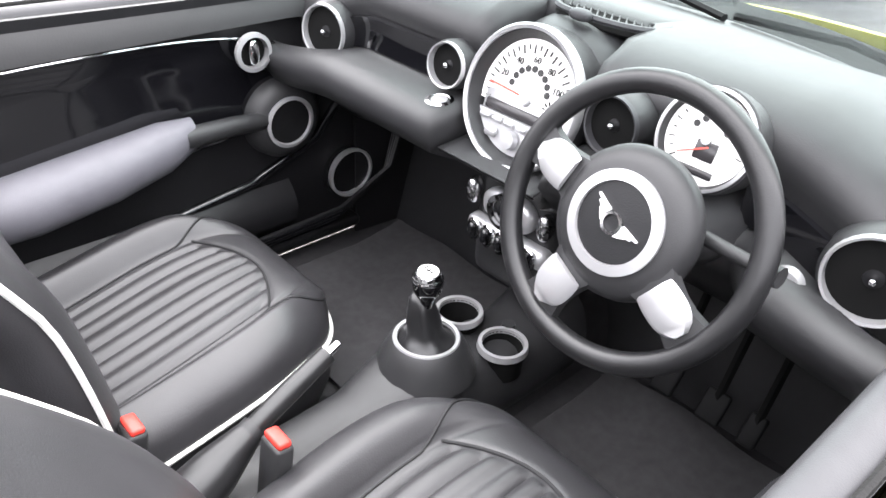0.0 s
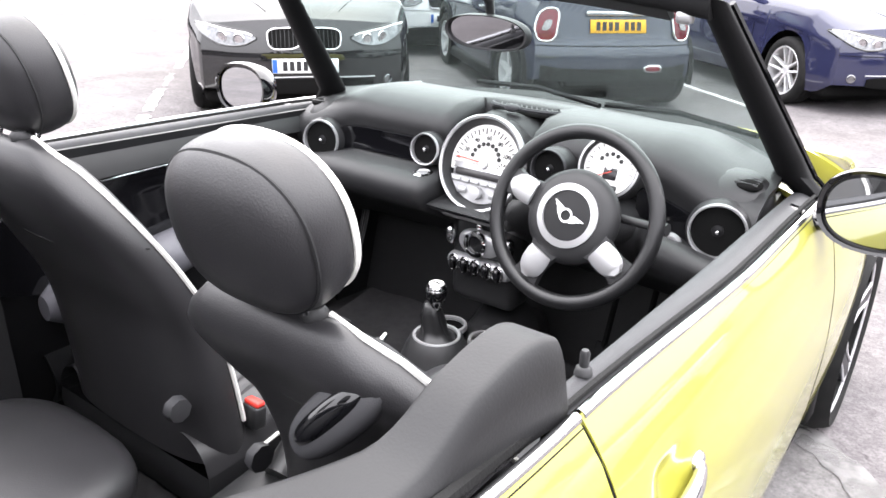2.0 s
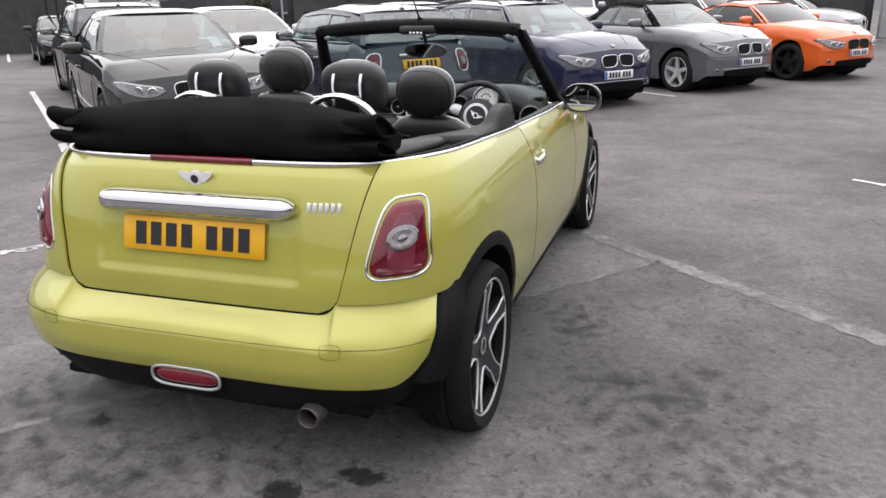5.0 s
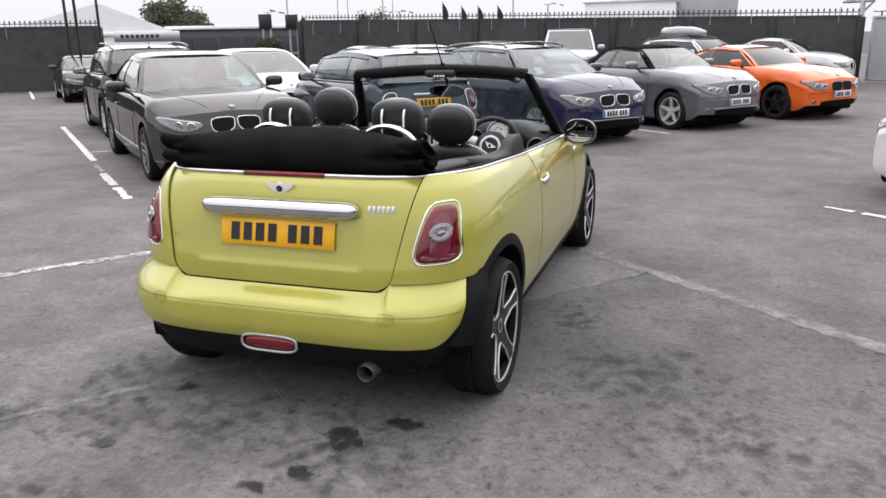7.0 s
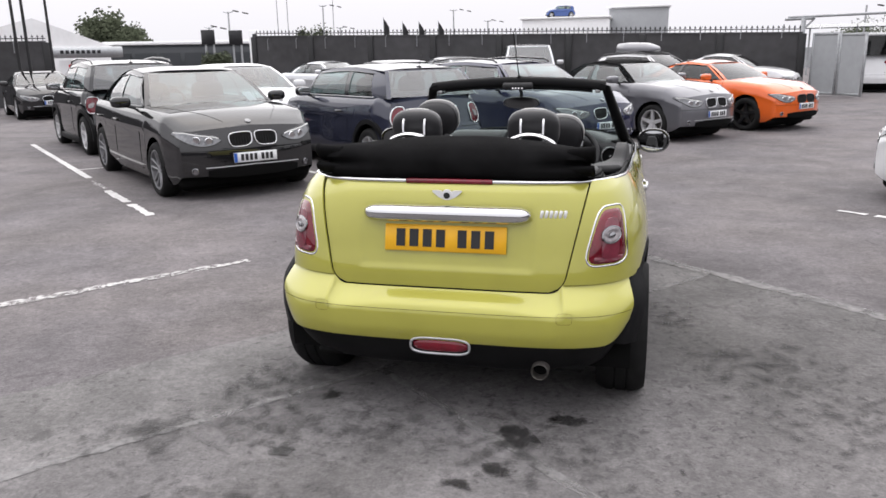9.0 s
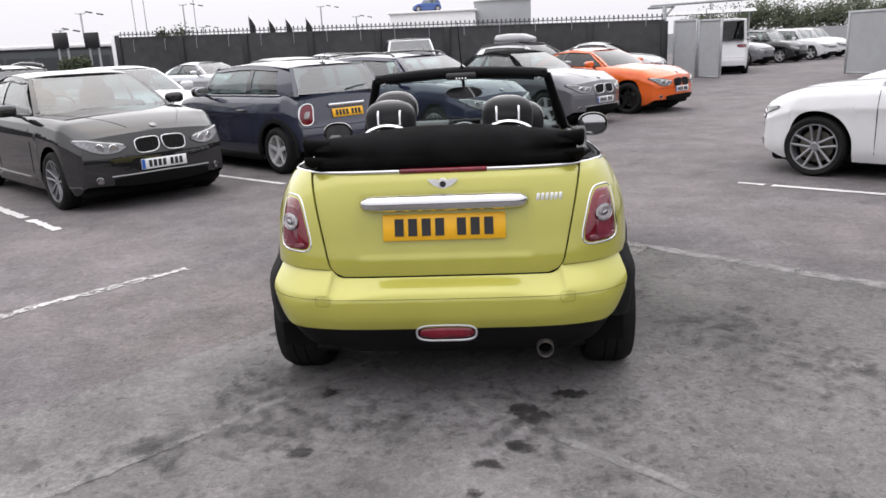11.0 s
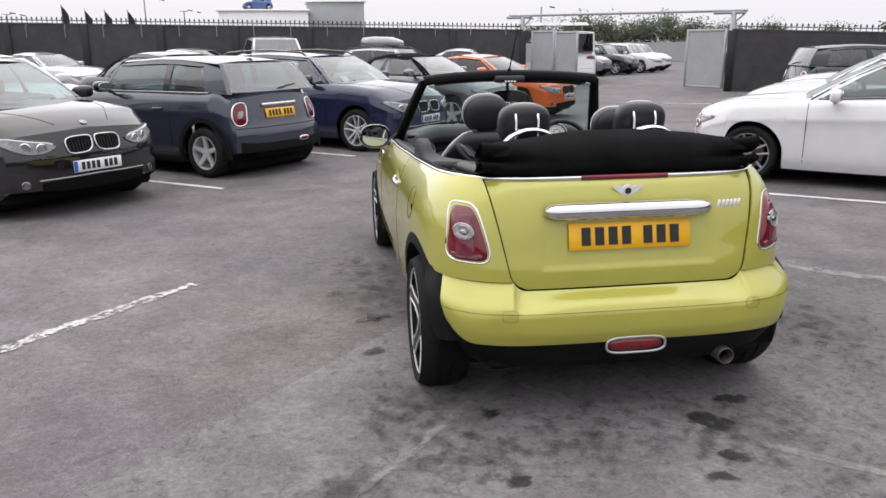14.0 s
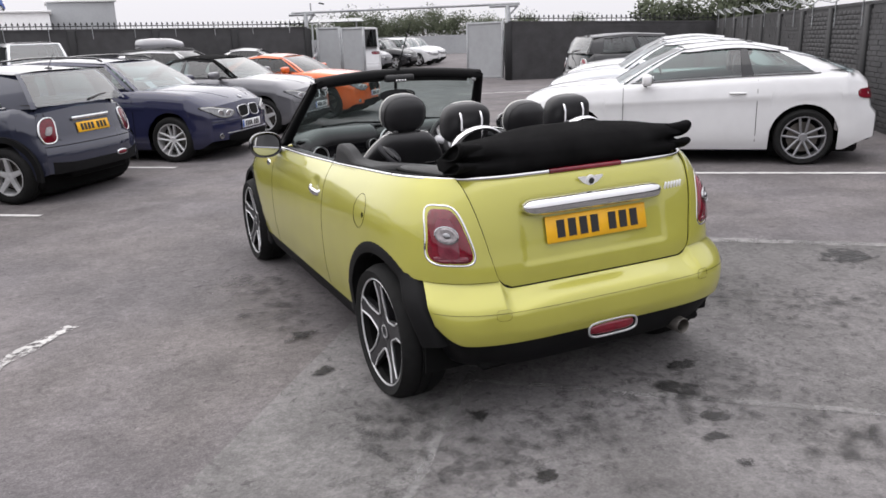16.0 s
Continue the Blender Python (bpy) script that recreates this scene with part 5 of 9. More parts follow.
    if bplate:
        plate(car, pose(0, yr + rear_bow(0.2, deck - 0.25) - 0.012, deck - 0.25, -12), 0.50, 0.108, bplate, False)
        part("chrome_strip", Geo().box((0, yr + rear_bow(0.1, deck - 0.15) - 0.006, deck - 0.15), (0.58, 0.05, 0.045), None, 0.018, 3), CHROME, car)
    for sx in (-1, 1):
        for yw in (0.0, -wb):
            add_wheel(car, sx * (hw - 0.115), yw, r - 0.004, sx, r, rim, 0.21, style, alloy)
    return car


PAINT_BLACK = car_paint("black_paint", (0.011, 0.011, 0.012), 0.0, 0.4)
PAINT_NAVY = car_paint("dark_blue_paint", (0.029, 0.032, 0.052), 0.1, 0.4)
PAINT_BLUE = car_paint("deep_blue_paint", (0.020, 0.022, 0.056), 0.1, 0.4)
PAINT_GREY = car_paint("gunmetal_paint", (0.155, 0.155, 0.168), 0.5, 0.35)
PAINT_ORANGE = car_paint("orange_paint", (0.72, 0.12, 0.012), 0.1, 0.3)
PAINT_WHITE = car_paint("white_paint", (0.64, 0.64, 0.65), 0.0, 0.3)
PAINT_SILVER = car_paint("silver_paint", (0.55, 0.56, 0.58), 0.7, 0.3)
PAINT_MID = car_paint("mid_blue_paint", (0.05, 0.10, 0.30), 0.3, 0.3)

parked_car("saloon_car", "black four-door saloon with chrome kidney grilles", (-3.90, 4.78), D, PAINT_BLACK, papers=((-0.78, 0.10),), wb=2.66, fo=0.76, ro=0.74, wid=1.80, H=1.425, nose=0.78, hood=0.965, deck=0.985, tail=0.965, wsb=-0.52, wst=-1.2, yrt=-2.2, rwb=-2.85, style="ten", alloy=ALLOY_GREY, fplate=PLATE_WHITE, split=0.50)
parked_car("hatchback_car", "dark blue three-door hatchback with black arches", V((-2.07, 6.62, 0)) - D * 2.38, -D, PAINT_NAVY, wb=2.38, fo=0.62, ro=0.56, wid=1.66, H=1.40, nose=0.78, hood=0.97, deck=0.99, tail=0.97, wsb=-0.42, wst=-0.78, yrt=-2.52, rwb=-2.86, style="five", bplate=PLATE_YELLOW, kidneys=False, arch_trim=TRIM_BLACK, split=0.56, rear_lamp="oval", roofw=0.74, r=0.30, rim=0.2, cap=GLOSS_BLACK)
parked_car("estate_car", "deep blue estate car with kidney grilles", (-0.16, 8.60), D, PAINT_BLUE, papers=((-0.55, 0.10), (0.45, 0.06)), wb=2.6, fo=0.74, ro=0.95, wid=1.76, H=1.41, nose=0.76, hood=0.96, deck=1.0, tail=0.98, wsb=-0.50, wst=-1.12, yrt=-3.0, rwb=-3.32, style="ten", fplate=PLATE_WHITE, split=0.45, rails=True, r=0.31)
parked_car("soft_top_car", "gunmetal convertible with its black roof closed", (1.60, 10.77), D, PAINT_GREY, wb=2.5, fo=0.70, ro=0.85, wid=1.70, H=1.36, nose=0.77, hood=0.96, deck=0.98, tail=0.93, wsb=-0.48, wst=-1.05, yrt=-1.85, rwb=-2.45, style="five", fplate=PLATE_WHITE, roof=CLOTH_TOP, split=0.58, cap=PAINT_GREY)
parked_car("coupe_car", "orange two-door coupe with black wheels", (3.35, 12.68), D, PAINT_ORANGE, wb=2.55, fo=0.72, ro=0.80, wid=1.72, H=1.30, nose=0.72, hood=0.92, deck=0.95, tail=0.92, wsb=-0.50, wst=-1.1, yrt=-1.9, rwb=-2.6, style="five", alloy=BLACK_WHEEL, glass=GLASS_DARK, fplate=PLATE_WHITE, kidneys="black", split=0.60)
parked_car("coupe_car", "white two-door coupe with large split-spoke wheels", (4.05, 5.23), -D, PAINT_WHITE, wb=2.55, fo=0.72, ro=0.83, wid=1.78, H=1.375, nose=0.74, hood=0.915, deck=1.01, tail=1.0, wsb=-0.52, wst=-1.26, yrt=-2.36, rwb=-3.14, fall=0.10, alloy=ALLOY_GREY, style="split", fplate=PLATE_WHITE, split=0.56, r=0.312, rim=0.238)


# ---- further rows ----
def row(base, back, e=0.0):
    """A place behind another car: `back` metres towards the rear of the lot, `e` along the row."""
    p = V((base[0], base[1], 0)) - D * back + E * e
    return p.x, p.y


parked_car("crossover_car", "dark grey crossover with chrome-ringed red tail lamps", (-9.32, 9.66), -D, PAINT_BLACK, lamp_at=0.97, wb=2.4, fo=0.7, ro=0.45, wid=1.74, H=1.52, nose=0.85, hood=1.02, deck=1.06, tail=1.02, wsb=-0.45, wst=-0.85, yrt=-2.6, rwb=-2.9, rear_lamp="oval", kidneys=False, arch_trim=TRIM_BLACK, split=0.46, roofw=0.74, rails=True, r=0.32, cap=PAINT_BLACK)
parked_car("roadster_car", "black low coupe parked against the wall", (-14.9, 14.75), D, PAINT_BLACK, wb=2.4, fo=0.75, ro=0.75, wid=1.74, H=1.26, nose=0.68, hood=0.88, deck=0.90, tail=0.86, wsb=-0.65, wst=-1.25, yrt=-1.85, rwb=-2.5, split=0.6, fplate=PLATE_WHITE)
parked_car("saloon_car", "white saloon parked behind the black one", (-5.3, 8.6), D, PAINT_WHITE, wb=2.6, fo=0.75, ro=0.95, H=1.42, nose=0.78, hood=0.98, fplate=PLATE_WHITE, split=0.48, wid=1.78)
parked_car("coupe_car", "silver coupe at the far wall", (-8.2, 21.0), V((0.9, -0.44, 0)).normalized(), PAINT_SILVER, wb=2.55, fo=0.74, ro=0.85, H=1.36, split=0.58, yrt=-1.9, rwb=-2.7)
parked_car("saloon_car", "black saloon in the second row", (-2.75, 10.75), D, PAINT_BLACK, wb=2.6, fo=0.75, ro=0.95, H=1.42, split=0.48)
parked_car("saloon_car", "silver saloon in the second row", (-4.2, 22.3), D, PAINT_SILVER, wb=2.6, fo=0.75, ro=0.95, H=1.44, split=0.48)
parked_car("off_road_car", "tall silver off-road car facing out by the wall", (-2.35, 20.6), V((0.2, -0.98, 0)).normalized(), PAINT_SILVER, wb=2.5, fo=0.66, ro=0.60, wid=1.78, H=1.78, nose=0.98, hood=1.14, deck=1.16, tail=1.14, wsb=-0.42, wst=-0.80, yrt=-2.7, rwb=-2.96, kidneys=False, roofw=0.74, fplate=PLATE_WHITE, split=0.56)
rbx = parked_car("estate_car", "white estate car with a grey roof box", (2.35, 21.0), D, PAINT_WHITE, wb=2.6, fo=0.74, ro=0.95, H=1.42, wst=-1.12, yrt=-3.0, rwb=-3.32, split=0.45, rails=True, glass=GLASS_DARK)
solo("roof_box", Geo().loft([[(w * math.copysign(abs(math.cos(a)) ** 0.6, math.cos(a)), y, z0 + h * (math.sin(a) if math.sin(a) > 0 else 0.35 * math.sin(a))) for a in [2 * math.pi * k / 20 for k in range(20)]] for y, w, z0, h in ((-1.20, 0.10, 1.52, 0.04), (-1.28, 0.26, 1.52, 0.12), (-1.6, 0.36, 1.52, 0.22), (-2.2, 0.36, 1.52, 0.25), (-2.62, 0.32, 1.53, 0.22), (-2.70, 0.22, 1.54, 0.12))]), PAINT_GREY, "grey moulded roof box on a white estate", "roof box", at=pose(2.35, 21.0, 0, 0, 0, heading(D)))
for dy in (-1.5, -2.5):
    part("roof_bar", Geo().tube([(-0.55, dy, 1.46), (0.55, dy, 1.46)], 0.02, 6), GLOSS_BLACK, rbx)
parked_car("coupe_car", "white coupe behind the orange one", (4.75, 21.3), V((0.93, -0.37, 0)).normalized(), PAINT_WHITE, wb=2.55, fo=0.74, ro=0.85, H=1.38, split=0.58, yrt=-1.9, rwb=-2.7, glass=GLASS_DARK)
parked_car("saloon_car", "silver saloon beside the white coupe", (4.05 + 2.55 * E.x, 5.23 + 2.55 * E.y), -D, PAINT_SILVER, wb=2.6, fo=0.72, ro=0.85, H=1.40, nose=0.76, hood=0.97, split=0.48, fplate=PLATE_WHITE)
parked_car("saloon_car", "white saloon in the same row", (4.05 + 5.1 * E.x, 5.23 + 5.1 * E.y), -D, PAINT_WHITE, wb=2.6, fo=0.72, ro=0.85, H=1.42, nose=0.78, hood=0.98, split=0.48, fplate=PLATE_WHITE)
parked_car("crossover_car", "dark grey hatchback near the corner of the walls", (11.8, 11.6), V((0.962, -0.272, 0)), PAINT_BLACK, wb=2.4, fo=0.65, ro=0.6, wid=1.72, H=1.46, nose=0.82, hood=1.0, deck=1.02, tail=1.0, wsb=-0.45, wst=-0.85, yrt=-2.6, rwb=-2.9, kidneys=False, split=0.46, roofw=0.74, rear_lamp="oval")
van = parked_car("delivery_van", "white panel van beyond the open gate", (9.3, 28.6), V((0.3, 0.95, 0)).normalized(), PAINT_WHITE, wb=3.0, fo=0.8, ro=0.8, wid=1.9, H=1.95, nose=0.95, hood=1.15, deck=1.2, tail=1.2, wsb=-0.3, wst=-0.9, yrt=-3.72, rwb=-3.78, glass=GLASS_DARK, kidneys=False, roofw=0.86, split=0.4)
# compound beyond the gate
for i, (x, y, hd, pt) in enumerate([(11.6, 32.0, (0.7, -0.7), PAINT_GREY), (13.6, 33.5, (0.7, -0.7), PAINT_BLACK), (15.6, 35.2, (0.7, -0.7), PAINT_WHITE), (17.2, 37.5, (0.7, -0.7), PAINT_WHITE), (17.2, 31.5, (-0.95, 0.3), PAINT_BLACK), (21.5, 31.5, (-0.95, 0.3), PAINT_SILVER)]):
    parked_car("hatchback_car", ("grey", "black", "white", "white", "black", "silver")[i] + " car in the compound beyond the gate", (x, y), V((*hd, 0)).normalized(), pt, wb=2.5, fo=0.7, ro=0.6, H=1.48, yrt=-2.6, rwb=-3.0, wst=-0.9, kidneys=False, split=0.46, roofw=0.72)

# a small blue car on show on top of the pale building
roof_car = parked_car("hatchback_car", "blue hatchback standing on show on a flat roof", (-9.3, 93.5), V((-0.97, -0.24, 0)), PAINT_MID, wb=2.38, fo=0.62, ro=0.56, wid=1.66, H=1.40, kidneys=False, yrt=-2.52, rwb=-2.86, wst=-0.78, split=0.56, roofw=0.74)
roof_car.location.z += 5.545


# ---- the open-top car: outer skin ----
CV = thing("convertible_car", "lime-yellow open-top two-door convertible with its black roof folded", "car")
WB = 2.56
NX = 5.4
belt = pchip([-0.40, -0.2, 0.0, 0.4, 0.75, 1.2, 1.8, 2.3, 3.2], [1.0, 0.997, 0.986, 0.964, 0.944, 0.928, 0.908, 0.86, 0.70])
WP = pchip([0.2, 0.3, 0.45, 0.6, 0.72, 0.82, 0.88, 0.92, 0.945], [0.77, 0.79, 0.812, 0.818, 0.812, 0.795, 0.772, 0.748, 0.728])
RL = pchip([0.55, 0.62, 0.73, 0.84, 0.92, 0.97, 1.0], [-0.515, -0.512, -0.490, -0.466, -0.442, -0.418, -0.392])
FR = pchip([0.2, 0.45, 0.6, 0.75, 0.9], [3.18, 3.24, 3.22, 3.10, 2.9])


def smooth(a, b, x):
    t = min(1, max(0, (x - a) / (b - a)))
    return t * t * (3 - 2 * t)


def W(y, z):
    k = min(1, max(0, (z - 0.5) / 0.4))
    taper = -0.012 * (1 - smooth(0.1, 0.7, y)) + 0.022 * smooth(0.75, 1.35, y)
    return WP(z - (belt(y) - 0.945) * k) + taper * smooth(0.78, 0.93, z)


def side_x(y, z):
    if y <= 0.75:
        u = min(1, (0.75 - y) / (0.75 - RL(z)))
        return W(y, z) * max(0, 1 - u ** NX) ** (1 / NX)
    if y <= 1.9:
        return W(y, z)
    u = min(1, (y - 1.9) / (FR(z) - 1.9))
    return W(y, z) * max(0, 1 - u ** 3) ** (1 / 3)


def rear_y(x, z):
    w = W(-0.2, z)
    return 0.75 - (0.75 - RL(z)) * max(0.0, 1 - min(1, abs(x) / w) ** NX) ** (1 / NX)


def lid_x(z):
    """Half width of the boot lid, with rounded lower corners."""
    low = min(0.06, max(0.0, 0.638 - z))
    return 0.487 + (z - 0.6) / 0.4 * 0.085 - (0.06 - math.sqrt(0.06 ** 2 - low ** 2))


def sheet(fn, nu, nv, th, name, material, parent, label=""):
    g = Geo().shell(fn, nu, nv, th)
    return part(name, g, material, parent, label)


def lid_pt(u, v):
    s = 2 * u - 1
    z = lerp(0.5785, 1.0, v ** 1.5)
    x = s * (lid_x(z) - 0.0022)
    dip = smooth(0.375, 0.345, abs(x)) * smooth(0.648, 0.675, z) * smooth(0.93, 0.88, z)
    return (x, rear_y(x, z) + 0.005 * dip, z)


lid = sheet(lid_pt, 101, 61, 0.012, "boot_lid", YELLOW, CV)

ring = [V((x, rear_y(x, z) - 0.0008, z)) for x, z in [(s * lid_x(z), z) for s, z in [(-1, lerp(1.0, 0.5785, k / 30)) for k in range(31)]] + [(lerp(-0.426, 0.426, k / 20), 0.5785) for k in range(1, 20)] + [(lid_x(z), z) for z in [lerp(0.5785, 1.0, k / 30) for k in range(31)]]]
part("lid_gap", Geo().tube(ring, 0.0019, 5), DARK, lid)

ARC, ZC = 0.365, 0.287


def low_edge(y):
    z = 0.30
    if y < 0.0:
        z = 0.612
    for yw in (0.0, WB):
        if abs(y - yw) < ARC + 0.03:
            z = max(z, ZC + math.sqrt((ARC + 0.03) ** 2 - (y - yw) ** 2))
    return z


def quarter(sx):
    ycols = [lerp(0.747, -0.22, i / 34) for i in range(35)]
    ncol = len(ycols) + 18

    def fn(u, v):
        i = round(u * (ncol - 1))
        if i < len(ycols):
            y = ycols[i]
            z = lerp(low_edge(y), belt(y), v)
            return (sx * side_x(y, z), y, z)
        t = (i - len(ycols) + 1) / 18
        yg = lerp(-0.22, -0.40, t)
        z = lerp(0.612, belt(yg), v)
        x = lerp(side_x(-0.22, z), lid_x(z) + 0.0022, t)
        return (sx * x, rear_y(x, z), z)
    return fn, ncol


for sx in (1, -1):
    fn, nc = quarter(sx)
    q = sheet(fn, nc, 16, 0.010 * sx, "quarter_panel", YELLOW, CV)
    part("bumper_gap", Geo().tube([V(fn(lerp(0.62, 1.0, k / 24), 0.0)) + V((0.001 * sx, -0.001, -0.001)) for k in range(25)], 0.0024, 5), DARK, q)
    if sx < 0:
        c = V((-side_x(0.196, 0.809) - 0.001, 0.196, 0.809))
        part("fuel_flap_seam", Geo().tube([(-side_x(0.196 + 0.068 * math.cos(a), 0.809 + 0.075 * math.sin(a)) - 0.0105, 0.196 + 0.068 * math.cos(a), 0.809 + 0.075 * math.sin(a)) for a in [2 * math.pi * k / 40 for k in range(40)]], 0.0015, 5, True), DARK, q)
        part("flap_recess", Geo().blob((-side_x(0.16, 0.80) - 0.010, 0.155, 0.79), (0.003, 0.012, 0.02)), DARK, q)


def door_panel(sx):
    y0, z0 = 0.885, 0.797

    def skin_pt(u, v):
        y = lerp(0.753, 1.80, u ** 1.3)
        z = lerp(0.30, belt(y), v)
        cup = math.exp(-(((y - y0 - 0.004) / 0.050) ** 4 + ((z - z0 - 0.016) / 0.034) ** 4))
        return (sx * (side_x(y, z) - 0.011 * cup), y, z)
    d = sheet(skin_pt, 90, 70, -0.010 * sx, "door", YELLOW, CV)
    for yg in (0.750, 1.8035):
        part("shut_line", Geo().tube([(sx * (side_x(yg, z) + 0.0085), yg, z) for z in [lerp(0.31, belt(yg) - 0.004, k / 24) for k in range(25)]], 0.0026, 5), DARK, d)
    x0 = side_x(y0, z0)
    rings = []
    for k in range(17):
        t = k / 16
        o, f = 0.005 + 0.013 * math.sin(math.pi * t) ** 0.6, 0.55 + 0.45 * math.sin(math.pi * t) ** 0.6
        rings.append([(sx * (x0 + 0.006 + o + 0.011 * f * math.cos(a)), lerp(y0 - 0.080, y0 + 0.080, t), z0 - 0.012 + 0.010 * t + 0.0195 * f * math.sin(a)) for a in [2 * math.pi * j / 14 for j in range(14)]])
    part("door_handle", Geo().loft(rings), CHROME, d, "polished chrome pull handle")
    part("handle_base", Geo().blob((sx * (x0 + 0.004), y0 - 0.074, z0 - 0.004), (0.013, 0.018, 0.013), (2.4, 2.4)), CHROME, d)
    part("handle_base", Geo().blob((sx * (x0 + 0.004), y0 + 0.076, z0 + 0.004), (0.013, 0.016, 0.012), (2.4, 2.4)), CHROME, d)
    return d


DOORS = {sx: door_panel(sx) for sx in (1, -1)}


def fender(sx):
    ys = [lerp(1.807, 3.05, i / 40) for i in range(41)]

    def fn(u, v):
        y = ys[round(u * 40)]
        z = lerp(max(0.30, low_edge(y)), belt(y) - 0.0, v)
        return (sx * side_x(y, z), y, z)
    f = sheet(fn, 41, 14, -0.010 * sx, "front_wing", YELLOW, CV)
    part("side_scuttle", Geo().blob((sx * (side_x(1.93, 0.80) + 0.004), 1.93, 0.80), (0.012, 0.055, 0.024), (2.4, 2.2)), CHROME, f, "chrome indicator surround")


fender(1), fender(-1)
sheet(lambda u, v: (lerp(-1, 1, u) * lerp(0.68, 0.60, v), lerp(2.00 + 0.22 * (1 - (2 * u - 1) ** 2), 3.12 - 0.35 * (2 * u - 1) ** 2, v), lerp(0.852, 0.66, v ** 1.3) + 0.045 * (1 - (2 * u - 1) ** 2)), 25, 20, 0.012, "bonnet", YELLOW, CV)
sheet(lambda u, v: (lerp(-1, 1, u) * 0.69 * (1 - 0.05 * v), 3.26 - 0.40 * abs(2 * u - 1) ** 3 - 0.10 * v * v, lerp(0.22, 0.74, v)), 31, 10, 0.012, "front_bumper", YELLOW, CV)

# rear bumper and black skirt
RB = pchip([0.34, 0.38, 0.44, 0.51, 0.555, 0.588, 0.608], [-0.570, -0.592, -0.603, -0.598, -0.578, -0.552, -0.530])
WBP = pchip([0.34, 0.40, 0.5, 0.57, 0.596, 0.608], [0.794, 0.806, 0.812, 0.808, 0.800, 0.788])


def bumper_pt(th, z, off=0.0):
    c, s = math.cos(th), math.sin(th)
    n = 4.6
    x = math.copysign(abs(c) ** (2 / n), c) * (WBP(z) - off)
    y = 0.20 - (0.20 - (RB(z) + off)) * abs(s) ** (2 / n)
    return (x, y, z)


def bumper_skin(th, v, z):
    """Outer face of the bumper, its upper rim rolled in flush with the body skin."""
    zp = lerp(0.375, 0.608, v)
    x, y, _ = bumper_pt(th, zp, -0.012)
    w, ln, lo, hi = W(-0.2, z) + 0.001, 0.751 - RL(max(0.55, z)), 0.8, 1.1
    for _ in range(22):
        f = (lo + hi) / 2
        if (abs(x) * f / w) ** NX + ((0.55 - (y - 0.20) * f) / ln) ** NX < 1:
            lo = f
        else:
            hi = f
    k = 1 - (1 - min(1.0, (0.608 - zp) / lerp(0.060, 0.150, smooth(0.20, 0.72, abs(x))))) ** 2
    f = lerp(lo, 1.0, k)
    return (x * f, 0.20 + (y - 0.20) * f, z)


TH0 = 0.62
def bump_top(u):
    """Upper edge of the bumper: high under the lamps, dipped below the lid."""
    x = abs(bumper_skin(lerp(TH0 - 0.12, math.pi - TH0 + 0.12, u), 1.0, 0.60)[0])
    c = min(0.06, max(0.004, 0.487 - x))
    return 0.634 - math.sqrt(0.0036 - (0.06 - c) ** 2)


def bump_low(u):
    """Lower edge of the painted bumper, swept up at the corners."""
    x = abs(bumper_pt(lerp(TH0, math.pi - TH0, u), 0.42)[0])
    return 0.375 + 0.19 * smooth(0.62, 0.835, x) ** 1.7


bump = sheet(lambda u, v: bumper_skin(lerp(TH0 - 0.12 * v, math.pi - TH0 + 0.12 * v, u), v, lerp(bump_low(u), bump_top(u), v)), 201, 30, -0.012, "rear_bumper", YELLOW, CV)
part("bumper_crease", Geo().tube([V(bumper_pt(lerp(TH0, math.pi - TH0, k / 50), 0.507, -0.0122)) for k in range(51)], 0.0009, 5), DARK, bump)
for x0 in (0.50, -0.515):
    ring = []
    for k in range(28):
        a = 2 * math.pi * k / 28
        x = x0 + 0.030 * math.copysign(abs(math.cos(a)) ** 0.5, math.cos(a))
        z = 0.50 + 0.022 * math.copysign(abs(math.sin(a)) ** 0.5, math.sin(a))
        th = math.acos(min(1, abs(x) / (WBP(z) + 0.012)) ** 2.3)
        ring.append((x, bumper_pt(th, z, -0.012)[1] - 0.0002, z))
    part("tow_cover_seam", Geo().tube(ring, 0.0006, 4, True), DARK, bump)


def skirt_pt(u, v):
    th = lerp(TH0 - 0.04, math.pi - TH0 + 0.04, u)
    z = lerp(0.238, bump_low(u) + 0.012, v)
    x, y, _ = bumper_pt(th, 0.42, lerp(0.12, 0.012, v ** 0.5))
    x *= 1 - 0.05 * (1 - v)
    return (x, y, z)


skirt = sheet(skirt_pt, 51, 9, 0.012, "rear_skirt", TRIM_BLACK, CV, "unpainted black lower skirt")
fog_ring = [(0.124 * math.copysign(abs(math.cos(a)) ** 0.45, math.cos(a)), -0.607, 0.357 + 0.033 * math.copysign(abs(math.sin(a)) ** 0.7, math.sin(a))) for a in [2 * math.pi * k / 36 for k in range(36)]]
fog = part("fog_lamp", Geo().blob((0, -0.590, 0.357), (0.118, 0.022, 0.028), (4, 2.6)), LAMP_RED, CV)
part("fog_surround", Geo().tube(fog_ring, 0.0052, 8, True), SATIN, fog, "satin silver surround")
ex = part("exhaust", Geo().lathe([(0.033, 0.0), (0.036, 0.004), (0.036, 0.16), (0.030, 0.16), (0.030, 0.004)], 24, pose(0.407, -0.590, 0.268, -90, 0, 0), closed=True), BRAKE, CV, "round steel tail pipe")
part("pipe_bore", Geo().lathe([(0.0, 0.05), (0.030, 0.05), (0.030, 0.06), (0.0, 0.06)], 20, pose(0.407, -0.590, 0.268, -90, 0, 0)), DARK, ex)
part("underbody", Geo().box((0, 1.36, 0.185), (1.36, 3.1, 0.06), None, 0.03, 1), DARK, CV)
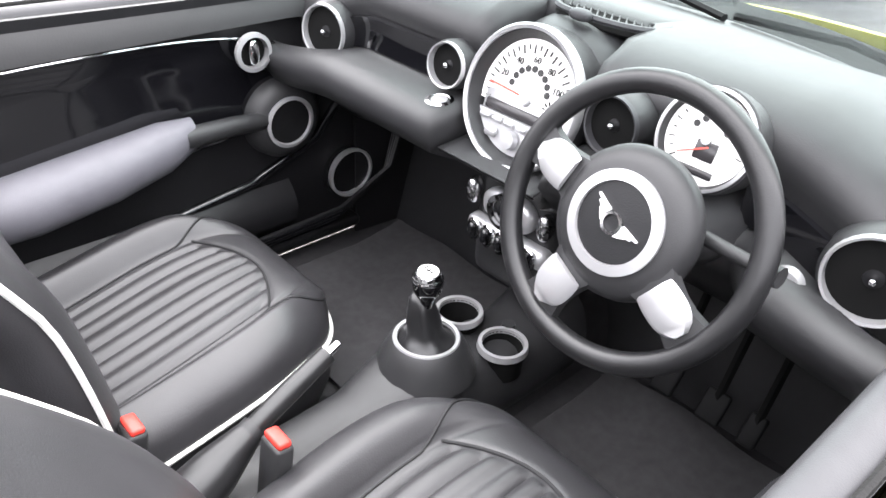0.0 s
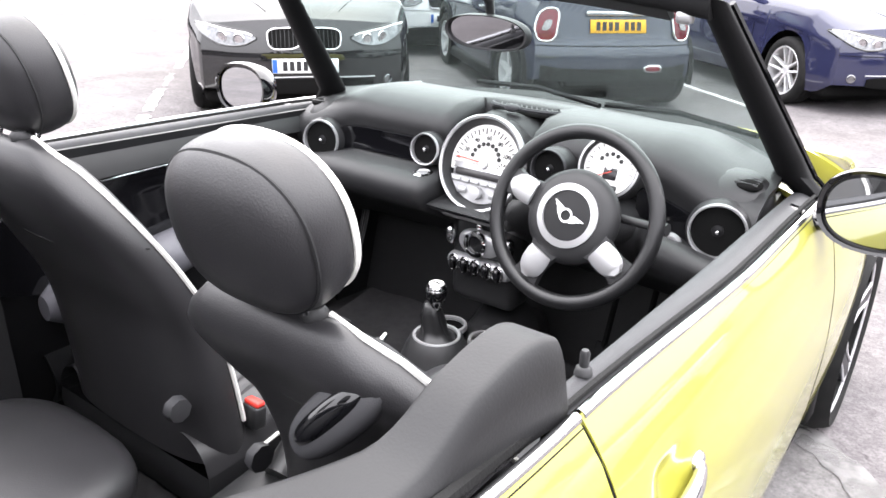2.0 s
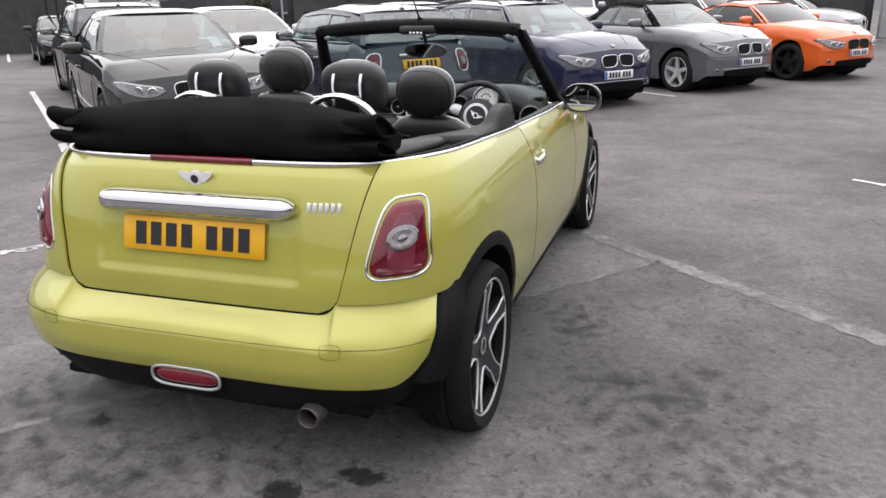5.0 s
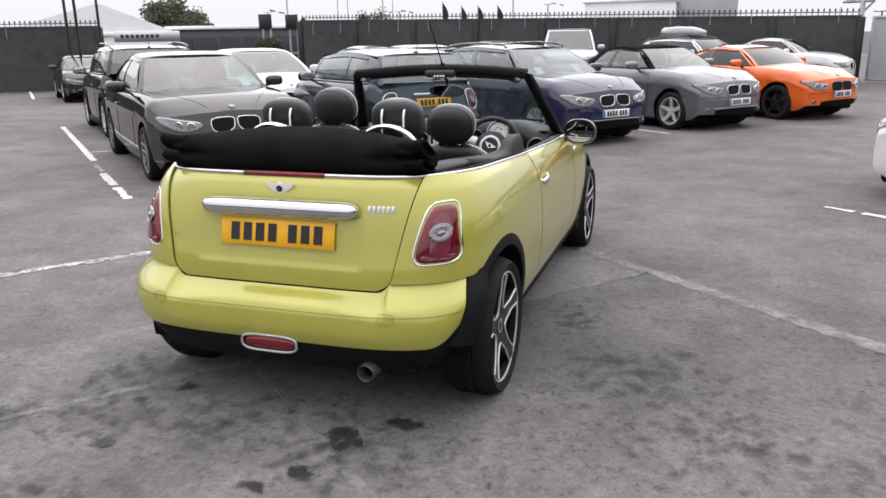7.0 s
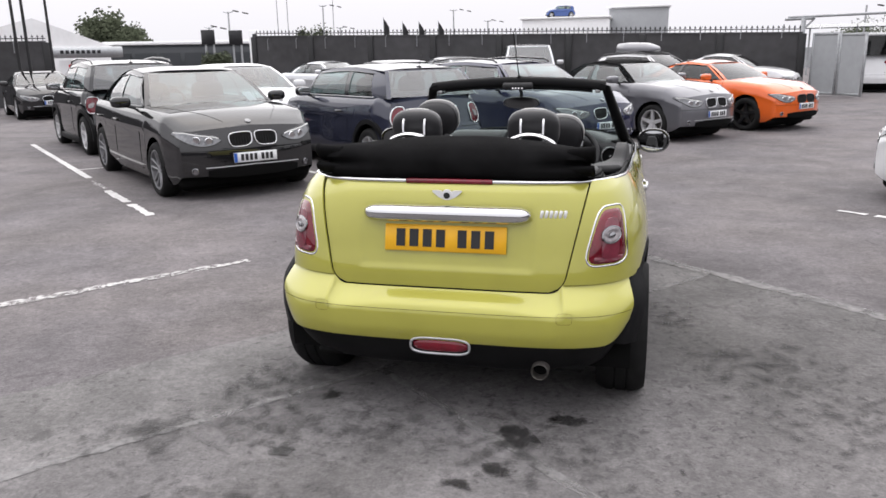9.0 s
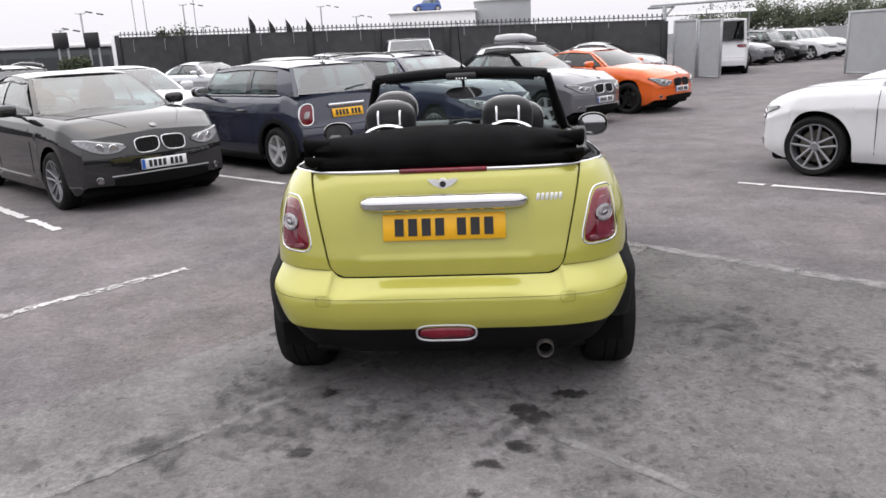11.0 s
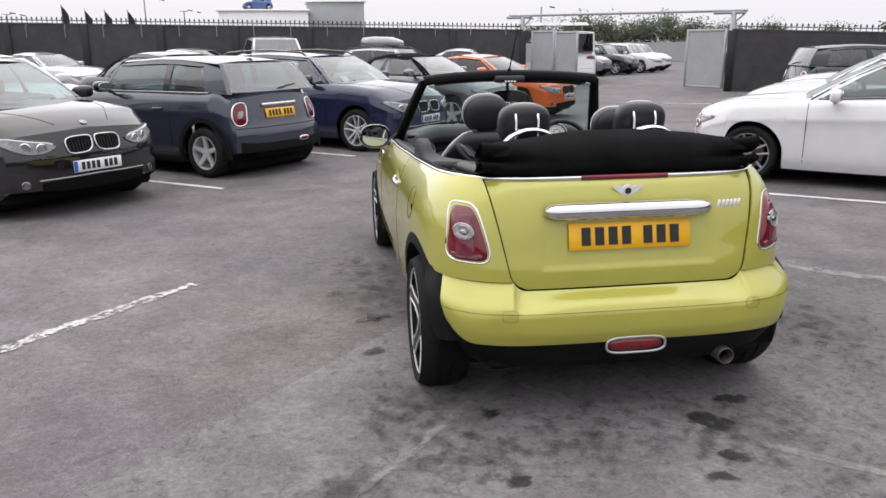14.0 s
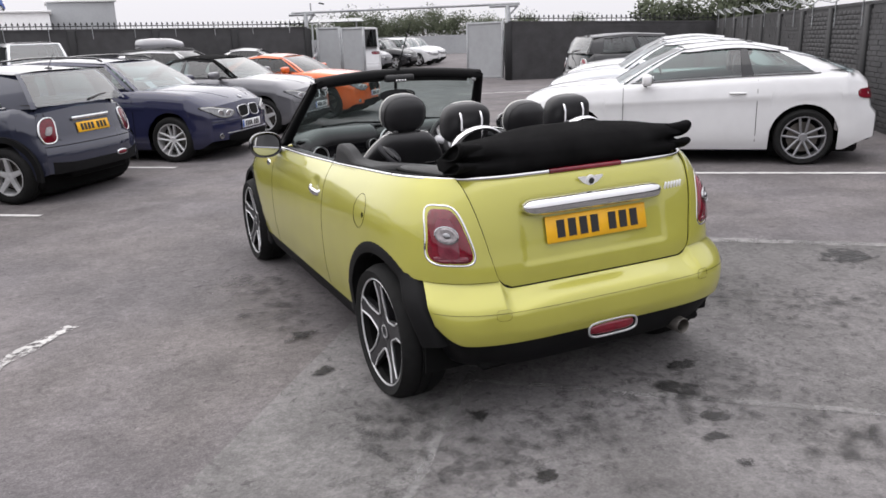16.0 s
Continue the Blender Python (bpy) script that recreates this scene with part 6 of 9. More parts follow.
part("undertray", Geo().box((0, -0.33, 0.262), (1.16, 0.36, 0.04), None, 0.015, 1), DARK, CV)
part("silencer", Geo().box((0.0, -0.36, 0.315), (0.9, 0.22, 0.10), None, 0.05, 3), DARK, CV)

# arch flares and sills
for yw in (0.0, WB):
    for sx in (1, -1):
        g = Geo()
        rings = []
        a0, a1 = (-0.02, 0.95) if yw == 0 else (-0.06, 1.06)
        for k in range(33):
            a = math.pi * lerp(a0, a1, k / 32)
            ro2 = ARC + 0.084
            y1, z1, y2, z2 = yw + ARC * math.cos(a), ZC + ARC * math.sin(a), yw + ro2 * math.cos(a), ZC + ro2 * math.sin(a)
            hug = lambda y: 0.824 * max(0.0, 1 - max(0.0, (0.20 - y) / 0.819) ** 4.6) ** (1 / 4.6)
            xs = lambda y, z: max(side_x(max(y, -0.30), max(0.3, z)), hug(y) * (1 - 0.25 * max(0, 0.42 - z)) - 0.06 * smooth(0.50, 0.66, z)) if yw == 0 and y < 0.1 else side_x(y, max(0.3, z))
            x1 = max(xs(y1, z1), 0.745 if yw == 0 else 0.77)
            x2 = max(xs(y2, z2), 0.70)
            tuck = 0.010 * smooth(0.80, 1.0, k / 32) if yw == 0 else 0.0
            x1, x2 = x1 - tuck, x2 - tuck
            rings.append([(sx * (x1 - 0.11), y1, z1), (sx * (x1 + 0.010), y1, z1), (sx * (x1 + 0.013), lerp(y1, y2, 0.3), lerp(z1, z2, 0.3)), (sx * (x2 + 0.007), lerp(y1, y2, 0.9), lerp(z1, z2, 0.9)), (sx * (x2 - 0.004), y2, z2), (sx * (x2 - 0.05), y2, z2)])
        g.loft(rings)
        part("arch_flare", g, TRIM_BLACK, CV)
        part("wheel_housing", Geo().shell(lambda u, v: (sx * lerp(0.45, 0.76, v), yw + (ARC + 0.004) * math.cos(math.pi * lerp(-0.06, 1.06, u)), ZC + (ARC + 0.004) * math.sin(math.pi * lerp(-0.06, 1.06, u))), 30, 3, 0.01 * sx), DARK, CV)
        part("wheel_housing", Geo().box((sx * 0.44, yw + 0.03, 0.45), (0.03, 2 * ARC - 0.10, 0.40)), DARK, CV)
for sx in (1, -1):
    part("sill", Geo().shell(lambda u, v: (sx * (0.800 - 0.05 * v * v), lerp(0.36, WB - 0.36, u), lerp(0.335, 0.185, v)), 12, 6, -0.02 * sx), TRIM_BLACK, CV)

# wheels
for sx in (1, -1):
    add_wheel(CV, sx * 0.722, 0.0, 0.289, sx, 0.305, 0.246, 0.205, "star", ALLOY)
    add_wheel(CV, sx * 0.722, WB, 0.289, sx, 0.305, 0.246, 0.205, "star", ALLOY)

# chrome belt line, high brake lamp
for sx in (1, -1):
    for y0, y1 in ((1.86, 0.756), (0.748, 0.02), (0.012, -0.20)):
        pts = []
        for k in range(25):
            y = lerp(y0, y1, k / 24)
            pts.append(V((sx * (side_x(y, belt(y)) + 0.006), y, belt(y) + 0.003)))
        if y1 < -0.1:
            for k in range(1, 13):
                yg = lerp(-0.20, -0.40, k / 12)
                x = lerp(side_x(-0.20, belt(-0.2)), lid_x(1.0), k / 12)
                pts.append(V((sx * x, rear_y(x, 1.0) - 0.001, belt(yg) + 0.003)))
        part("chrome_strip", Geo().tube(pts, 0.0075, 8), CHROME, CV, "polished chrome belt strip")
        part("belt_rubber", Geo().tube([p + V((sx * 0.0055 if p.y > -0.3 else 0, 0 if p.y > -0.3 else -0.0045, -0.0105)) for p in pts], 0.0058, 6), RUBBER, CV)
    pts = [V((sx * x, rear_y(x, 1.0) - 0.001, 1.003)) for x in [lerp(0.185, lid_x(1.0), k / 14) for k in range(15)]]
    part("chrome_strip", Geo().tube(pts, 0.0095, 8), CHROME, CV, "polished chrome belt strip")
part("brake_lamp", Geo().tube([V((x, rear_y(x, 1.0) - 0.001, 1.003)) for x in [lerp(-0.183, 0.183, k / 16) for k in range(17)]], 0.0115, 8), LAMP_RED, CV, "dark red high brake lamp")


# tail lamps, on the corner of the skin
def lamp_outline(grow=0.0, n=80):
    """A rounded trapezium in x and z round the lamp."""
    cx, cz = 0.644, 0.796
    out = []
    for k in range(n):
        a = 2 * math.pi * k / n
        c, s = math.cos(a), math.sin(a)
        x = math.copysign(abs(c) ** (2 / 4.4), c)
        z = math.copysign(abs(s) ** (2 / 4.4), s)
        wid = lerp(0.080, 0.039, (z + 1) / 2)
        out.append((cx + 0.011 * (z + 1) / 2 + x * (wid + grow), cz + z * (0.108 + grow)))
    return out


def on_skin(x, z, off=0.0):
    w = W(-0.2, z)
    x2 = min(x, w * 0.985)
    y = rear_y(x2, z)
    e = 0.004
    n = V((-(rear_y(x2 + e, z) - rear_y(x2 - e, z)) / (2 * e), 1, 0)).normalized() * -1
    if n.y > 0:
        n = -n
    p = V((x2, y, z)) + n * off
    return p


for sx in (1, -1):
    ol = lamp_outline()
    fl = lambda p: V((p.x * sx, p.y, p.z))
    g = Geo()
    rings = []
    cxz = (0.650, 0.796)
    for f, off in ((1.0, 0.001), (0.98, 0.010), (0.85, 0.016), (0.6, 0.021), (0.35, 0.023), (0.05, 0.024)):
        rings.append([fl(on_skin(lerp(cxz[0], x, f), lerp(cxz[1], z, f), off)) for x, z in ol])
    g.loft(rings)
    tl = part("tail_light", g, LAMP_RED, CV, "red tail lamp with a pale round centre")
    part("chrome_surround", Geo().tube([fl(on_skin(x, z, 0.006)) for x, z in lamp_outline(0.006)], 0.0062, 12, True), CHROME, tl)
    part("lamp_seal", Geo().tube([fl(on_skin(x, z, 0.002)) for x, z in lamp_outline(0.018)], 0.004, 6, True), DARK, tl)
    rc = (0.650, 0.806)
    col = [(0.6515 + 0.030 * math.copysign(abs(math.cos(a)) ** 0.5, math.cos(a)) * (1 - 0.22 * math.sin(a)), 0.790 + 0.080 * math.copysign(abs(math.sin(a)) ** 0.5, math.sin(a))) for a in [2 * math.pi * k / 36 for k in range(36)]]
    part("inner_lens", Geo().loft([[fl(on_skin(lerp(rc[0], x, f), lerp(0.790, z, f), o)) for x, z in col] for f, o in ((1.0, 0.016), (0.98, 0.0235), (0.6, 0.026), (0.05, 0.0265))]), LAMP_PINK, tl, "pale pink ribbed inner lens")
    disc = lambda r2, o: [fl(on_skin(rc[0] + r2 * math.cos(a), rc[1] + r2 * math.sin(a), o)) for a in [2 * math.pi * k / 28 for k in range(28)]]
    part("lens_ring", Geo().loft([disc(0.0345, 0.022), disc(0.0345, 0.030), disc(0.0315, 0.031), disc(0.030, 0.026)], caps=False), MIRROR_DIM, tl)
    part("reverse_lens", Geo().loft([disc(0.0315, 0.024), disc(0.0315, 0.029), disc(0.022, 0.0315), disc(0.019, 0.029), disc(0.002, 0.029)]), LAMP_CLEAR, tl, "clear round reversing lens")
    part("bulb", Geo().loft([disc(0.011, 0.027), disc(0.0105, 0.034), disc(0.005, 0.036), disc(0.001, 0.036)]), MIRROR_DIM, tl)
    g = Geo().loft([[fl(on_skin(0.647 + x * s2, 0.712 + z * s2, o)) for x, z in [(0.052 * math.copysign(abs(math.cos(a)) ** 0.5, math.cos(a)), 0.010 * math.copysign(abs(math.sin(a)) ** 0.5, math.sin(a))) for a in [2 * math.pi * k / 24 for k in range(24)]]] for s2, o in ((1.0, 0.014), (1.0, 0.020), (0.9, 0.023), (0.05, 0.0235))])
    part("lower_lens", g, LAMP_PINK, tl, "pale pink lower lens")

# lid furniture
def handle_ring(x, e):
    y0, z0 = rear_y(x, 0.879), 0.881
    return [(x, y0 + dy * e, z0 + dz * e) for dy, dz in ((0.004, -0.020), (-0.024, -0.033), (-0.040, -0.030), (-0.048, -0.018), (-0.050, 0.0), (-0.047, 0.014), (-0.038, 0.026), (-0.020, 0.033), (0.004, 0.034))]


part("boot_handle", Geo().loft([handle_ring(lerp(-0.350, 0.350, k / 48), max(0.18, 1 - abs(k / 24 - 1) ** 16) ** 0.5) for k in range(49)]), CHROME, CV, "broad polished chrome boot handle")
pm = Matrix.Translation((0, -0.486, 0.781)) @ Matrix.Rotation(radians(-13), 4, "X")
plate(lid, pm, 0.512, 0.110, PLATE_YELLOW, False)
bd = part("winged_badge", Geo().lathe([(0.0, 0), (0.024, 0), (0.024, 0.010), (0.019, 0.012), (0.0, 0.012)], 24, pose(0, rear_y(0, 0.953), 0.953, 97)), BADGE, lid, "small winged metal badge", sharp=30)
part("badge_disc", Geo().lathe([(0.0, 0), (0.0135, 0), (0.0135, 0.0135), (0.0, 0.0135)], 20, pose(0, rear_y(0, 0.953), 0.953, 97)), DIAL_INK, bd, sharp=30)
for sx in (1, -1):
    part("badge_wing", Geo().loft([[(sx * x, rear_y(x, 0.953) - 0.002, z1), (sx * x, rear_y(x, 0.953) - 0.008, z1), (sx * x, rear_y(x, 0.953) - 0.008, z0), (sx * x, rear_y(x, 0.953) - 0.002, z0)] for x, z1, z0 in ((0.022, 0.970, 0.938), (0.035, 0.972, 0.944), (0.052, 0.972, 0.957), (0.062, 0.971, 0.967))]), BADGE, bd)
for k in range(6):
    x = 0.392 + k * 0.0185
    z = 0.886
    part("script_bar", Geo().box((0, 0, 0), (0.0135, 0.006, 0.034), Matrix.Translation((x, rear_y(x, z) - 0.002, z)) @ Matrix.Rotation(radians(12), 4, "Y"), 0.003, 1), BADGE, lid, "silver script badge bar")

# windscreen frame, glass, mirrors, wipers, aerial
def ws_pt(u, v):
    """The windscreen: u across from -1 to 1, v from cowl to header."""
    xb, xt = 0.672, 0.545
    x = lerp(xb, xt, v) * u
    y = lerp(1.885 + 0.26 * (1 - abs(u) ** 2.2), 1.555 + 0.07 * (1 - u * u), v)
    z = lerp(0.935 + 0.018 * (1 - u * u), 1.300 + 0.028 * (1 - u * u), v)
    return V((x, y, z))


glass = part("windscreen", Geo().shell(lambda u, v: ws_pt(2 * u - 1, v), 25, 12, 0.004), GLASS, CV, "clear curved windscreen")
glass.visible_shadow = False
for sx in (1, -1):
    P = [ws_pt(sx * 1.0, v) for v in [k / 10 for k in range(11)]]
    P = [V((sx * 0.722, 1.905, 0.885))] + P + [ws_pt(sx * 0.97, 1.02)]
    g = Geo()
    rings = []
    for i, p in enumerate(P):
        t = i / (len(P) - 1)
        dx, dy = lerp(0.040, 0.026, t), lerp(0.055, 0.032, t)
        rings.append([(p.x + sx * (dx * c + 0.012), p.y - 0.012 + dy * s, p.z - 0.25 * dy * s) for c, s in [(math.cos(a), math.sin(a)) for a in [2 * math.pi * k / 12 for k in range(12)]]])
    g.loft(rings)
    pl = part("windscreen_pillar", g, TRIM_BLACK, CV, "black windscreen pillar")
    part("pillar_chrome", Geo().tube([V((p.x + sx * 0.050 * lerp(1, 0.7, i / len(P)), p.y + 0.012, p.z)) for i, p in enumerate(P[:-1])], 0.006, 6), GLOSS_BLACK, pl)
g = Geo()
rings = []
for k in range(31):
    u = lerp(-1.03, 1.03, k / 30)
    p = ws_pt(u, 1.0)
    rings.append([(p.x, p.y + 0.030 * c - 0.012, p.z + 0.030 * s + 0.004 + 0.006 * c) for c, s in [(math.copysign(abs(math.cos(a)) ** 0.7, math.cos(a)), math.copysign(abs(math.sin(a)) ** 0.7, math.sin(a))) for a in [2 * math.pi * j / 14 for j in range(14)]]])
g.loft(rings)
hd = part("windscreen_header", g, TRIM_BLACK, CV, "black windscreen header rail")
for sx in (1, -1):
    p = ws_pt(sx * 0.93, 0.95)
    part("roof_latch", Geo().box((p.x, p.y - 0.045, p.z - 0.012), (0.034, 0.02, 0.026), None, 0.008, 2), SATIN, hd, "pale roof latch")
    part("sun_visor", Geo().shell(lambda u, v: ws_pt(sx * lerp(0.16, 0.86, u), 0.985 - 0.10 * v) + V((0, -0.035 - 0.01 * v, 0.004)), 8, 4, 0.012), PLASTIC, hd)
part("header_panel", Geo().box((0, 1.585, 1.305), (0.20, 0.06, 0.045), None, 0.015, 2), PLASTIC, hd)
for k in range(4):
    part("toggle", Geo().blob((-0.03 + 0.02 * k, 1.553, 1.288), (0.007, 0.008, 0.010)), CHROME, hd)
def oval_disc(m, rx, rz, th):
    """A flat oval plate in the plane of x and z, facing -y."""
    ring = lambda f, y: [m @ V((rx * f * math.copysign(abs(math.cos(a)) ** 0.85, math.cos(a)), y, rz * f * math.copysign(abs(math.sin(a)) ** 0.85, math.sin(a)))) for a in [2 * math.pi * k / 44 for k in range(44)]]
    return Geo().loft([ring(1.0, th), ring(1.0, 0.0)])


def mirror_shell(m, rx, rz, depth, rim):
    """A bowl behind an oval glass, with a raised rim round it."""
    ring = lambda f, y: [m @ V((rx * f * math.copysign(abs(math.cos(a)) ** 0.85, math.cos(a)), y, rz * f * math.copysign(abs(math.sin(a)) ** 0.85, math.sin(a)))) for a in [2 * math.pi * k / 44 for k in range(44)]]
    return Geo().loft([ring(1 - rim, 0.008), ring(1 - rim * 0.9, -0.006), ring(1.0 - rim * 0.3, -0.009), ring(1.0, 0.0), ring(1.0, depth * 0.25), ring(0.90, depth * 0.6), ring(0.66, depth * 0.88), ring(0.3, depth), ring(0.02, depth * 1.01)])


IM = Matrix.Translation((0.012, 1.658, 1.193)) @ Matrix.Rotation(radians(-6), 4, "Z") @ Matrix.Rotation(radians(4), 4, "X")
im = part("interior_mirror", mirror_shell(IM, 0.124, 0.040, 0.035, 0.10), PLASTIC, CV, "oval rear-view mirror in a black shell")
part("mirror_glass", oval_disc(IM, 0.114, 0.036, 0.004), MIRROR_DIM, im, sharp=25)
part("mirror_stem", Geo().tube([(0.012, 1.68, 1.20), (0.01, 1.67, 1.26), (0.0, 1.63, 1.30)], 0.011, 8), PLASTIC, im)
part("cowl", Geo().shell(lambda u, v: ws_pt(lerp(-1, 1, u), 0.0) + V((0, lerp(-0.02, 0.20, v), lerp(0.0, -0.012, v))), 25, 5, 0.02), TRIM_BLACK, CV)
for x0, x1, y0 in ((-0.35, 0.12, 2.13), (0.12, 0.56, 2.07)):
    part("wiper", Geo().tube([(x0, y0 + 0.05, 0.972), (lerp(x0, x1, 0.5), y0 + 0.025, 0.985), (x1, y0 - 0.05, 0.975)], 0.008, 6), TRIM_BLACK, CV)
for sx in (1, -1):
    dm = Matrix.Translation((sx * 0.868, 1.660, 0.950)) @ Matrix.Rotation(radians(-sx * 6), 4, "Z") @ Matrix.Rotation(radians(-5 if sx > 0 else -3), 4, "X")
    mr2 = part("door_mirror", mirror_shell(dm, 0.100, 0.078, 0.095, 0.12), GLOSS_BLACK, CV, "black oval door mirror")
    part("mirror_glass", oval_disc(dm, 0.083, 0.062, 0.004), MIRROR, mr2, sharp=25)
    part("mirror_foot", Geo().loft([[(sx * x, y + 0.03 * math.cos(a), z + 0.018 * math.sin(a)) for a in [2 * math.pi * k / 10 for k in range(10)]] for x, y, z in ((0.715, 1.72, 0.90), (0.76, 1.71, 0.895), (0.83, 1.695, 0.915))]), GLOSS_BLACK, mr2)

aer = part("aerial_base", Geo().lathe([(0.022, 0.0), (0.020, 0.010), (0.010, 0.022), (0.006, 0.030), (0, 0.030)], 18, pose(0.004, 1.612, 1.348, 35)), TRIM_BLACK, CV, "short black roof aerial")
part("aerial_mast", Geo().tube([(0.004, 1.600, 1.368), (0.0, 1.365, 1.640)], [0.0042, 0.0024], 8), TRIM_BLACK, aer)


# ---- cabin shell ----
part("floor_carpet", Geo().box((0, 1.0, 0.225), (1.36, 2.1, 0.03), None, 0.01, 1), CARPET, CV, "black fitted carpet")
part("firewall", Geo().shell(lambda u, v: (lerp(-0.68, 0.68, u), lerp(1.95, 2.10, v), lerp(0.23, 0.85, v)), 6, 6, 0.02), PLASTIC, CV)
part("tunnel", Geo().shell(lambda u, v: (lerp(-1, 1, u) * lerp(0.10, 0.085, v) + 0.02, lerp(0.55, 2.0, v), 0.24 + 0.125 * (1 - abs(2 * u - 1) ** 3)), 15, 10, 0.01), CARPET, CV)


def inner_door(sx):
    """Door lining with its ledge, gloss panel, armrest, pull and loudspeakers."""
    d = DOORS[sx]

    def x_in(y, z):
        return 0.672 + 0.02 * smooth(0.5, 0.25, z)
    part("door_lining", Geo().shell(lambda u, v: (sx * x_in(lerp(0.76, 1.86, u), lerp(0.26, belt(lerp(0.76, 1.86, u)) - 0.005, v)), lerp(0.76, 1.86, u), lerp(0.26, belt(lerp(0.76, 1.86, u)) - 0.005, v)), 20, 18, 0.012 * sx), DOOR_BLACK, d, "black moulded door lining")

    def ledge(u, v):
        y = lerp(0.756, 1.88, u)
        xo, xi = side_x(y, belt(y)) - 0.008, 0.682
        return (sx * lerp(xi, xo, v), y, belt(y) - 0.004 + 0.009 * math.sin(math.pi * min(1, v * 1.05)) - (0.03 * (1 - v / 0.22) ** 2 if v < 0.22 else 0))
    part("door_ledge", Geo().shell(ledge, 24, 14, -0.02 * sx), PLASTIC_GREY, d, "charcoal padded door ledge")
    part("window_seal", Geo().tube([(sx * (side_x(y, belt(y)) - 0.012), y, belt(y) + 0.0035) for y in [lerp(0.757, 1.85, k / 20) for k in range(21)]], 0.0045, 6), RUBBER, d)
    part("lock_pin", Geo().lathe([(0.011, 0), (0.009, 0.008), (0.0055, 0.010), (0.006, 0.026), (0.004, 0.030), (0, 0.030)], 12, pose(sx * 0.700, 0.832, belt(0.832) + 0.006)), PLASTIC, d)
    if sx < 0:
        part("door_shoulder", Geo().shell(lambda u, v: (sx * (0.684 - 0.036 * v - 0.006 * math.sin(math.pi * v)), lerp(0.756, 1.86, u), lerp(belt(lerp(0.756, 1.86, u)) - 0.010, 0.850 - 0.06 * max(0, u - 0.8), v)), 16, 8, 0.01), LINING, d, "black padded door shoulder")
    # gloss panel; the highlight on its upper edge is modelled as a chrome tube
    def oval(a, k=1.0, y0=1.20, z0=0.72, ry=0.47, rz=0.125):
        return y0 + ry * k * math.copysign(abs(math.cos(a)) ** 0.75, math.cos(a)), z0 + rz * k * math.copysign(abs(math.sin(a)) ** 0.75, math.sin(a))
    rings = [[(sx * (x_in(*oval(a, f)) - o), *oval(a, f)) for a in [2 * math.pi * k / 48 for k in range(48)]] for f, o in ((1.0, 0.0), (1.0, 0.022), (0.96, 0.020), (0.5, 0.014), (0.03, 0.013))]
    part("gloss_panel", Geo().loft(rings), GLOSS_BLACK, d, "piano-black oval door panel")
    part("chrome_line", Geo().tube([(sx * (x_in(*oval(a)) - 0.023), *oval(a)) for a in [math.pi * lerp(0.08, 0.98, k / 30) for k in range(31)]], 0.0024, 6), CHROME, d)
    # swept rib round the front of the panel
    part("swept_rib", Geo().tube([(sx * 0.650, y, z) for y, z in ((1.86, 0.80), (1.80, 0.66), (1.70, 0.55), (1.52, 0.48), (1.25, 0.445), (0.95, 0.44))], 0.012, 8), GLOSS_BLACK, d)
    part("door_pocket", Geo().shell(lambda u, v: (sx * (0.655 - 0.035 * math.sin(math.pi * v)), lerp(0.85, 1.62, u), lerp(0.34, 0.46, v)), 14, 8, 0.01 * sx), DOOR_BLACK, d)
    part("armrest", Geo().loft([[(sx * (0.640 - w2 * math.cos(a) * 0.5 - 0.012), y, z + h2 * math.sin(a)) for a in [2 * math.pi * k / 18 for k in range(18)]] for y, z, w2, h2 in ((0.86, 0.590, 0.05, 0.03), (0.90, 0.592, 0.11, 0.055), (1.05, 0.600, 0.13, 0.062), (1.20, 0.618, 0.125, 0.060), (1.32, 0.640, 0.10, 0.052), (1.385, 0.655, 0.05, 0.035))]), GREY_FABRIC, d, "grey padded armrest")
    part("grab_bar", Geo().tube([(sx * 0.615, 1.36, 0.652), (sx * 0.616, 1.47, 0.652), (sx * 0.628, 1.56, 0.640)], [0.024, 0.021, 0.020], 14), PLASTIC, d)
    t1 = part("tweeter_pod", Geo().lathe([(0.098, -0.02), (0.092, 0.02), (0.068, 0.037), (0.0, 0.036)], 28, pose(sx * 0.652, 1.612, 0.628, 0, -90 * sx, 0)), PLASTIC, d)
    part("ring", Geo().lathe([(0.058, 0.030), (0.061, 0.044), (0.053, 0.046), (0.050, 0.034)], 32, pose(sx * 0.652, 1.612, 0.628, 0, -90 * sx, 0), closed=True), SATIN, t1)
    part("mesh", Geo().lathe([(0, 0.037), (0.053, 0.037), (0.053, 0.039), (0, 0.040)], 28, pose(sx * 0.652, 1.612, 0.628, 0, -90 * sx, 0)), TRIM_BLACK, t1)
    t2 = part("loudspeaker", Geo().lathe([(0.072, -0.02), (0.070, 0.006), (0.0, 0.006)], 28, pose(sx * 0.655, 1.80, 0.430, 0, -90 * sx, 0)), TRIM_BLACK, d)
    part("ring", Geo().lathe([(0.064, 0.0), (0.066, 0.015), (0.059, 0.016), (0.058, 0.0)], 36, pose(sx * 0.650, 1.80, 0.430, 0, -90 * sx, 0), closed=True), SATIN, t2)
    rel = 0.640 if sx < 0 else 0.672
    pr = part("door_release", Geo().lathe([(0.034, 0.0), (0.042, 0.012), (0.042, 0.022), (0.033, 0.024), (0.031, 0.004), (0.0, 0.004)], 28, pose(sx * rel, 1.540, 0.800, 0, -90 * sx, 0)), SATIN, d, "round silver-rimmed door release")
    part("lever", Geo().blob((sx * (rel - 0.018), 1.54, 0.80), (0.008, 0.012, 0.027)), CHROME, pr)
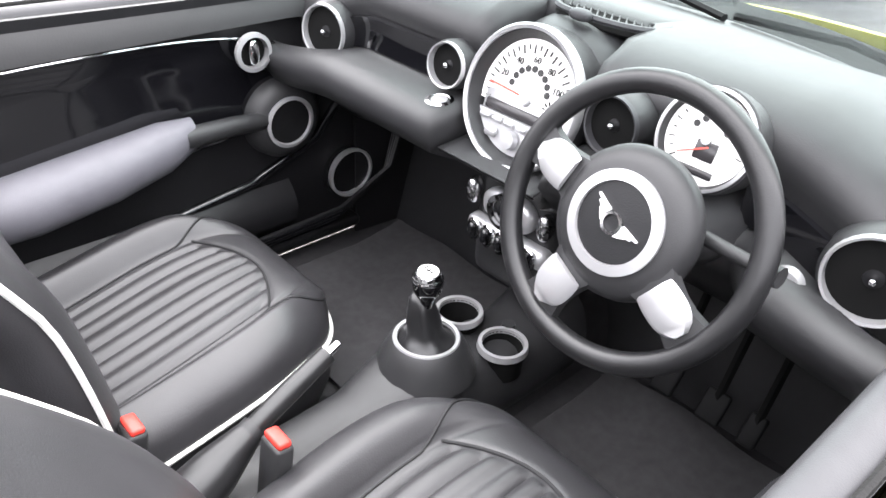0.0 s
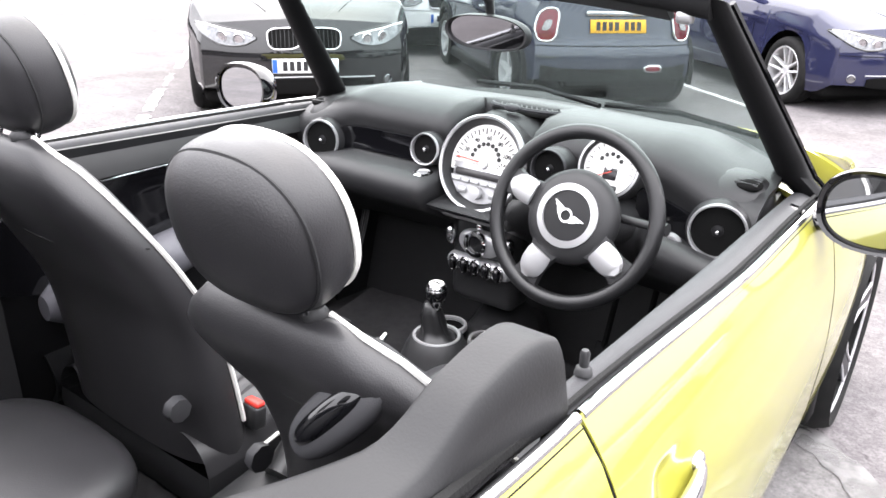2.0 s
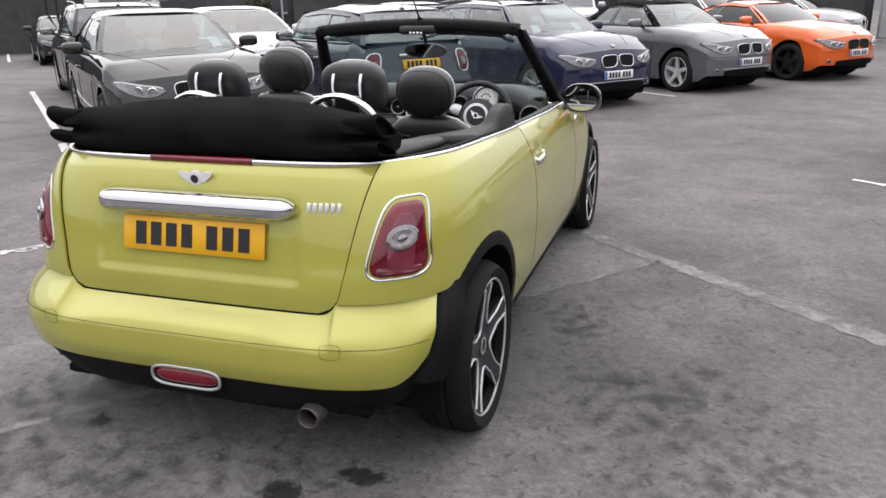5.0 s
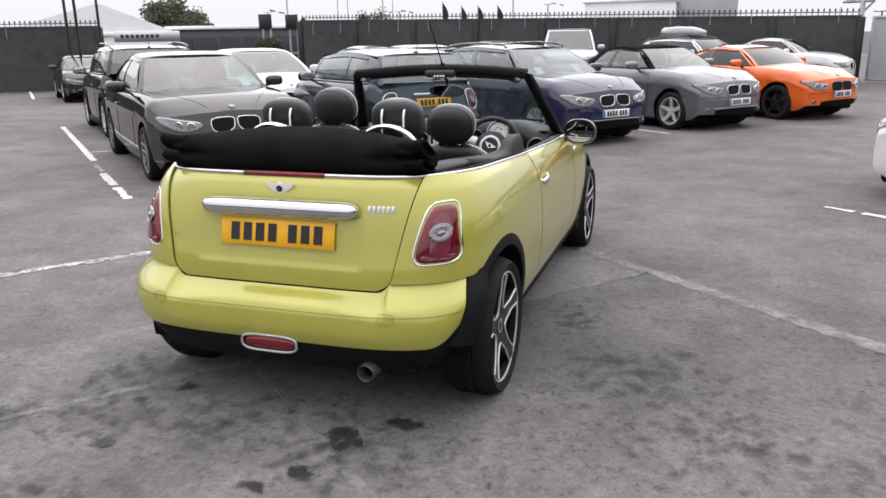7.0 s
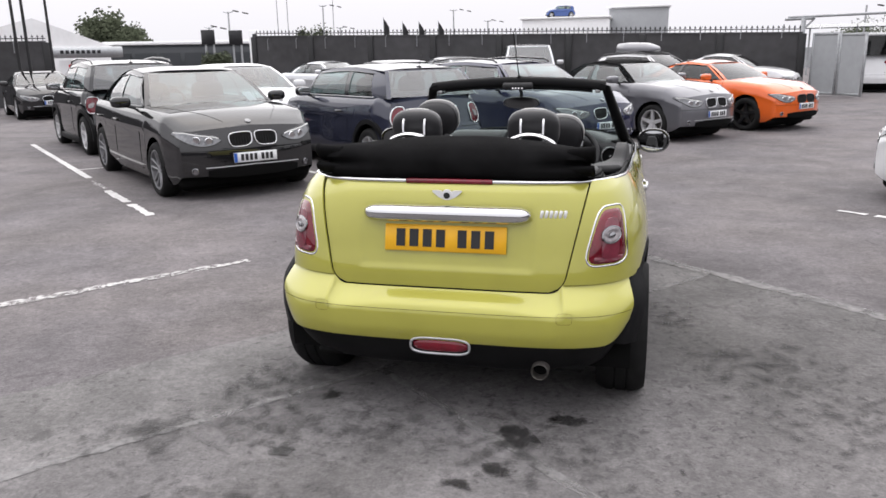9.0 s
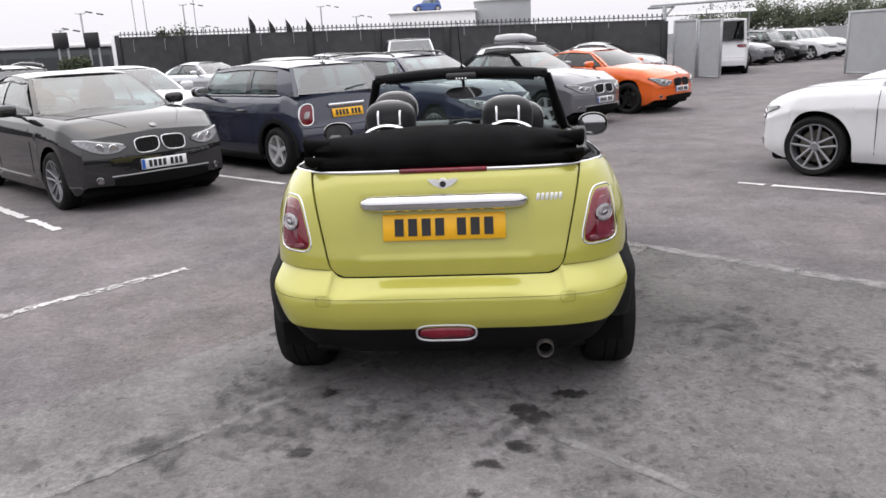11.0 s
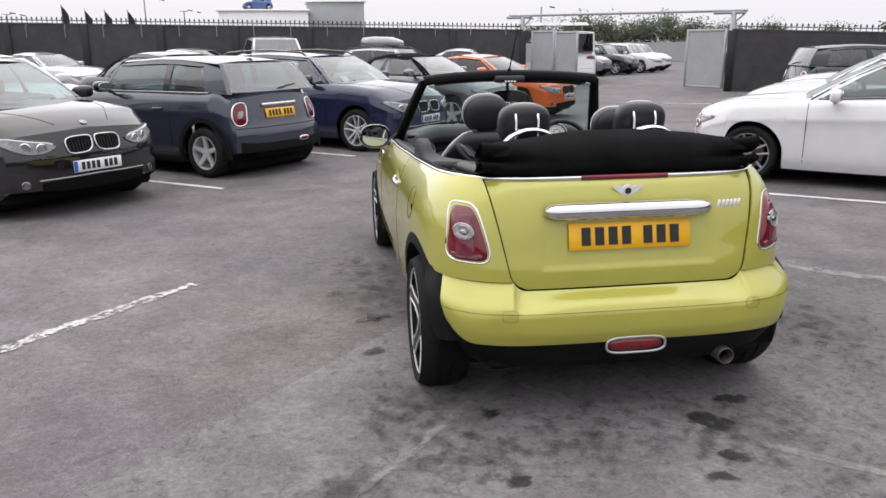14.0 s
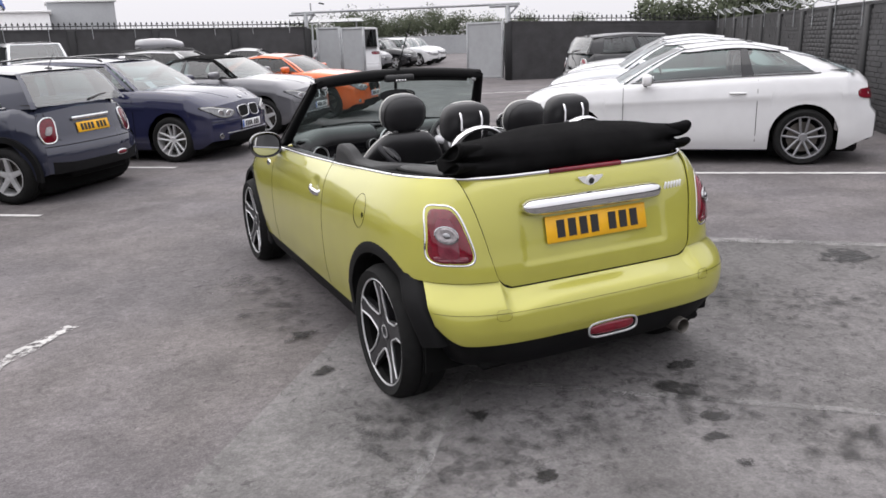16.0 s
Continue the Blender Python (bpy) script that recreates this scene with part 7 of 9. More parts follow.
    part("recess", Geo().lathe([(0, 0.006), (0.031, 0.006), (0.031, 0.009), (0, 0.009)], 24, pose(sx * rel, 1.540, 0.800, 0, -90 * sx, 0)), DARK, pr)
    part("tread_plate", Geo().box((sx * 0.69, 1.30, 0.285), (0.12, 1.05, 0.03), None, 0.01, 2), DOOR_BLACK, CV)
    for k in range(3):
        part("footwell_rib", Geo().tube([(sx * (0.645 - 0.012 * k), 1.20, 0.30 + 0.015 * k), (sx * (0.640 - 0.012 * k), 1.75, 0.315 + 0.018 * k), (sx * (0.625 - 0.012 * k), 1.90, 0.40 + 0.018 * k), (sx * (0.62 - 0.012 * k), 1.95, 0.60)], 0.008, 6), DOOR_BLACK, CV)


inner_door(1), inner_door(-1)
# the driver's door lining sits closer to the skin
for ch in DOORS[1].children:
    if ch.name.split(".")[0] in ("door_lining", "gloss_panel", "chrome_line", "swept_rib", "door_pocket", "armrest", "grab_bar", "tweeter_pod", "loudspeaker", "door_release"):
        ch.location.x += 0.03
for sx in (1, -1):
    part("kick_panel", Geo().shell(lambda u, v: (sx * lerp(0.655, 0.63, u), lerp(1.82, 2.10, u), lerp(0.24, 0.85, v)), 4, 6, 0.01 * sx), DOOR_BLACK, CV)

# ---- dashboard ----
dash_prof = [(2.16, 0.948), (1.98, 0.972), (1.84, 0.986), (1.77, 0.980), (1.725, 0.958), (1.712, 0.935), (1.715, 0.915), (1.722, 0.900), (1.712, 0.835), (1.695, 0.822), (1.630, 0.818), (1.600, 0.806), (1.592, 0.785), (1.612, 0.752), (1.74, 0.690), (1.82, 0.62), (2.0, 0.60)]


def dash_pt(u, v):
    x = lerp(-0.665, 0.665, u)
    i = round(v * (len(dash_prof) - 1))
    y, z = dash_prof[i]
    ax = abs(x)
    if 0.76 < z and y < 1.86:
        y = max(y, lerp(1.86, y, smooth(0.114, 0.128, ax)))
    if 0.74 < z < 0.83:
        y += 0.07 * smooth(0.12, 0.16, x) * (1 - smooth(0.43, 0.50, x))
    drop = 0.075 * smooth(0.42, 0.665, ax) * (1 if z > 0.82 else 0.35)
    y = y - 0.02 * smooth(0.45, 0.66, ax) * (1 if z > 0.8 else 0)
    if y > 1.9:
        y = min(y, ws_pt(x / 0.68, 0.02).y - 0.006)
        drop *= 0.4
    return (x, y, z - drop)


dash = part("dashboard", Geo().shell(dash_pt, 141, len(dash_prof), 0.012), PLASTIC, CV, "black moulded dashboard", sharp=89)
part("glove_trim", Geo().shell(lambda u, v: (lerp(-0.50, -0.20, u), 1.692 + 0.004 * math.sin(math.pi * v), lerp(0.838, 0.900, v) - 0.055 * smooth(0.40, 0.66, lerp(0.50, 0.20, u))), 14, 6, 0.012), GLOSS_BLACK, dash, "piano-black dash strip")
part("trim_strip", Geo().shell(lambda u, v: (lerp(0.41, 0.55, u), 1.684 - 0.02 * smooth(0.45, 0.66, lerp(0.41, 0.55, u)), lerp(0.838, 0.900, v) - 0.055 * smooth(0.40, 0.66, lerp(0.44, 0.58, u))), 8, 4, 0.012), GLOSS_BLACK, dash)


def air_vent(c, r, parent, tilt=0.0, yaw=0.0, ring=SATIN):
    m = Matrix.Translation(c) @ Matrix.Rotation(radians(yaw), 4, "Z") @ Matrix.Rotation(radians(90 - tilt), 4, "X")
    v = part("air_vent", Geo().lathe([(r * 1.22, -0.05), (r * 1.25, 0.0), (r * 1.10, 0.012), (r * 1.06, 0.0), (r * 1.0, -0.035), (0.0, -0.035)], 32, m), PLASTIC, parent)
    part("chrome_ring", Geo().lathe([(r * 1.03, 0.0), (r * 1.06, 0.015), (r * 1.13, 0.016), (r * 1.17, 0.004)], 36, m, closed=True), ring, v)
    part("vent_bowl", Geo().lathe([(r * 1.055, 0.002), (r * 1.02, -0.012), (r * 0.92, -0.030), (0.0, -0.033), (0.0, -0.034), (r, -0.034)], 32, m), DARK, v)
    for ang in (0, 55, 125):
        part("vane", Geo().box((0, 0, -0.010), (2 * r * 0.97, 0.0035, 0.018), m @ Matrix.Rotation(radians(ang), 4, "Z"), 0.001, 1), DOOR_BLACK, v)
    part("vane_hub", Geo().lathe([(0.0, -0.004), (r * 0.26, -0.004), (r * 0.24, 0.003), (0.0, 0.005)], 20, m), DOOR_BLACK, v)
    part("vane_knob", Geo().blob((0, 0, 0.010), (0.0055, 0.0055, 0.007), (2, 2), m), CHROME, v)


for sx in (1, -1):
    part("vent_pod", Geo().blob((sx * 0.585, 1.792, 0.858), (0.088, 0.10, 0.090), (2.4, 2.3), None, 26, 16), PLASTIC, dash)
    part("demist_grille", Geo().blob((sx * 0.620, 1.756, 0.929), (0.030, 0.030, 0.012), (2.4, 2.2)), DARK, dash)
    for k in range(4):
        part("slat", Geo().tube([(sx * 0.597, 1.737 + 0.013 * k, 0.938 + 0.001 * k), (sx * 0.643, 1.737 + 0.013 * k, 0.935 + 0.001 * k)], 0.003, 5), PLASTIC, dash)
air_vent((-0.532, 1.664, 0.848), 0.050, dash, 6, 12)
air_vent((0.598, 1.668, 0.846), 0.052, dash, 4, 12)
air_vent((-0.164, 1.672, 0.884), 0.036, dash, 8, 6)
air_vent((0.205, 1.660, 0.905), 0.040, dash, 6, 0, PLASTIC_GREY)

# big round instrument
SM = Matrix.Translation((0.0, 1.690, 0.870)) @ Matrix.Rotation(radians(90 - 17), 4, "X") @ Matrix.Scale(0.93, 4)
sp = part("speedometer", Geo().lathe([(0.128, -0.16), (0.134, -0.05), (0.134, -0.005), (0.131, 0.012), (0.121, 0.014), (0.109, -0.004), (0.108, -0.02), (0.0, -0.02)], 48, SM), PLASTIC, dash, "large round centre instrument")
part("silver_ring", Geo().lathe([(0.1335, 0.000), (0.1325, 0.017), (0.1285, 0.0205), (0.1225, 0.018), (0.1215, 0.006), (0.126, 0.0)], 56, SM, closed=True), SATIN, sp)
part("hood", Geo().blob((0, 1.838, 0.872), (0.136, 0.115, 0.116), (2.3, 2.2), None, 30, 18), PLASTIC, sp)
up = 0.004


def dial_ring(r, h, m, mt, name, par, r0=0.0):
    return part(name, Geo().lathe([(r0, h), (r, h), (r, h + 0.003), (r0, h + 0.003)], 44, m, closed=r0 > 0), mt, par)


face = part("dial_face", Geo().add([SM @ V((0.107 * math.cos(a), 0.107 * math.sin(a), -0.008)) for a in [math.pi * lerp(-0.08, 1.08, k / 40) for k in range(41)]], [tuple(range(41))]), DIAL, sp, "white dial face")
for k in range(27):
    a = radians(192 - 204 * k / 26)
    ln = 0.016 if k % 2 == 0 else 0.009
    part("tick", Geo().box((0.097 - ln / 2, 0, -0.006), (ln, 0.0022, 0.002), SM @ Matrix.Rotation(a, 4, "Z")), DIAL_INK, sp)
for k, n in enumerate((0, 20, 40, 60, 80, 100, 120)):
    a = radians(186 - 192 * k / 6)
    if n:
        part("numeral", text_geo(str(n), 0.017, SM @ Matrix.Translation((0.071 * math.cos(a), 0.071 * math.sin(a), -0.006)), 0.0008), DIAL_INK, sp)
for k in range(9):
    a = radians(170 - 160 * k / 8)
    part("warning_lamp", Geo().lathe([(0, 0), (0.0062, 0), (0.0062, 0.0016), (0, 0.0016)], 12, SM @ Matrix.Translation((0.043 * math.cos(a), 0.012 + 0.043 * math.sin(a), -0.007))), DIAL_INK, sp)
part("needle", Geo().box((-0.045, 0.003, 0.0), (0.085, 0.0035, 0.002), SM @ Matrix.Rotation(radians(-4), 4, "Z")), NEEDLE, sp)
part("needle_hub", Geo().lathe([(0, 0), (0.013, 0), (0.012, 0.006), (0, 0.007)], 20, SM @ Matrix.Translation((0.0, 0.0, -0.004))), SATIN, sp)
for k in range(8):
    a = radians(200 - 220 * k / 7)
    part("fuel_tick", Geo().box((0.015, 0, 0), (0.007, 0.0025, 0.002), SM @ Matrix.Translation((0.058, -0.006, -0.006)) @ Matrix.Rotation(a, 4, "Z")), DIAL_INK, sp)
part("display", Geo().box((-0.012, -0.030, -0.004), (0.145, 0.020, 0.010), SM, 0.003, 1), LCD, sp)
part("display_frame", Geo().box((-0.0, -0.024, -0.010), (0.19, 0.044, 0.010), SM, 0.004, 1), SATIN, sp)
part("radio_panel", Geo().add([SM @ V((0.107 * math.cos(a), 0.107 * math.sin(a), -0.004)) for a in [math.pi * lerp(1.08 + 0.05, 1.92 - 0.05, k / 24) for k in range(25)]] + [SM @ V((0.107 * math.cos(a), 0.107 * math.sin(a), -0.016)) for a in [math.pi * lerp(1.13, 1.87, k / 24) for k in range(25)]], [tuple(range(25))] + [(k, k + 1, 26 + k, 25 + k) for k in range(24)]), SATIN, sp)
for k in range(6):
    part("radio_button", Geo().box((-0.075 + 0.030 * k, -0.053, 0.0), (0.026, 0.012, 0.010), SM, 0.003, 1), SATIN, sp)
for k in (-1, 1):
    part("radio_button", Geo().box((k * 0.052, -0.078, 0.0), (0.030, 0.020, 0.010), SM, 0.004, 1), SATIN, sp)
part("volume_knob", Geo().lathe([(0, 0.0), (0.017, 0.0), (0.016, 0.014), (0.0, 0.016)], 24, SM @ Matrix.Translation((0, -0.080, 0.0))), SATIN, sp)

# dash-top grille
gl = part("dash_grille", Geo().blob((0.027, 1.868, 0.981), (0.108, 0.062, 0.012), (2.8, 2.2), None, 28, 10), DARK, dash)
part("grille_rim", Geo().tube([(0.027 + 0.108 * math.copysign(abs(math.cos(a)) ** 0.75, math.cos(a)), 1.868 + 0.064 * math.sin(a), 0.990 - 0.006 * math.sin(a)) for a in [2 * math.pi * k / 36 for k in range(36)]], 0.006, 6, True), PLASTIC_GREY, gl)
for k in range(13):
    x0 = -0.090 + 0.015 * k
    ln = 0.050 * math.sqrt(max(0.04, 1 - (x0 / 0.104) ** 2))
    part("slat", Geo().tube([(0.027 + x0 - 0.6 * ln, 1.868 + ln, 0.989), (0.027 + x0, 1.868, 0.994), (0.027 + x0 + 0.6 * ln, 1.868 - ln, 0.992)], 0.0019, 5), PLASTIC, gl)
part("sun_sensor", Geo().blob((0.013, 1.795, 0.998), (0.022, 0.013, 0.010)), PLASTIC_GREY, dash)
bt = part("start_button", Geo().lathe([(0, 0), (0.026, 0), (0.027, 0.004), (0.020, 0.006), (0.018, 0.003), (0, 0.003)], 28, pose(-0.152, 1.640, 0.826, 5, 0, 0)), CHROME, dash, "round chrome start button")
part("start_cap", Geo().lathe([(0, 0.0), (0.016, 0.0), (0.015, 0.005), (0, 0.006)], 20, pose(-0.152, 1.640, 0.8265, 5, 0, 0)), SATIN, bt)

# centre stack
stack = part("centre_panel", Geo().box((0.012, 1.735, 0.63), (0.205, 0.10, 0.30), None, 0.03, 3), PLASTIC, dash)
part("silver_bar", Geo().box((0.012, 1.660, 0.745), (0.215, 0.05, 0.034), Matrix(), 0.016, 3), SATIN, stack, "satin silver switch bar")
part("climate_panel", Geo().blob((0.012, 1.676, 0.665), (0.062, 0.020, 0.036), (3, 2.4)), SATIN, stack)
part("climate_ring", Geo().lathe([(0.024, 0), (0.034, 0.004), (0.034, 0.016), (0.025, 0.018)], 28, pose(0.012, 1.665, 0.668, 90), closed=True), CHROME, stack)
part("climate_knob", Geo().lathe([(0, 0), (0.024, 0.0), (0.023, 0.010), (0, 0.011)], 24, pose(0.012, 1.665, 0.668, 90)), GLOSS_BLACK, stack)
part("round_switch", Geo().blob((0.012, 1.672, 0.712), (0.010, 0.010, 0.010)), CHROME, stack)
for sx in (1, -1):
    part("rotary_switch", Geo().blob((0.012 + sx * 0.088, 1.672, 0.672), (0.014, 0.018, 0.028), (2.2, 2.2)), CHROME, stack, "chrome rotary switch")
tg = part("toggle_bar", Geo().box((0.012, 1.682, 0.600), (0.200, 0.045, 0.044), None, 0.020, 3), SATIN, stack, "silver bar of toggle switches")
for k in range(5):
    part("toggle", Geo().blob((-0.056 + 0.034 * k, 1.655, 0.600), (0.0085, 0.012, 0.017), (2.6, 2.4)), GLOSS_BLACK, tg)
    part("toggle_guard", Geo().tube([(-0.056 + 0.034 * k + 0.0145 * math.cos(q), 1.657, 0.600 + 0.0205 * math.sin(q)) for q in [2 * math.pi * j / 20 for j in range(20)]], 0.0035, 6, True), CHROME, tg)

# ---- instruments behind the wheel ----
TM = Matrix.Translation((0.352, 1.655, 0.938)) @ Matrix.Rotation(radians(90 - 20), 4, "X") @ Matrix.Scale(0.87, 4)
tc = part("rev_counter", Geo().lathe([(0.072, -0.11), (0.084, -0.03), (0.084, 0.006), (0.074, 0.012), (0.070, -0.006), (0.0, -0.006)], 40, TM), PLASTIC, dash, "round rev counter on the column")
part("silver_ring", Geo().lathe([(0.080, 0.0), (0.081, 0.012), (0.0755, 0.013), (0.074, 0.002)], 44, TM, closed=True), SATIN, tc)
dial_ring(0.070, -0.004, TM, DIAL, "dial_face", tc)
for k in range(17):
    a = radians(220 - 230 * k / 16)
    part("tick", Geo().box((0.058, 0, 0.0005), (0.010 if k % 2 == 0 else 0.006, 0.0018, 0.002), TM @ Matrix.Rotation(a, 4, "Z")), DIAL_INK, tc)
for k in range(5):
    a = radians(150 - 120 * k / 4)
    part("warning_lamp", Geo().lathe([(0, 0), (0.0055, 0), (0.0055, 0.0015), (0, 0.0015)], 12, TM @ Matrix.Translation((0.030 * math.cos(a), 0.004 + 0.030 * math.sin(a), -0.0005))), DIAL_INK, tc)
part("display", Geo().box((0.004, -0.016, 0.0), (0.036, 0.030, 0.003), TM, 0.002, 1), LCD, tc)
part("lower_display", Geo().box((0.0, -0.050, 0.0), (0.060, 0.012, 0.003), TM, 0.004, 1), LCD, tc)
part("needle", Geo().box((-0.022, -0.012, 0.003), (0.050, 0.0025, 0.002), TM @ Matrix.Rotation(radians(25), 4, "Z")), NEEDLE, tc)
part("needle_hub", Geo().lathe([(0, 0), (0.008, 0), (0.008, 0.005), (0, 0.006)], 16, TM), SATIN, tc)
part("column_shroud", Geo().loft([[(0.35 + rx * math.cos(a), y, z + rz * math.sin(a)) for a in [2 * math.pi * k / 20 for k in range(20)]] for y, z, rx, rz in ((1.75, 0.80, 0.085, 0.070), (1.62, 0.818, 0.072, 0.056), (1.53, 0.842, 0.056, 0.046))]), PLASTIC, dash)
for sx, ln in ((1, 0.15), (-1, 0.12)):
    part("column_stalk", Geo().tube([(0.35 + sx * 0.05, 1.55, 0.868), (0.35 + sx * ln, 1.535, 0.872), (0.35 + sx * (ln + 0.04), 1.53, 0.874)], [0.010, 0.009, 0.014], 8), PLASTIC, dash)
part("light_switch", Geo().lathe([(0, 0), (0.022, 0), (0.020, 0.014), (0.012, 0.016), (0, 0.015)], 20, pose(0.515, 1.640, 0.808, 90)), SATIN, dash)

# ---- steering wheel ----
WM = Matrix.Translation((0.348, 1.500, 0.865)) @ Matrix.Rotation(radians(90 - 21), 4, "X")
RW = 0.178
sw = part("steering_wheel", Geo().tube([WM @ V((RW * math.cos(a), RW * math.sin(a), 0)) for a in [2 * math.pi * k / 60 for k in range(60)]], 0.0160, 16, True), RIM_LEATHER, CV, "black leather-rimmed three-spoke steering wheel")
part("wheel_boss", Geo().lathe([(0.085, -0.05), (0.098, -0.02), (0.101, -0.006), (0.098, 0.006), (0.088, 0.015), (0.074, 0.021), (0.0, 0.026)], 44, WM), PLASTIC, sw)
part("boss_ring", Geo().lathe([(0.066, 0.018), (0.067, 0.028), (0.053, 0.031), (0.052, 0.022)], 40, WM, closed=True), SATIN, sw, "satin silver ring")
part("boss_disc", Geo().lathe([(0.0, 0.020), (0.053, 0.022), (0.052, 0.027), (0, 0.030)], 36, WM), DOOR_BLACK, sw)
part("boss_badge", Geo().lathe([(0.011, 0.030), (0.015, 0.030), (0.015, 0.034), (0.011, 0.034)], 22, WM, closed=True), CHROME, sw)
for sx in (1, -1):
    WB2 = WM @ Matrix.Rotation(radians(-27), 4, "Z")
    for q in range(3):
        # three feathers a wing
        part("boss_wing", Geo().loft([[WB2 @ V((sx * x, z1, 0.029)), WB2 @ V((sx * x, z1, 0.033)), WB2 @ V((sx * x, z0, 0.033)), WB2 @ V((sx * x, z0, 0.029))] for x, z1, z0 in ((0.014, 0.010 - 0.007 * q, 0.0045 - 0.007 * q), (0.026 - 0.003 * q, 0.011 - 0.006 * q, 0.0065 - 0.006 * q), (0.040 - 0.007 * q, 0.012 - 0.005 * q, 0.010 - 0.005 * q))]), BADGE, sw)
for ang, wd in ((163, 0.037), (244, 0.039), (326, 0.037)):
    rot = WM @ Matrix.Rotation(radians(ang), 4, "Z")
    rings = []
    for u in range(6):
        r2 = lerp(0.080, RW - 0.002, u / 5)
        h2 = lerp(0.014, 0.004, u / 5)
        w2 = wd * lerp(1.0, 0.72, math.sin(math.pi * u / 5))
        rings.append([rot @ V((r2, -w2, h2 - 0.012)), rot @ V((r2, -w2 * 0.9, h2)), rot @ V((r2, 0, h2 + 0.003)), rot @ V((r2, w2 * 0.9, h2)), rot @ V((r2, w2, h2 - 0.012))])
    part("spoke", Geo().loft(rings), PLASTIC, sw)
    rings = []
    for u in range(9):
        t = u / 8
        r2 = lerp(0.094, 0.157, t)
        w2 = wd * 0.78 * math.sqrt(max(0.02, 1 - (2 * abs(t - 0.35) / 1.35) ** 2.6))
        h2 = lerp(0.016, 0.008, t)
        rings.append([rot @ V((r2, -w2, h2)), rot @ V((r2, -w2 * 0.7, h2 + 0.008)), rot @ V((r2, w2 * 0.7, h2 + 0.008)), rot @ V((r2, w2, h2))])
    part("spoke_insert", Geo().loft(rings), SATIN, sw, "satin silver spoke insert")


# ---- seats ----
def cushion_top(s, t):
    """Height and place of the seat cushion: s across from -1 to 1, t from back to front."""
    half = 0.286 * (1 - 0.05 * (1 - t)) * max(0.003, 1 - (max(0, (t - 0.44) / 0.56) * 0.9995) ** 2.7) ** (1 / 2.3)
    y = 0.86 + 0.585 * t
    a = abs(s)
    z = 0.415 + 0.085 * smooth(0.0, 0.85, t)
    bol = smooth(0.53, 0.74, a) * (0.058 * (1 - 0.40 * t)) * (1 - smooth(0.70, 0.96, t))
    qe = min(1.0, max(max(0.0, (a - 0.62) / 0.38), max(0.0, (t - 0.80) / 0.20)))
    edge = 0.085 * (1 - math.sqrt(1 - 0.998 * qe ** 2.4))
    nose = max(0, (t - 0.90) / 0.10) ** 2 * 0.010
    fl = 0.0
    if a < 0.54:
        lim = 0.83 - 0.09 * (a / 0.54) ** 2
        fade = smooth(0.05, 0.12, t) * (1 - smooth(lim - 0.03, lim + 0.01, t))
        fl = (0.014 * abs(math.cos(math.pi * (s / 0.54) * 4.0)) ** 0.4 - 0.014) * fade
        fl -= 0.004 * math.exp(-((t - lim) / 0.012) ** 2)
    seam = -0.006 * math.exp(-((a - 0.56) / 0.022) ** 2) * (1 - smooth(0.80, 0.95, t))
    return half * s, y, z + bol - edge - nose + fl + seam


BACK_Y = {1: pchip([0.40, 0.55, 0.70, 0.80, 0.90, 0.985], [0.950, 0.930, 0.875, 0.805, 0.730, 0.685]), -1: pchip([0.40, 0.55, 0.70, 0.80, 0.98, 1.07], [0.935, 0.920, 0.895, 0.850, 0.755, 0.715])}


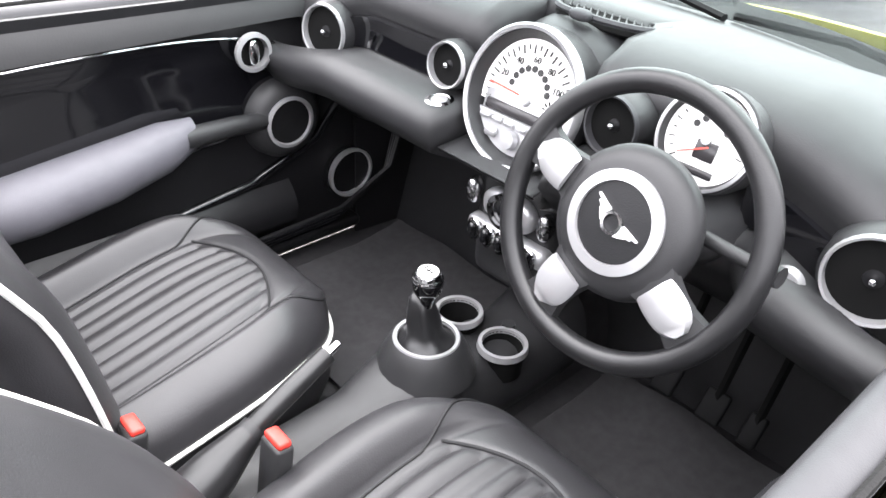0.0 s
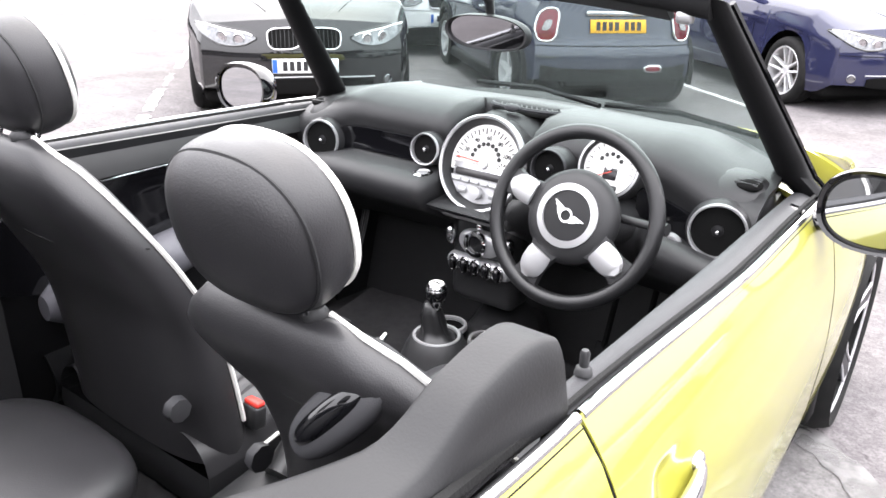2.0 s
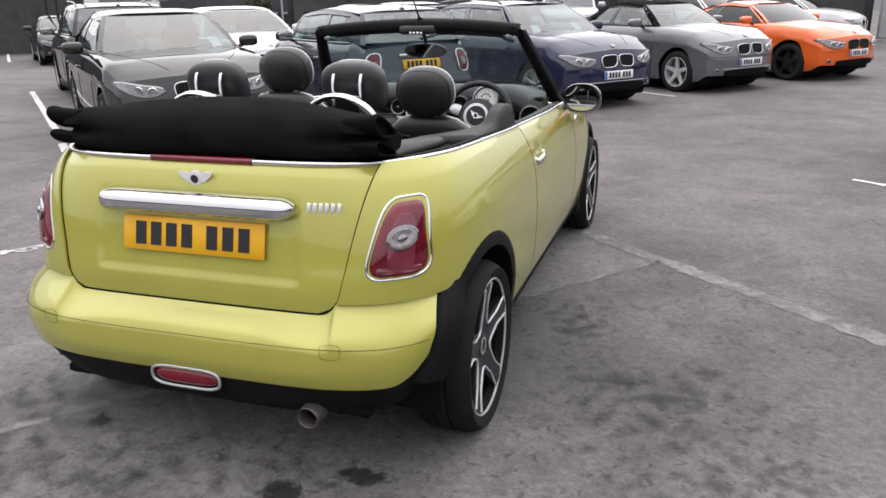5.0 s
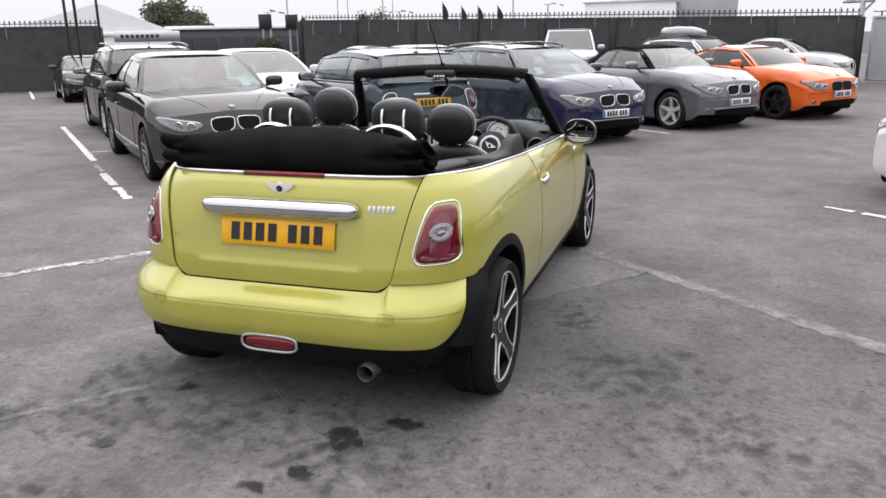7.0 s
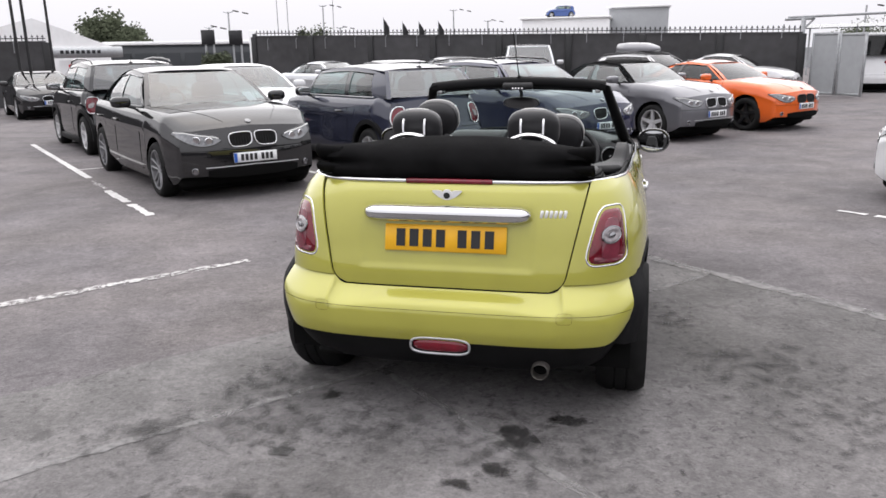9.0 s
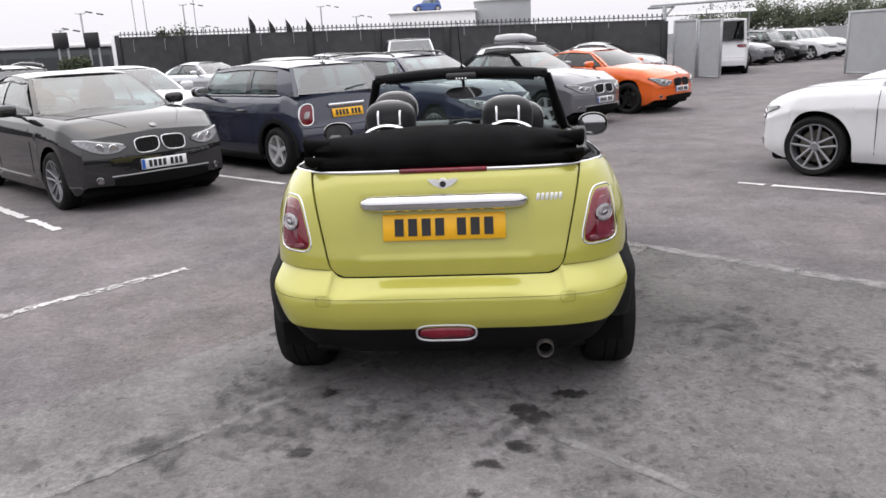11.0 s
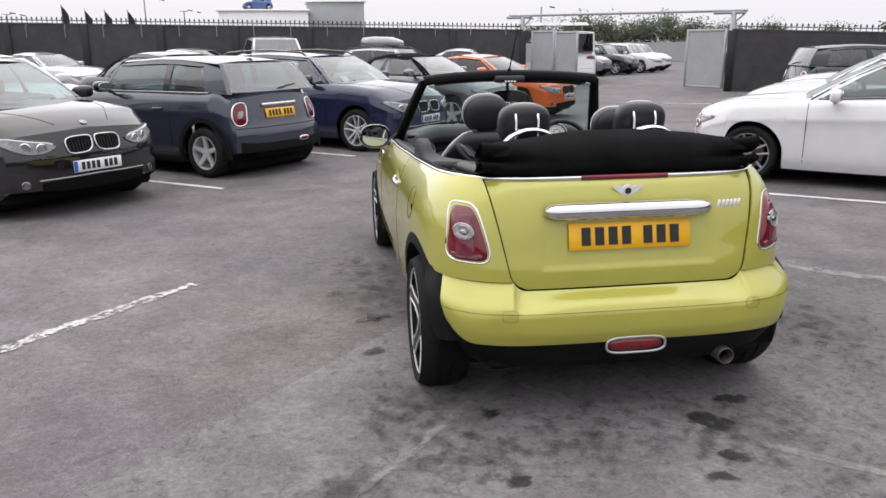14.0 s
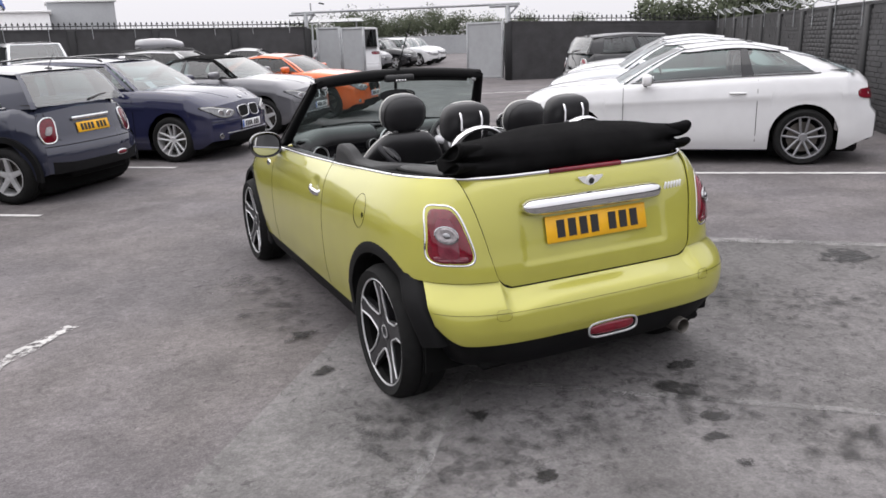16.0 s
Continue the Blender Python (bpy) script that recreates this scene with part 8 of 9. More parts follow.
def front_seat(cx, lift, hy, label):
    def ct(s, t):
        x, y, z = cushion_top(s, t)
        return (x + 0.012, 0.86 + (y - 0.86) * 1.078, z) if cx > 0 else (x - 0.008, y, z)
    seat = part("front_seat", Geo().grid(lambda u, v: V(ct(2 * u - 1, 1 - (1 - v) ** 2.0)) + V((cx, 0, 0)), 85, 90), LEATHER, CV, label, sharp=60)
    # cushion sides and base
    edge = [ct(-1, 1 - (1 - t / 40) ** 2.2) for t in range(41)] + [tuple(lerp(p, q, k / 6) for p, q in zip(ct(-1, 1.0), ct(1, 1.0))) for k in range(1, 6)] + [ct(1, 1 - (t / 40) ** 2.2) for t in range(41)]
    rings = []
    for dz, f in ((0.0, 1.0), (-0.03, 1.012), (-0.09, 1.0), (-0.15, 0.93), (-0.20, 0.88)):
        rings.append([(cx + x * f, 1.14 + (y - 1.14) * f, max(0.24, (z + dz) if dz > -0.08 else lerp(z, 0.42, 0.7) + dz)) for x, y, z in edge])
    part("cushion_side", Geo().loft(rings, caps=False), LEATHER_BACK, seat)
    part("piping", Geo().tube([(cx + x * 1.006, 1.14 + (y - 1.14) * 1.006, z - 0.004) for x, y, z in edge[4:-4]], 0.0048, 6), PIPING, seat, "white leather piping")
    lift_up = V((cx, 0, 0.0012))
    part("seam", Geo().tube([V(ct(s2, 0.835 - 0.09 * (s2 / 0.54) ** 2)) + lift_up for s2 in [lerp(-0.565, 0.565, k / 30) for k in range(31)]], 0.0026, 6), SEAM, seat)
    for sx in (1, -1):
        part("seam", Geo().tube([V(ct(sx * (0.56 + 0.40 * smooth(0.66, 1.0, t)), t)) + lift_up for t in [lerp(0.03, 0.93, k / 40) for k in range(41)]], 0.0026, 6), SEAM, seat)
    part("seat_base", Geo().box((cx, 1.12, 0.27), (0.40, 0.46, 0.10), None, 0.03, 2), DARK, seat)
    # backrest: rounded sections that lean back
    prof = []
    for k in range(19):
        h = k / 18
        z = lerp(0.40, 0.975 if cx > 0 else 1.06, h)
        yc = BACK_Y[1 if cx > 0 else -1](z)
        w = 0.262 * (1 - 0.06 * h) * (1 - 0.48 * max(0, (h - 0.66) / 0.34) ** 2.2)
        d = lerp(0.082, 0.058, h) * (1 - 0.55 * max(0, (h - 0.90) / 0.10) ** 2)
        prof.append((z, yc, w, d))

    def back_ring(z, yc, w, d):
        ring = []
        for k in range(40):
            a = 2 * math.pi * k / 40
            c, s2 = math.cos(a), math.sin(a)
            x = math.copysign(abs(c) ** 0.62, c) * w
            y = math.copysign(abs(s2) ** 0.75, s2) * d
            if s2 > 0:
                y -= 0.018 * (1 - smooth(0.45, 0.75, abs(x) / w))
            ring.append((cx + x, yc + y, z))
        return ring
    last = prof[-1]
    part("backrest", Geo().loft([back_ring(*q) for q in prof] + [back_ring(last[0] + 0.012, last[1], last[2] * 0.75, last[3] * 0.5)]), LEATHER, seat, "black leather backrest")
    for sx in (1, -1):
        part("piping", Geo().tube([(cx + sx * w * 0.985, yc + d * 0.42, z) for z, yc, w, d in prof[2:]] + [(cx + sx * prof[-1][2] * 0.6, prof[-1][1] + 0.012, prof[-1][0] + 0.012)], 0.0052, 6), PIPING, seat, "white leather piping")
    part("seam", Geo().tube([(cx + s2 * prof[13][2] * 1.0, prof[13][1] - prof[13][3] * (1 - abs(s2) ** 3) * 0.98, prof[13][0] + 0.02 * s2 * s2) for s2 in [lerp(-1, 1, k / 20) for k in range(21)]], 0.002, 5), SEAM, seat)
    # recline lever on the shoulder, adjuster knob
    ox = cx + math.copysign(1, cx) * 0.115
    bz = 0.885 if cx > 0 else 0.97
    lm = Matrix.Translation((ox, BACK_Y[1 if cx > 0 else -1](bz) - 0.066, bz)) @ Matrix.Rotation(radians(-28), 4, "X") @ Matrix.Rotation(radians(math.copysign(38, cx)), 4, "Y")
    lv = part("tilt_lever", Geo().blob((0, 0, 0), (0.036, 0.020, 0.080), (2.6, 2.4), lm), PLASTIC_GREY, seat, "glossy charcoal seat tilt lever")
    part("lever_grip", Geo().blob((0, -0.012, -0.006), (0.018, 0.014, 0.058), (2.4, 2.4), lm), GLOSS_BLACK, lv)
    part("knob", Geo().lathe([(0, 0), (0.026, 0), (0.024, 0.02), (0.0, 0.022)], 8, pose(cx - math.copysign(0.225, cx), 0.83, 0.56, 0, -math.copysign(90, cx), 0)), PLASTIC_GREY, seat)
    # headrest
    hz = 1.092 + lift
    hm = Matrix.Translation((cx, hy, hz)) @ Matrix.Rotation(radians(12), 4, "X")
    hr = part("headrest", Geo().blob((0, 0, 0), (0.121, 0.068, 0.103), (2.6, 2.45), hm, 40, 24), LEATHER, seat, "rounded black leather headrest with white piping")
    part("piping", Geo().tube([hm @ V((0.1185 * math.copysign(abs(math.cos(a)) ** 0.85, math.cos(a)), 0.030, 0.0975 * math.copysign(abs(math.sin(a)) ** 0.85, math.sin(a)))) for a in [2 * math.pi * k / 56 for k in range(56)]], 0.0045, 6, True), PIPING, hr)
    part("seam", Geo().tube([hm @ V((0.118 * math.copysign(abs(math.cos(a)) ** 0.85, math.cos(a)), -0.029, 0.097 * math.copysign(abs(math.sin(a)) ** 0.85, math.sin(a)))) for a in [2 * math.pi * k / 56 for k in range(56)]], 0.0024, 5, True), SEAM, hr)
    for sx in (1, -1):
        part("post", Geo().tube([(cx + sx * 0.062, prof[-1][1] + 0.005, prof[-1][0] - 0.04), (cx + sx * 0.062, hy, hz - 0.07)], 0.0065, 8), CHROME, hr)
        part("post_collar", Geo().lathe([(0.016, 0), (0.018, 0.008), (0.012, 0.016), (0, 0.016)], 14, pose(cx + sx * 0.062, prof[-1][1], prof[-1][0] + 0.008)), PLASTIC, hr)
    return seat


front_seat(0.362, 0.0, 0.672, "black leather driver's seat with fluted panels and white piping")
front_seat(-0.335, 0.074, 0.755, "black leather passenger seat with fluted panels and white piping")

# ---- console between the seats ----
cons = part("centre_console", Geo().loft([[(0.03 + w * math.copysign(abs(math.cos(a)) ** 0.7, math.cos(a)), y, lerp(0.25, z, (math.sin(a) + 1) / 2) if math.sin(a) > -0.9 else 0.25) for a in [2 * math.pi * k / 24 for k in range(24)]] for y, w, z in ((0.72, 0.075, 0.40), (0.95, 0.080, 0.42), (1.15, 0.082, 0.415), (1.32, 0.085, 0.42), (1.40, 0.095, 0.455), (1.46, 0.100, 0.465), (1.53, 0.095, 0.44), (1.60, 0.095, 0.415), (1.72, 0.098, 0.415), (1.82, 0.10, 0.47))]), PLASTIC, CV, "black centre console")
KX, KY = 0.036, 1.463
gr = part("gaiter_ring", Geo().lathe([(0.056, -0.03), (0.092, -0.040), (0.076, 0.000), (0.064, 0.022), (0.060, 0.026), (0.050, 0.022), (0.046, -0.01)], 36, pose(KX, KY, 0.470, 0, 0, 0), closed=True), PLASTIC, cons)
part("chrome_ring", Geo().lathe([(0.050, 0.018), (0.052, 0.028), (0.058, 0.029), (0.061, 0.024), (0.060, 0.018)], 40, pose(KX, KY, 0.470), closed=True), SATIN, gr, "satin silver ring")
part("gear_gaiter", Geo().loft([[(KX - 0.003 * k + r * (1 + 0.10 * f * math.cos(5 * q + 0.6 * k)) * math.cos(q), KY + r * (1 + 0.10 * f * math.cos(5 * q + 0.6 * k)) * math.sin(q), 0.478 + h) for q in [2 * math.pi * j / 40 for j in range(40)]] for k, (r, h, f) in enumerate(((0.052, 0.0, 0.2), (0.047, 0.014, 0.8), (0.036, 0.020, 1.2), (0.031, 0.034, 0.8), (0.029, 0.052, 1.2), (0.026, 0.072, 0.8), (0.021, 0.092, 0.5), (0.014, 0.100, 0.0)))]), RIM_LEATHER, cons, "folded black leather gaiter", sharp=70)
kn = part("gear_knob", Geo().lathe([(0.011, -0.050), (0.014, -0.034), (0.023, -0.020), (0.0275, 0.0), (0.0262, 0.012), (0.020, 0.016), (0, 0.016)], 28, pose(KX - 0.004, KY, 0.612)), GLOSS_BLACK, cons, "gear knob with a chrome cap")
part("knob_cap", Geo().lathe([(0.0, 0.014), (0.021, 0.014), (0.0265, 0.010), (0.0270, 0.005), (0.0255, 0.013), (0.021, 0.020), (0, 0.021)], 28, pose(KX - 0.004, KY, 0.612)), CHROME, kn)
part("shift_disc", Geo().lathe([(0, 0.0195), (0.0185, 0.0195), (0.0175, 0.0225), (0, 0.0225)], 28, pose(KX - 0.004, KY, 0.612)), DIAL, kn, "white gear-pattern disc")
part("shift_pattern", Geo().box((KX - 0.004, KY, 0.6350), (0.020, 0.003, 0.001)).box((KX - 0.013, KY, 0.6350), (0.002, 0.018, 0.001)).box((KX - 0.004, KY, 0.6350), (0.002, 0.018, 0.001)).box((KX + 0.005, KY, 0.6350), (0.002, 0.018, 0.001)), DIAL_INK, kn)
for cx2, cy2, cz2 in ((0.086, 1.612, 0.432), (-0.030, 1.608, 0.440)):
    ch = part("cup_holder", Geo().lathe([(0.042, 0.0), (0.040, -0.06), (0.0, -0.06), (0.0, -0.058), (0.037, -0.056), (0.039, 0.0)], 30, pose(cx2, cy2, cz2), closed=True), DARK, cons)
    part("chrome_ring", Geo().lathe([(0.0385, -0.004), (0.040, 0.006), (0.047, 0.006), (0.049, -0.006)], 36, pose(cx2, cy2, cz2), closed=True), SATIN, ch)
part("socket_cap", Geo().lathe([(0, 0), (0.014, 0), (0.013, 0.010), (0, 0.011)], 18, pose(0.055, 1.66, 0.430)), PLASTIC, cons)
hb = part("handbrake", Geo().tube([(0.066, 0.93, 0.415), (0.060, 0.985, 0.445), (0.052, 1.05, 0.475), (0.045, 1.11, 0.503)], [0.044, 0.046, 0.037, 0.0215], 14), RIM_LEATHER, cons, "leather-gripped handbrake lever")
part("grip", Geo().tube([(0.044, 1.11, 0.503), (0.036, 1.19, 0.535), (0.028, 1.262, 0.560)], [0.0165, 0.0175, 0.0155], 14), RIM_LEATHER, hb)
part("grip_collar", Geo().tube([(0.045, 1.105, 0.501), (0.043, 1.122, 0.508)], 0.0205, 14), PLASTIC, hb)
part("release_button", Geo().tube([(0.028, 1.262, 0.560), (0.0255, 1.285, 0.568)], [0.0085, 0.0075], 12), CHROME, hb)
for bx, by, bz, tall in ((0.098, 1.118, 0.462, 0.12), (-0.075, 0.985, 0.475, 0.05)):
    bk = part("buckle", Geo().box((0, 0, 0), (0.048, 0.030, tall), Matrix.Translation((bx, by, bz)) @ Matrix.Rotation(radians(-8), 4, "X"), 0.006, 2), PLASTIC, cons, "seat-belt buckle with a red button")
    part("red_button", Geo().box((0, 0, tall / 2 + 0.004), (0.042, 0.022, 0.012), Matrix.Translation((bx, by, bz)) @ Matrix.Rotation(radians(-8), 4, "X"), 0.004, 2), RED_PLASTIC, bk)
for px, nm in ((0.30, 0.05), (0.40, 0.05), (0.48, 0.036)):
    pd = part("pedal", Geo().box((0, 0, 0), (nm, 0.012, 0.065), pose(px, 1.86, 0.36, -35), 0.006, 2), TRIM_BLACK, CV)
    part("pedal_arm", Geo().tube([(px, 1.87, 0.37), (px, 1.92, 0.50), (px, 1.96, 0.62)], 0.009, 6), DARK, pd)
part("floor_mat", Geo().shell(lambda u, v: (lerp(0.16, 0.58, u), lerp(1.42, 1.90, v), 0.25 + 0.006 * math.sin(9 * u + 4 * v) + 0.09 * max(0, v - 0.75)), 16, 14, 0.008), CARPET, CV)
part("floor_mat", Geo().shell(lambda u, v: (lerp(-0.58, -0.14, u), lerp(1.42, 1.92, v), 0.25 + 0.006 * math.sin(9 * u + 4 * v) + 0.10 * max(0, v - 0.72)), 16, 14, 0.008), CARPET, CV)

# ---- rear seats, side linings ----
for sx in (1, -1):
    rs = part("rear_seat", Geo().blob((sx * 0.285, 0.47, 0.46), (0.25, 0.30, 0.075), (3.4, 2.6), None, 32, 14), LEATHER, CV, "black leather rear seat")
    part("backrest", Geo().blob((0, 0, 0), (0.245, 0.075, 0.30), (3.4, 3.0), Matrix.Translation((sx * 0.285, 0.165, 0.72)) @ Matrix.Rotation(radians(14), 4, "X"), 32, 18), LEATHER, rs)
    part("piping", Geo().tube([(sx * 0.285 + 0.236 * s2, 0.285 - 0.005, 0.50 + 0.0 * s2) for s2 in (-1, -0.5, 0, 0.5, 1)], 0.0045, 6), PIPING, rs)
    part("piping", Geo().tube([(sx * 0.285 + k * 0.225, 0.245 - 0.19 * (z - 0.5) / 0.4, z) for k, z in ((-1, 0.5), (-1, 0.7), (-1, 0.9))], 0.0045, 6), PIPING, rs)
    hx = sx * 0.282
    hm = Matrix.Translation((hx, 0.150, 1.166)) @ Matrix.Rotation(radians(10), 4, "X")
    hr = part("headrest", Geo().blob((0, 0, 0), (0.122, 0.050, 0.094), (3.4, 3.0), hm, 40, 22), LEATHER, rs, "low black leather rear headrest on chrome posts")
    part("piping", Geo().tube([hm @ V((0.113 * math.copysign(abs(math.cos(a)) ** 0.8, math.cos(a)), 0.022, 0.093 * math.copysign(abs(math.sin(a)) ** 0.8, math.sin(a)))) for a in [2 * math.pi * k / 44 for k in range(44)]], 0.004, 6, True), PIPING, hr)
    for k in (1, -1):
        part("post", Geo().tube([(hx + k * 0.052, 0.085, 0.95), (hx + k * 0.052, 0.082, 1.185), (hx + k * 0.052, 0.092, 1.212), (hx + k * 0.052, 0.115, 1.220)], 0.0062, 10), CHROME, hr, "chrome headrest post")
    # roll hoop
    arc = [(hx + 0.148 * math.cos(a), 0.015, 1.02 + 0.138 * math.sin(a)) for a in [math.pi * k / 24 for k in range(25)]]
    hp = part("roll_hoop", Geo().loft([[(hx + (x - hx) * f, y + dy, 1.02 + (z - 1.02) * f) for dy, f in ((-0.035, 0.96), (-0.030, 1.0), (0.0, 1.03), (0.030, 1.0), (0.035, 0.96), (0.0, 0.90))] for x, y, z in arc]), PLASTIC, CV, "roll-over hoop with a chrome cap")
    part("chrome_cap", Geo().loft([[(hx + (x - hx) * f, y + dy, 1.02 + (z - 1.02) * f) for dy, f in ((-0.040, 0.99), (-0.034, 1.03), (0.0, 1.065), (0.034, 1.03), (0.040, 0.99), (0.0, 1.01)) for dy in (dy * math.sqrt(max(0.05, 1 - abs(i - 9) / 9.3)),)] for i, (x, y, z) in enumerate(arc[3:22])]), CHROME, hp, "polished chrome hoop cap")
    part("hoop_shroud", Geo().blob((hx, 0.02, 0.96), (0.155, 0.075, 0.09), (3, 2.4)), LINING, hp)
    # padded lining behind the door: hump, flat shelf, then a slim rail running back
    inner = pchip([-0.22, 0.05, 0.22, 0.32, 0.45, 0.60, 0.75], [0.455, 0.468, 0.482, 0.500, 0.565, 0.640, 0.648])
    outer = pchip([-0.22, 0.05, 0.20, 0.29, 0.32, 0.75], [0.480, 0.502, 0.530, 0.640, 0.672, 0.722])
    ztop = pchip([-0.22, 0.2, 0.34, 0.46, 0.54, 0.62, 0.70, 0.745, 0.752], [0.985, 0.986, 0.980, 0.976, 0.984, 1.030, 1.046, 1.032, 0.975])

    def lining(u, v):
        y = lerp(0.752, -0.22, u)
        xo = max(outer(y), side_x(y, belt(y)) - 0.024) if y > 0.325 else outer(y)
        zt = ztop(y)
        if v < 0.2:
            return (sx * (xo + 0.002 * (1 - v / 0.2)), y, lerp(min(zt - 0.03, belt(y) - 0.002), zt - 0.016, v / 0.2))
        q = (v - 0.2) / 0.8
        return (sx * lerp(xo - 0.003, inner(y), q), y, zt - 0.015 * max(0, 1 - q / 0.16) ** 2 - 0.035 * max(0, (q - 0.82) / 0.18) ** 2)
    part("side_lining", Geo().shell(lining, 70, 24, -0.012 * sx), LINING, CV, "charcoal padded side lining behind the door")
    part("belt_seal", Geo().tube([(sx * (side_x(y, belt(y)) - 0.018), y, belt(y) + 0.006) for y in [lerp(0.75, -0.25, k / 24) for k in range(25)]], 0.008, 6), RUBBER, CV)
    part("felt_panel", Geo().shell(lambda u, v: (sx * lerp(side_x(lerp(0.75, -0.14, u), 0.95) - 0.024, lerp(0.66, 0.56, u), v), lerp(0.75, -0.14, u), belt(lerp(0.75, -0.14, u)) - 0.004 - 0.06 * v), 24, 5, -0.01 * sx), CARPET, CV, "black felt well beside the roof arm")
    part("side_trim", Geo().shell(lambda u, v: (sx * (0.578 - 0.02 * v), lerp(0.752, -0.25, u), lerp(belt(lerp(0.752, -0.25, u)) - 0.05, 0.28, v)), 12, 10, -0.012 * sx), PLASTIC, CV)
    # folding roof arm
    arm = part("roof_arm", Geo().loft([[(sx * (x + w * c), y, z + h * s2) for c, s2 in ((-1, -1), (1, -1), (1, 0.2), (0.7, 0.8), (0.3, 1), (-0.6, 1), (-1, 0.6))] for x, y, z, w, h in ((0.490, -0.24, 0.985, 0.045, 0.032), (0.515, -0.05, 0.982, 0.046, 0.030), (0.545, 0.15, 0.972, 0.040, 0.026), (0.556, 0.235, 0.968, 0.032, 0.018))]), PLASTIC, CV, "black folding roof arm")
    for q, zz in ((0.050, 0.982), (0.060, 0.964)):
        part("arm_rail", Geo().tube([(sx * (0.490 + q), -0.24, zz + 0.006), (sx * (0.515 + q), -0.05, zz), (sx * (0.545 + q * 0.9), 0.15, zz - 0.010), (sx * (0.556 + q * 0.7), 0.245, zz - 0.012)], 0.009, 8), RUBBER, arm)
    part("bolt", Geo().blob((sx * 0.600, -0.02, 0.945), (0.012, 0.012, 0.012)), CHROME, arm)
    part("bolt", Geo().blob((sx * 0.585, 0.10, 0.945), (0.010, 0.010, 0.010)), CHROME, arm)
    part("canvas_tail", Geo().loft([[(sx * (x + 0.028 * c), y + 0.012 * c, z + 0.018 * s2) for c, s2 in [(math.cos(a), math.sin(a)) for a in [2 * math.pi * k / 12 for k in range(12)]]] for x, y, z in ((0.50, -0.31, 0.992), (0.56, -0.25, 0.990), (0.61, -0.19, 0.985), (0.64, -0.13, 0.978))]), CLOTH_TOP, CV)
    # belt reel cover and webbing beside the rear headrest
    rl = part("belt_reel", Geo().blob((sx * 0.440, 0.15, 0.968), (0.034, 0.032, 0.018), (2.6, 2.4)), PLASTIC_GREY, CV, "seat-belt reel cover")
    part("reel_hole", Geo().blob((sx * 0.440, 0.145, 0.984), (0.012, 0.010, 0.004)), DARK, rl)
    part("webbing", Geo().shell(lambda u, v: (sx * (0.40 + 0.05 * u), 0.24 + 0.10 * v, 0.985 - 0.13 * v - 0.02 * math.sin(3 * v)), 4, 10, 0.003), SEAM, rl)
part("parcel_shelf", Geo().box((0, -0.12, 0.945), (1.12, 0.48, 0.05), None, 0.02, 2), CARPET, CV)
part("rear_bulkhead", Geo().box((0, 0.04, 0.70), (1.14, 0.04, 0.5), None, 0.01, 1), CARPET, CV)

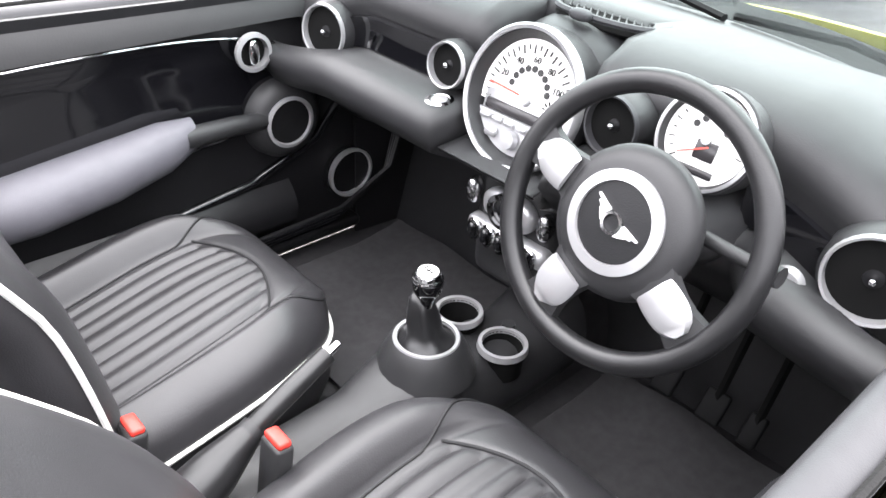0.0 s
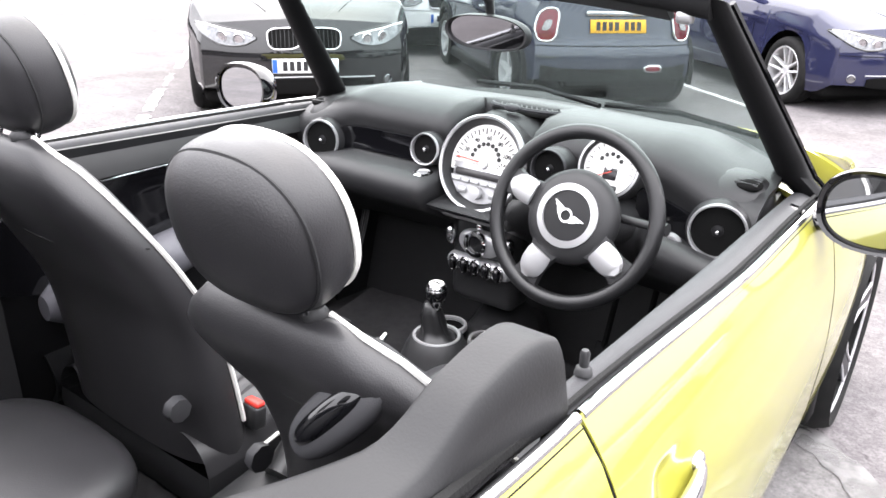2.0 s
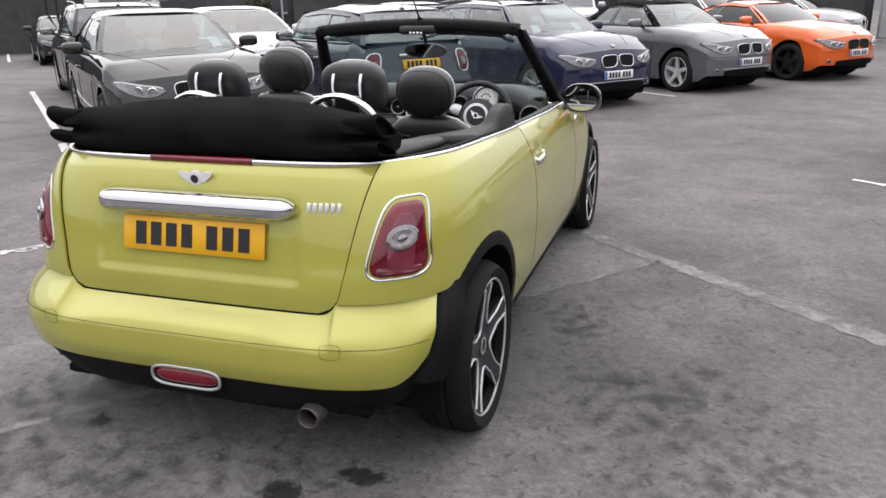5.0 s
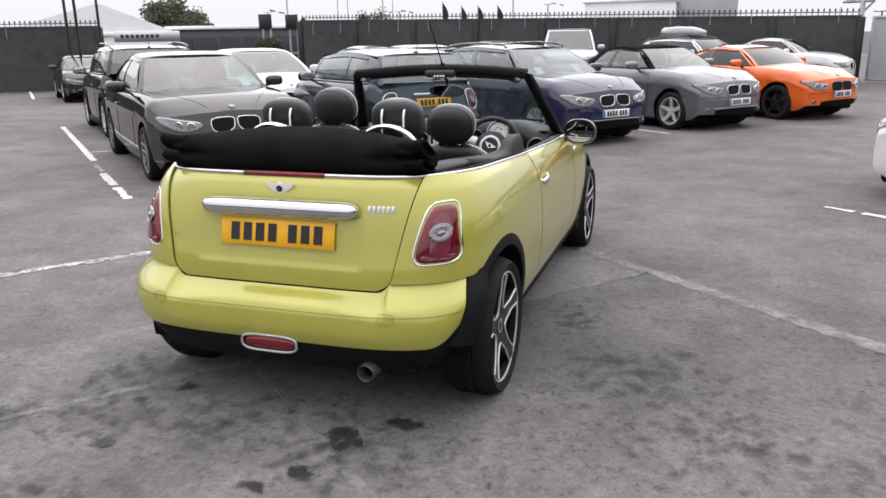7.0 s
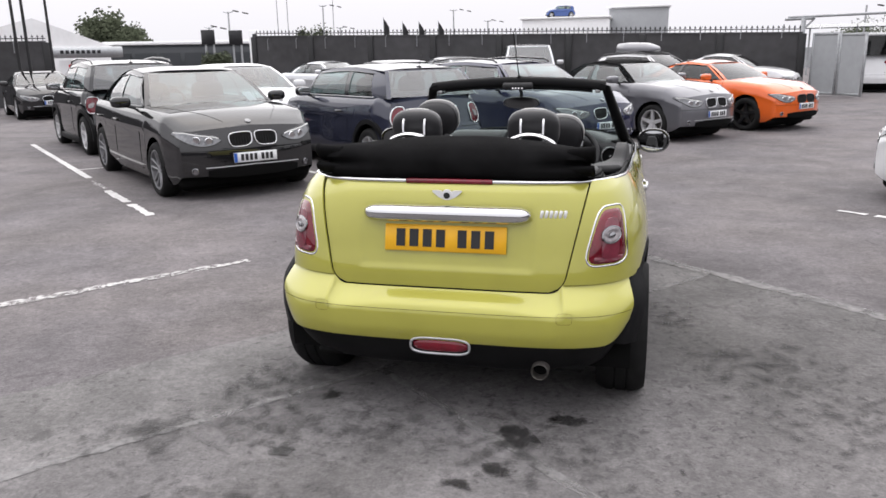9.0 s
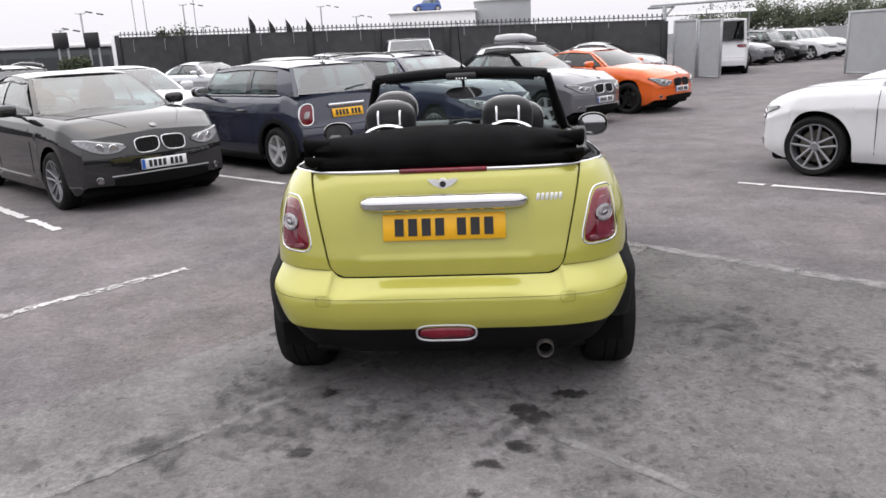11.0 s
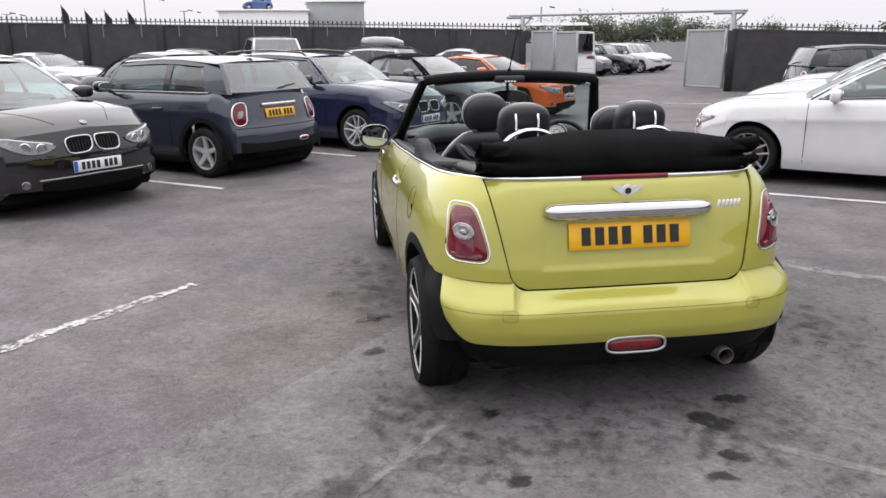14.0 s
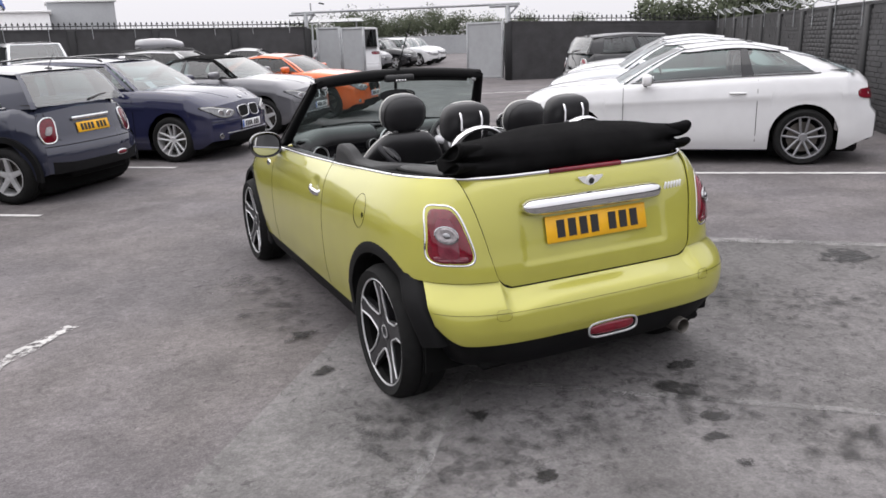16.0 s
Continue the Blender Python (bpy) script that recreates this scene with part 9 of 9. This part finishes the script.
# ---- the folded canvas roof ----
def roof_ring(x, sc, seed):
    """A cross-section of the stack: back, crown, front, with two folds at the back."""
    e = abs(x) / 0.585
    k = 1 - 0.06 * smooth(0.80, 1.0, e) ** 2
    crown = 1.172 - 0.036 * e ** 2.2
    d = smooth(0.3, 0.95, e)
    yf = 0.03 - 0.13 * e ** 2
    fold = smooth(0.42, 1.0, e) ** 1.5
    sh = rear_y(x, 1.0) - rear_y(0, 1.0)
    pts = [(-0.345 + sh, 1.004), (-0.368 + sh, 1.008), (-0.380 + sh, 1.020), (-0.392 + 0.55 * sh, 1.042), (-0.394 + 0.022 * fold, 1.056), (-0.394 + 0.065 * fold, 1.070), (-0.394 + 0.050 * fold, 1.080 + 0.004 * fold), (-0.391 + 0.012 * fold, 1.096), (-0.368 - 0.006 * fold, crown - lerp(0.038, 0.016, fold)), (-0.320, crown - lerp(0.018, 0.002, fold)), (-0.25, crown - 0.010 * d), (-0.18, crown - 0.004 - 0.042 * d), (-0.07 - 0.06 * d, crown - 0.030 - 0.044 * d), (yf, crown - 0.085 - 0.004 * d), (yf + 0.01 * (1 - d), 1.03 + 0.012 * d), (-0.02 - 0.10 * d, 1.0), (-0.2, 0.99)]
    out = []
    for i, (y, z) in enumerate(pts):
        w = 0.0018 * math.sin(7 * x + i * 0.7 + seed) + 0.0008 * math.sin(29 * x + i)
        yc, zc = -0.20, 1.06
        out.append((x, yc + (y - yc) * k * sc + w, zc + (z - zc) * k * sc + w))
    return out


xs2 = [lerp(-0.520, 0.520, i / 44) for i in range(45)]
ends = [(0.536, 0.985), (0.548, 0.955), (0.557, 0.90), (0.563, 0.82), (0.566, 0.70), (0.567, 0.50), (0.567, 0.25)]
top = part("folded_roof", Geo().loft([roof_ring(-x, f, 0) for x, f in ends[::-1]] + [roof_ring(x, 1.0, 0) for x in xs2] + [roof_ring(x, f, 0) for x, f in ends]), CLOTH_TOP, CV, "black canvas roof folded in a stack", sharp=75)


def hairpin(sx, y, z, ry, rz, slope, name="canvas_fold"):
    """The rimmed, open end of a hairpin fold of canvas, dipping towards the front."""
    ring = lambda x, f: [(sx * x, y + ry * f * math.cos(a), z - slope * ry * f * math.cos(a) + rz * f * math.sin(a) * (1 - 0.5 * math.cos(a))) for a in [2 * math.pi * k / 28 for k in range(28)]]
    r = part(name, Geo().loft([ring(0.48, 0.80), ring(0.568, 0.98), ring(0.584, 1.0), ring(0.589, 0.95), ring(0.586, 0.80), ring(0.525, 0.72)]), CLOTH_TOP, top)
    part("seam", Geo().tube(ring(0.580, 1.0), 0.0028, 5, True), CLOTH_TOP, r)


for sx in (1, -1):
    hairpin(sx, -0.302, 1.101, 0.088, 0.028, 0.36)
    hairpin(sx, -0.308, 1.038, 0.082, 0.018, 0.32)
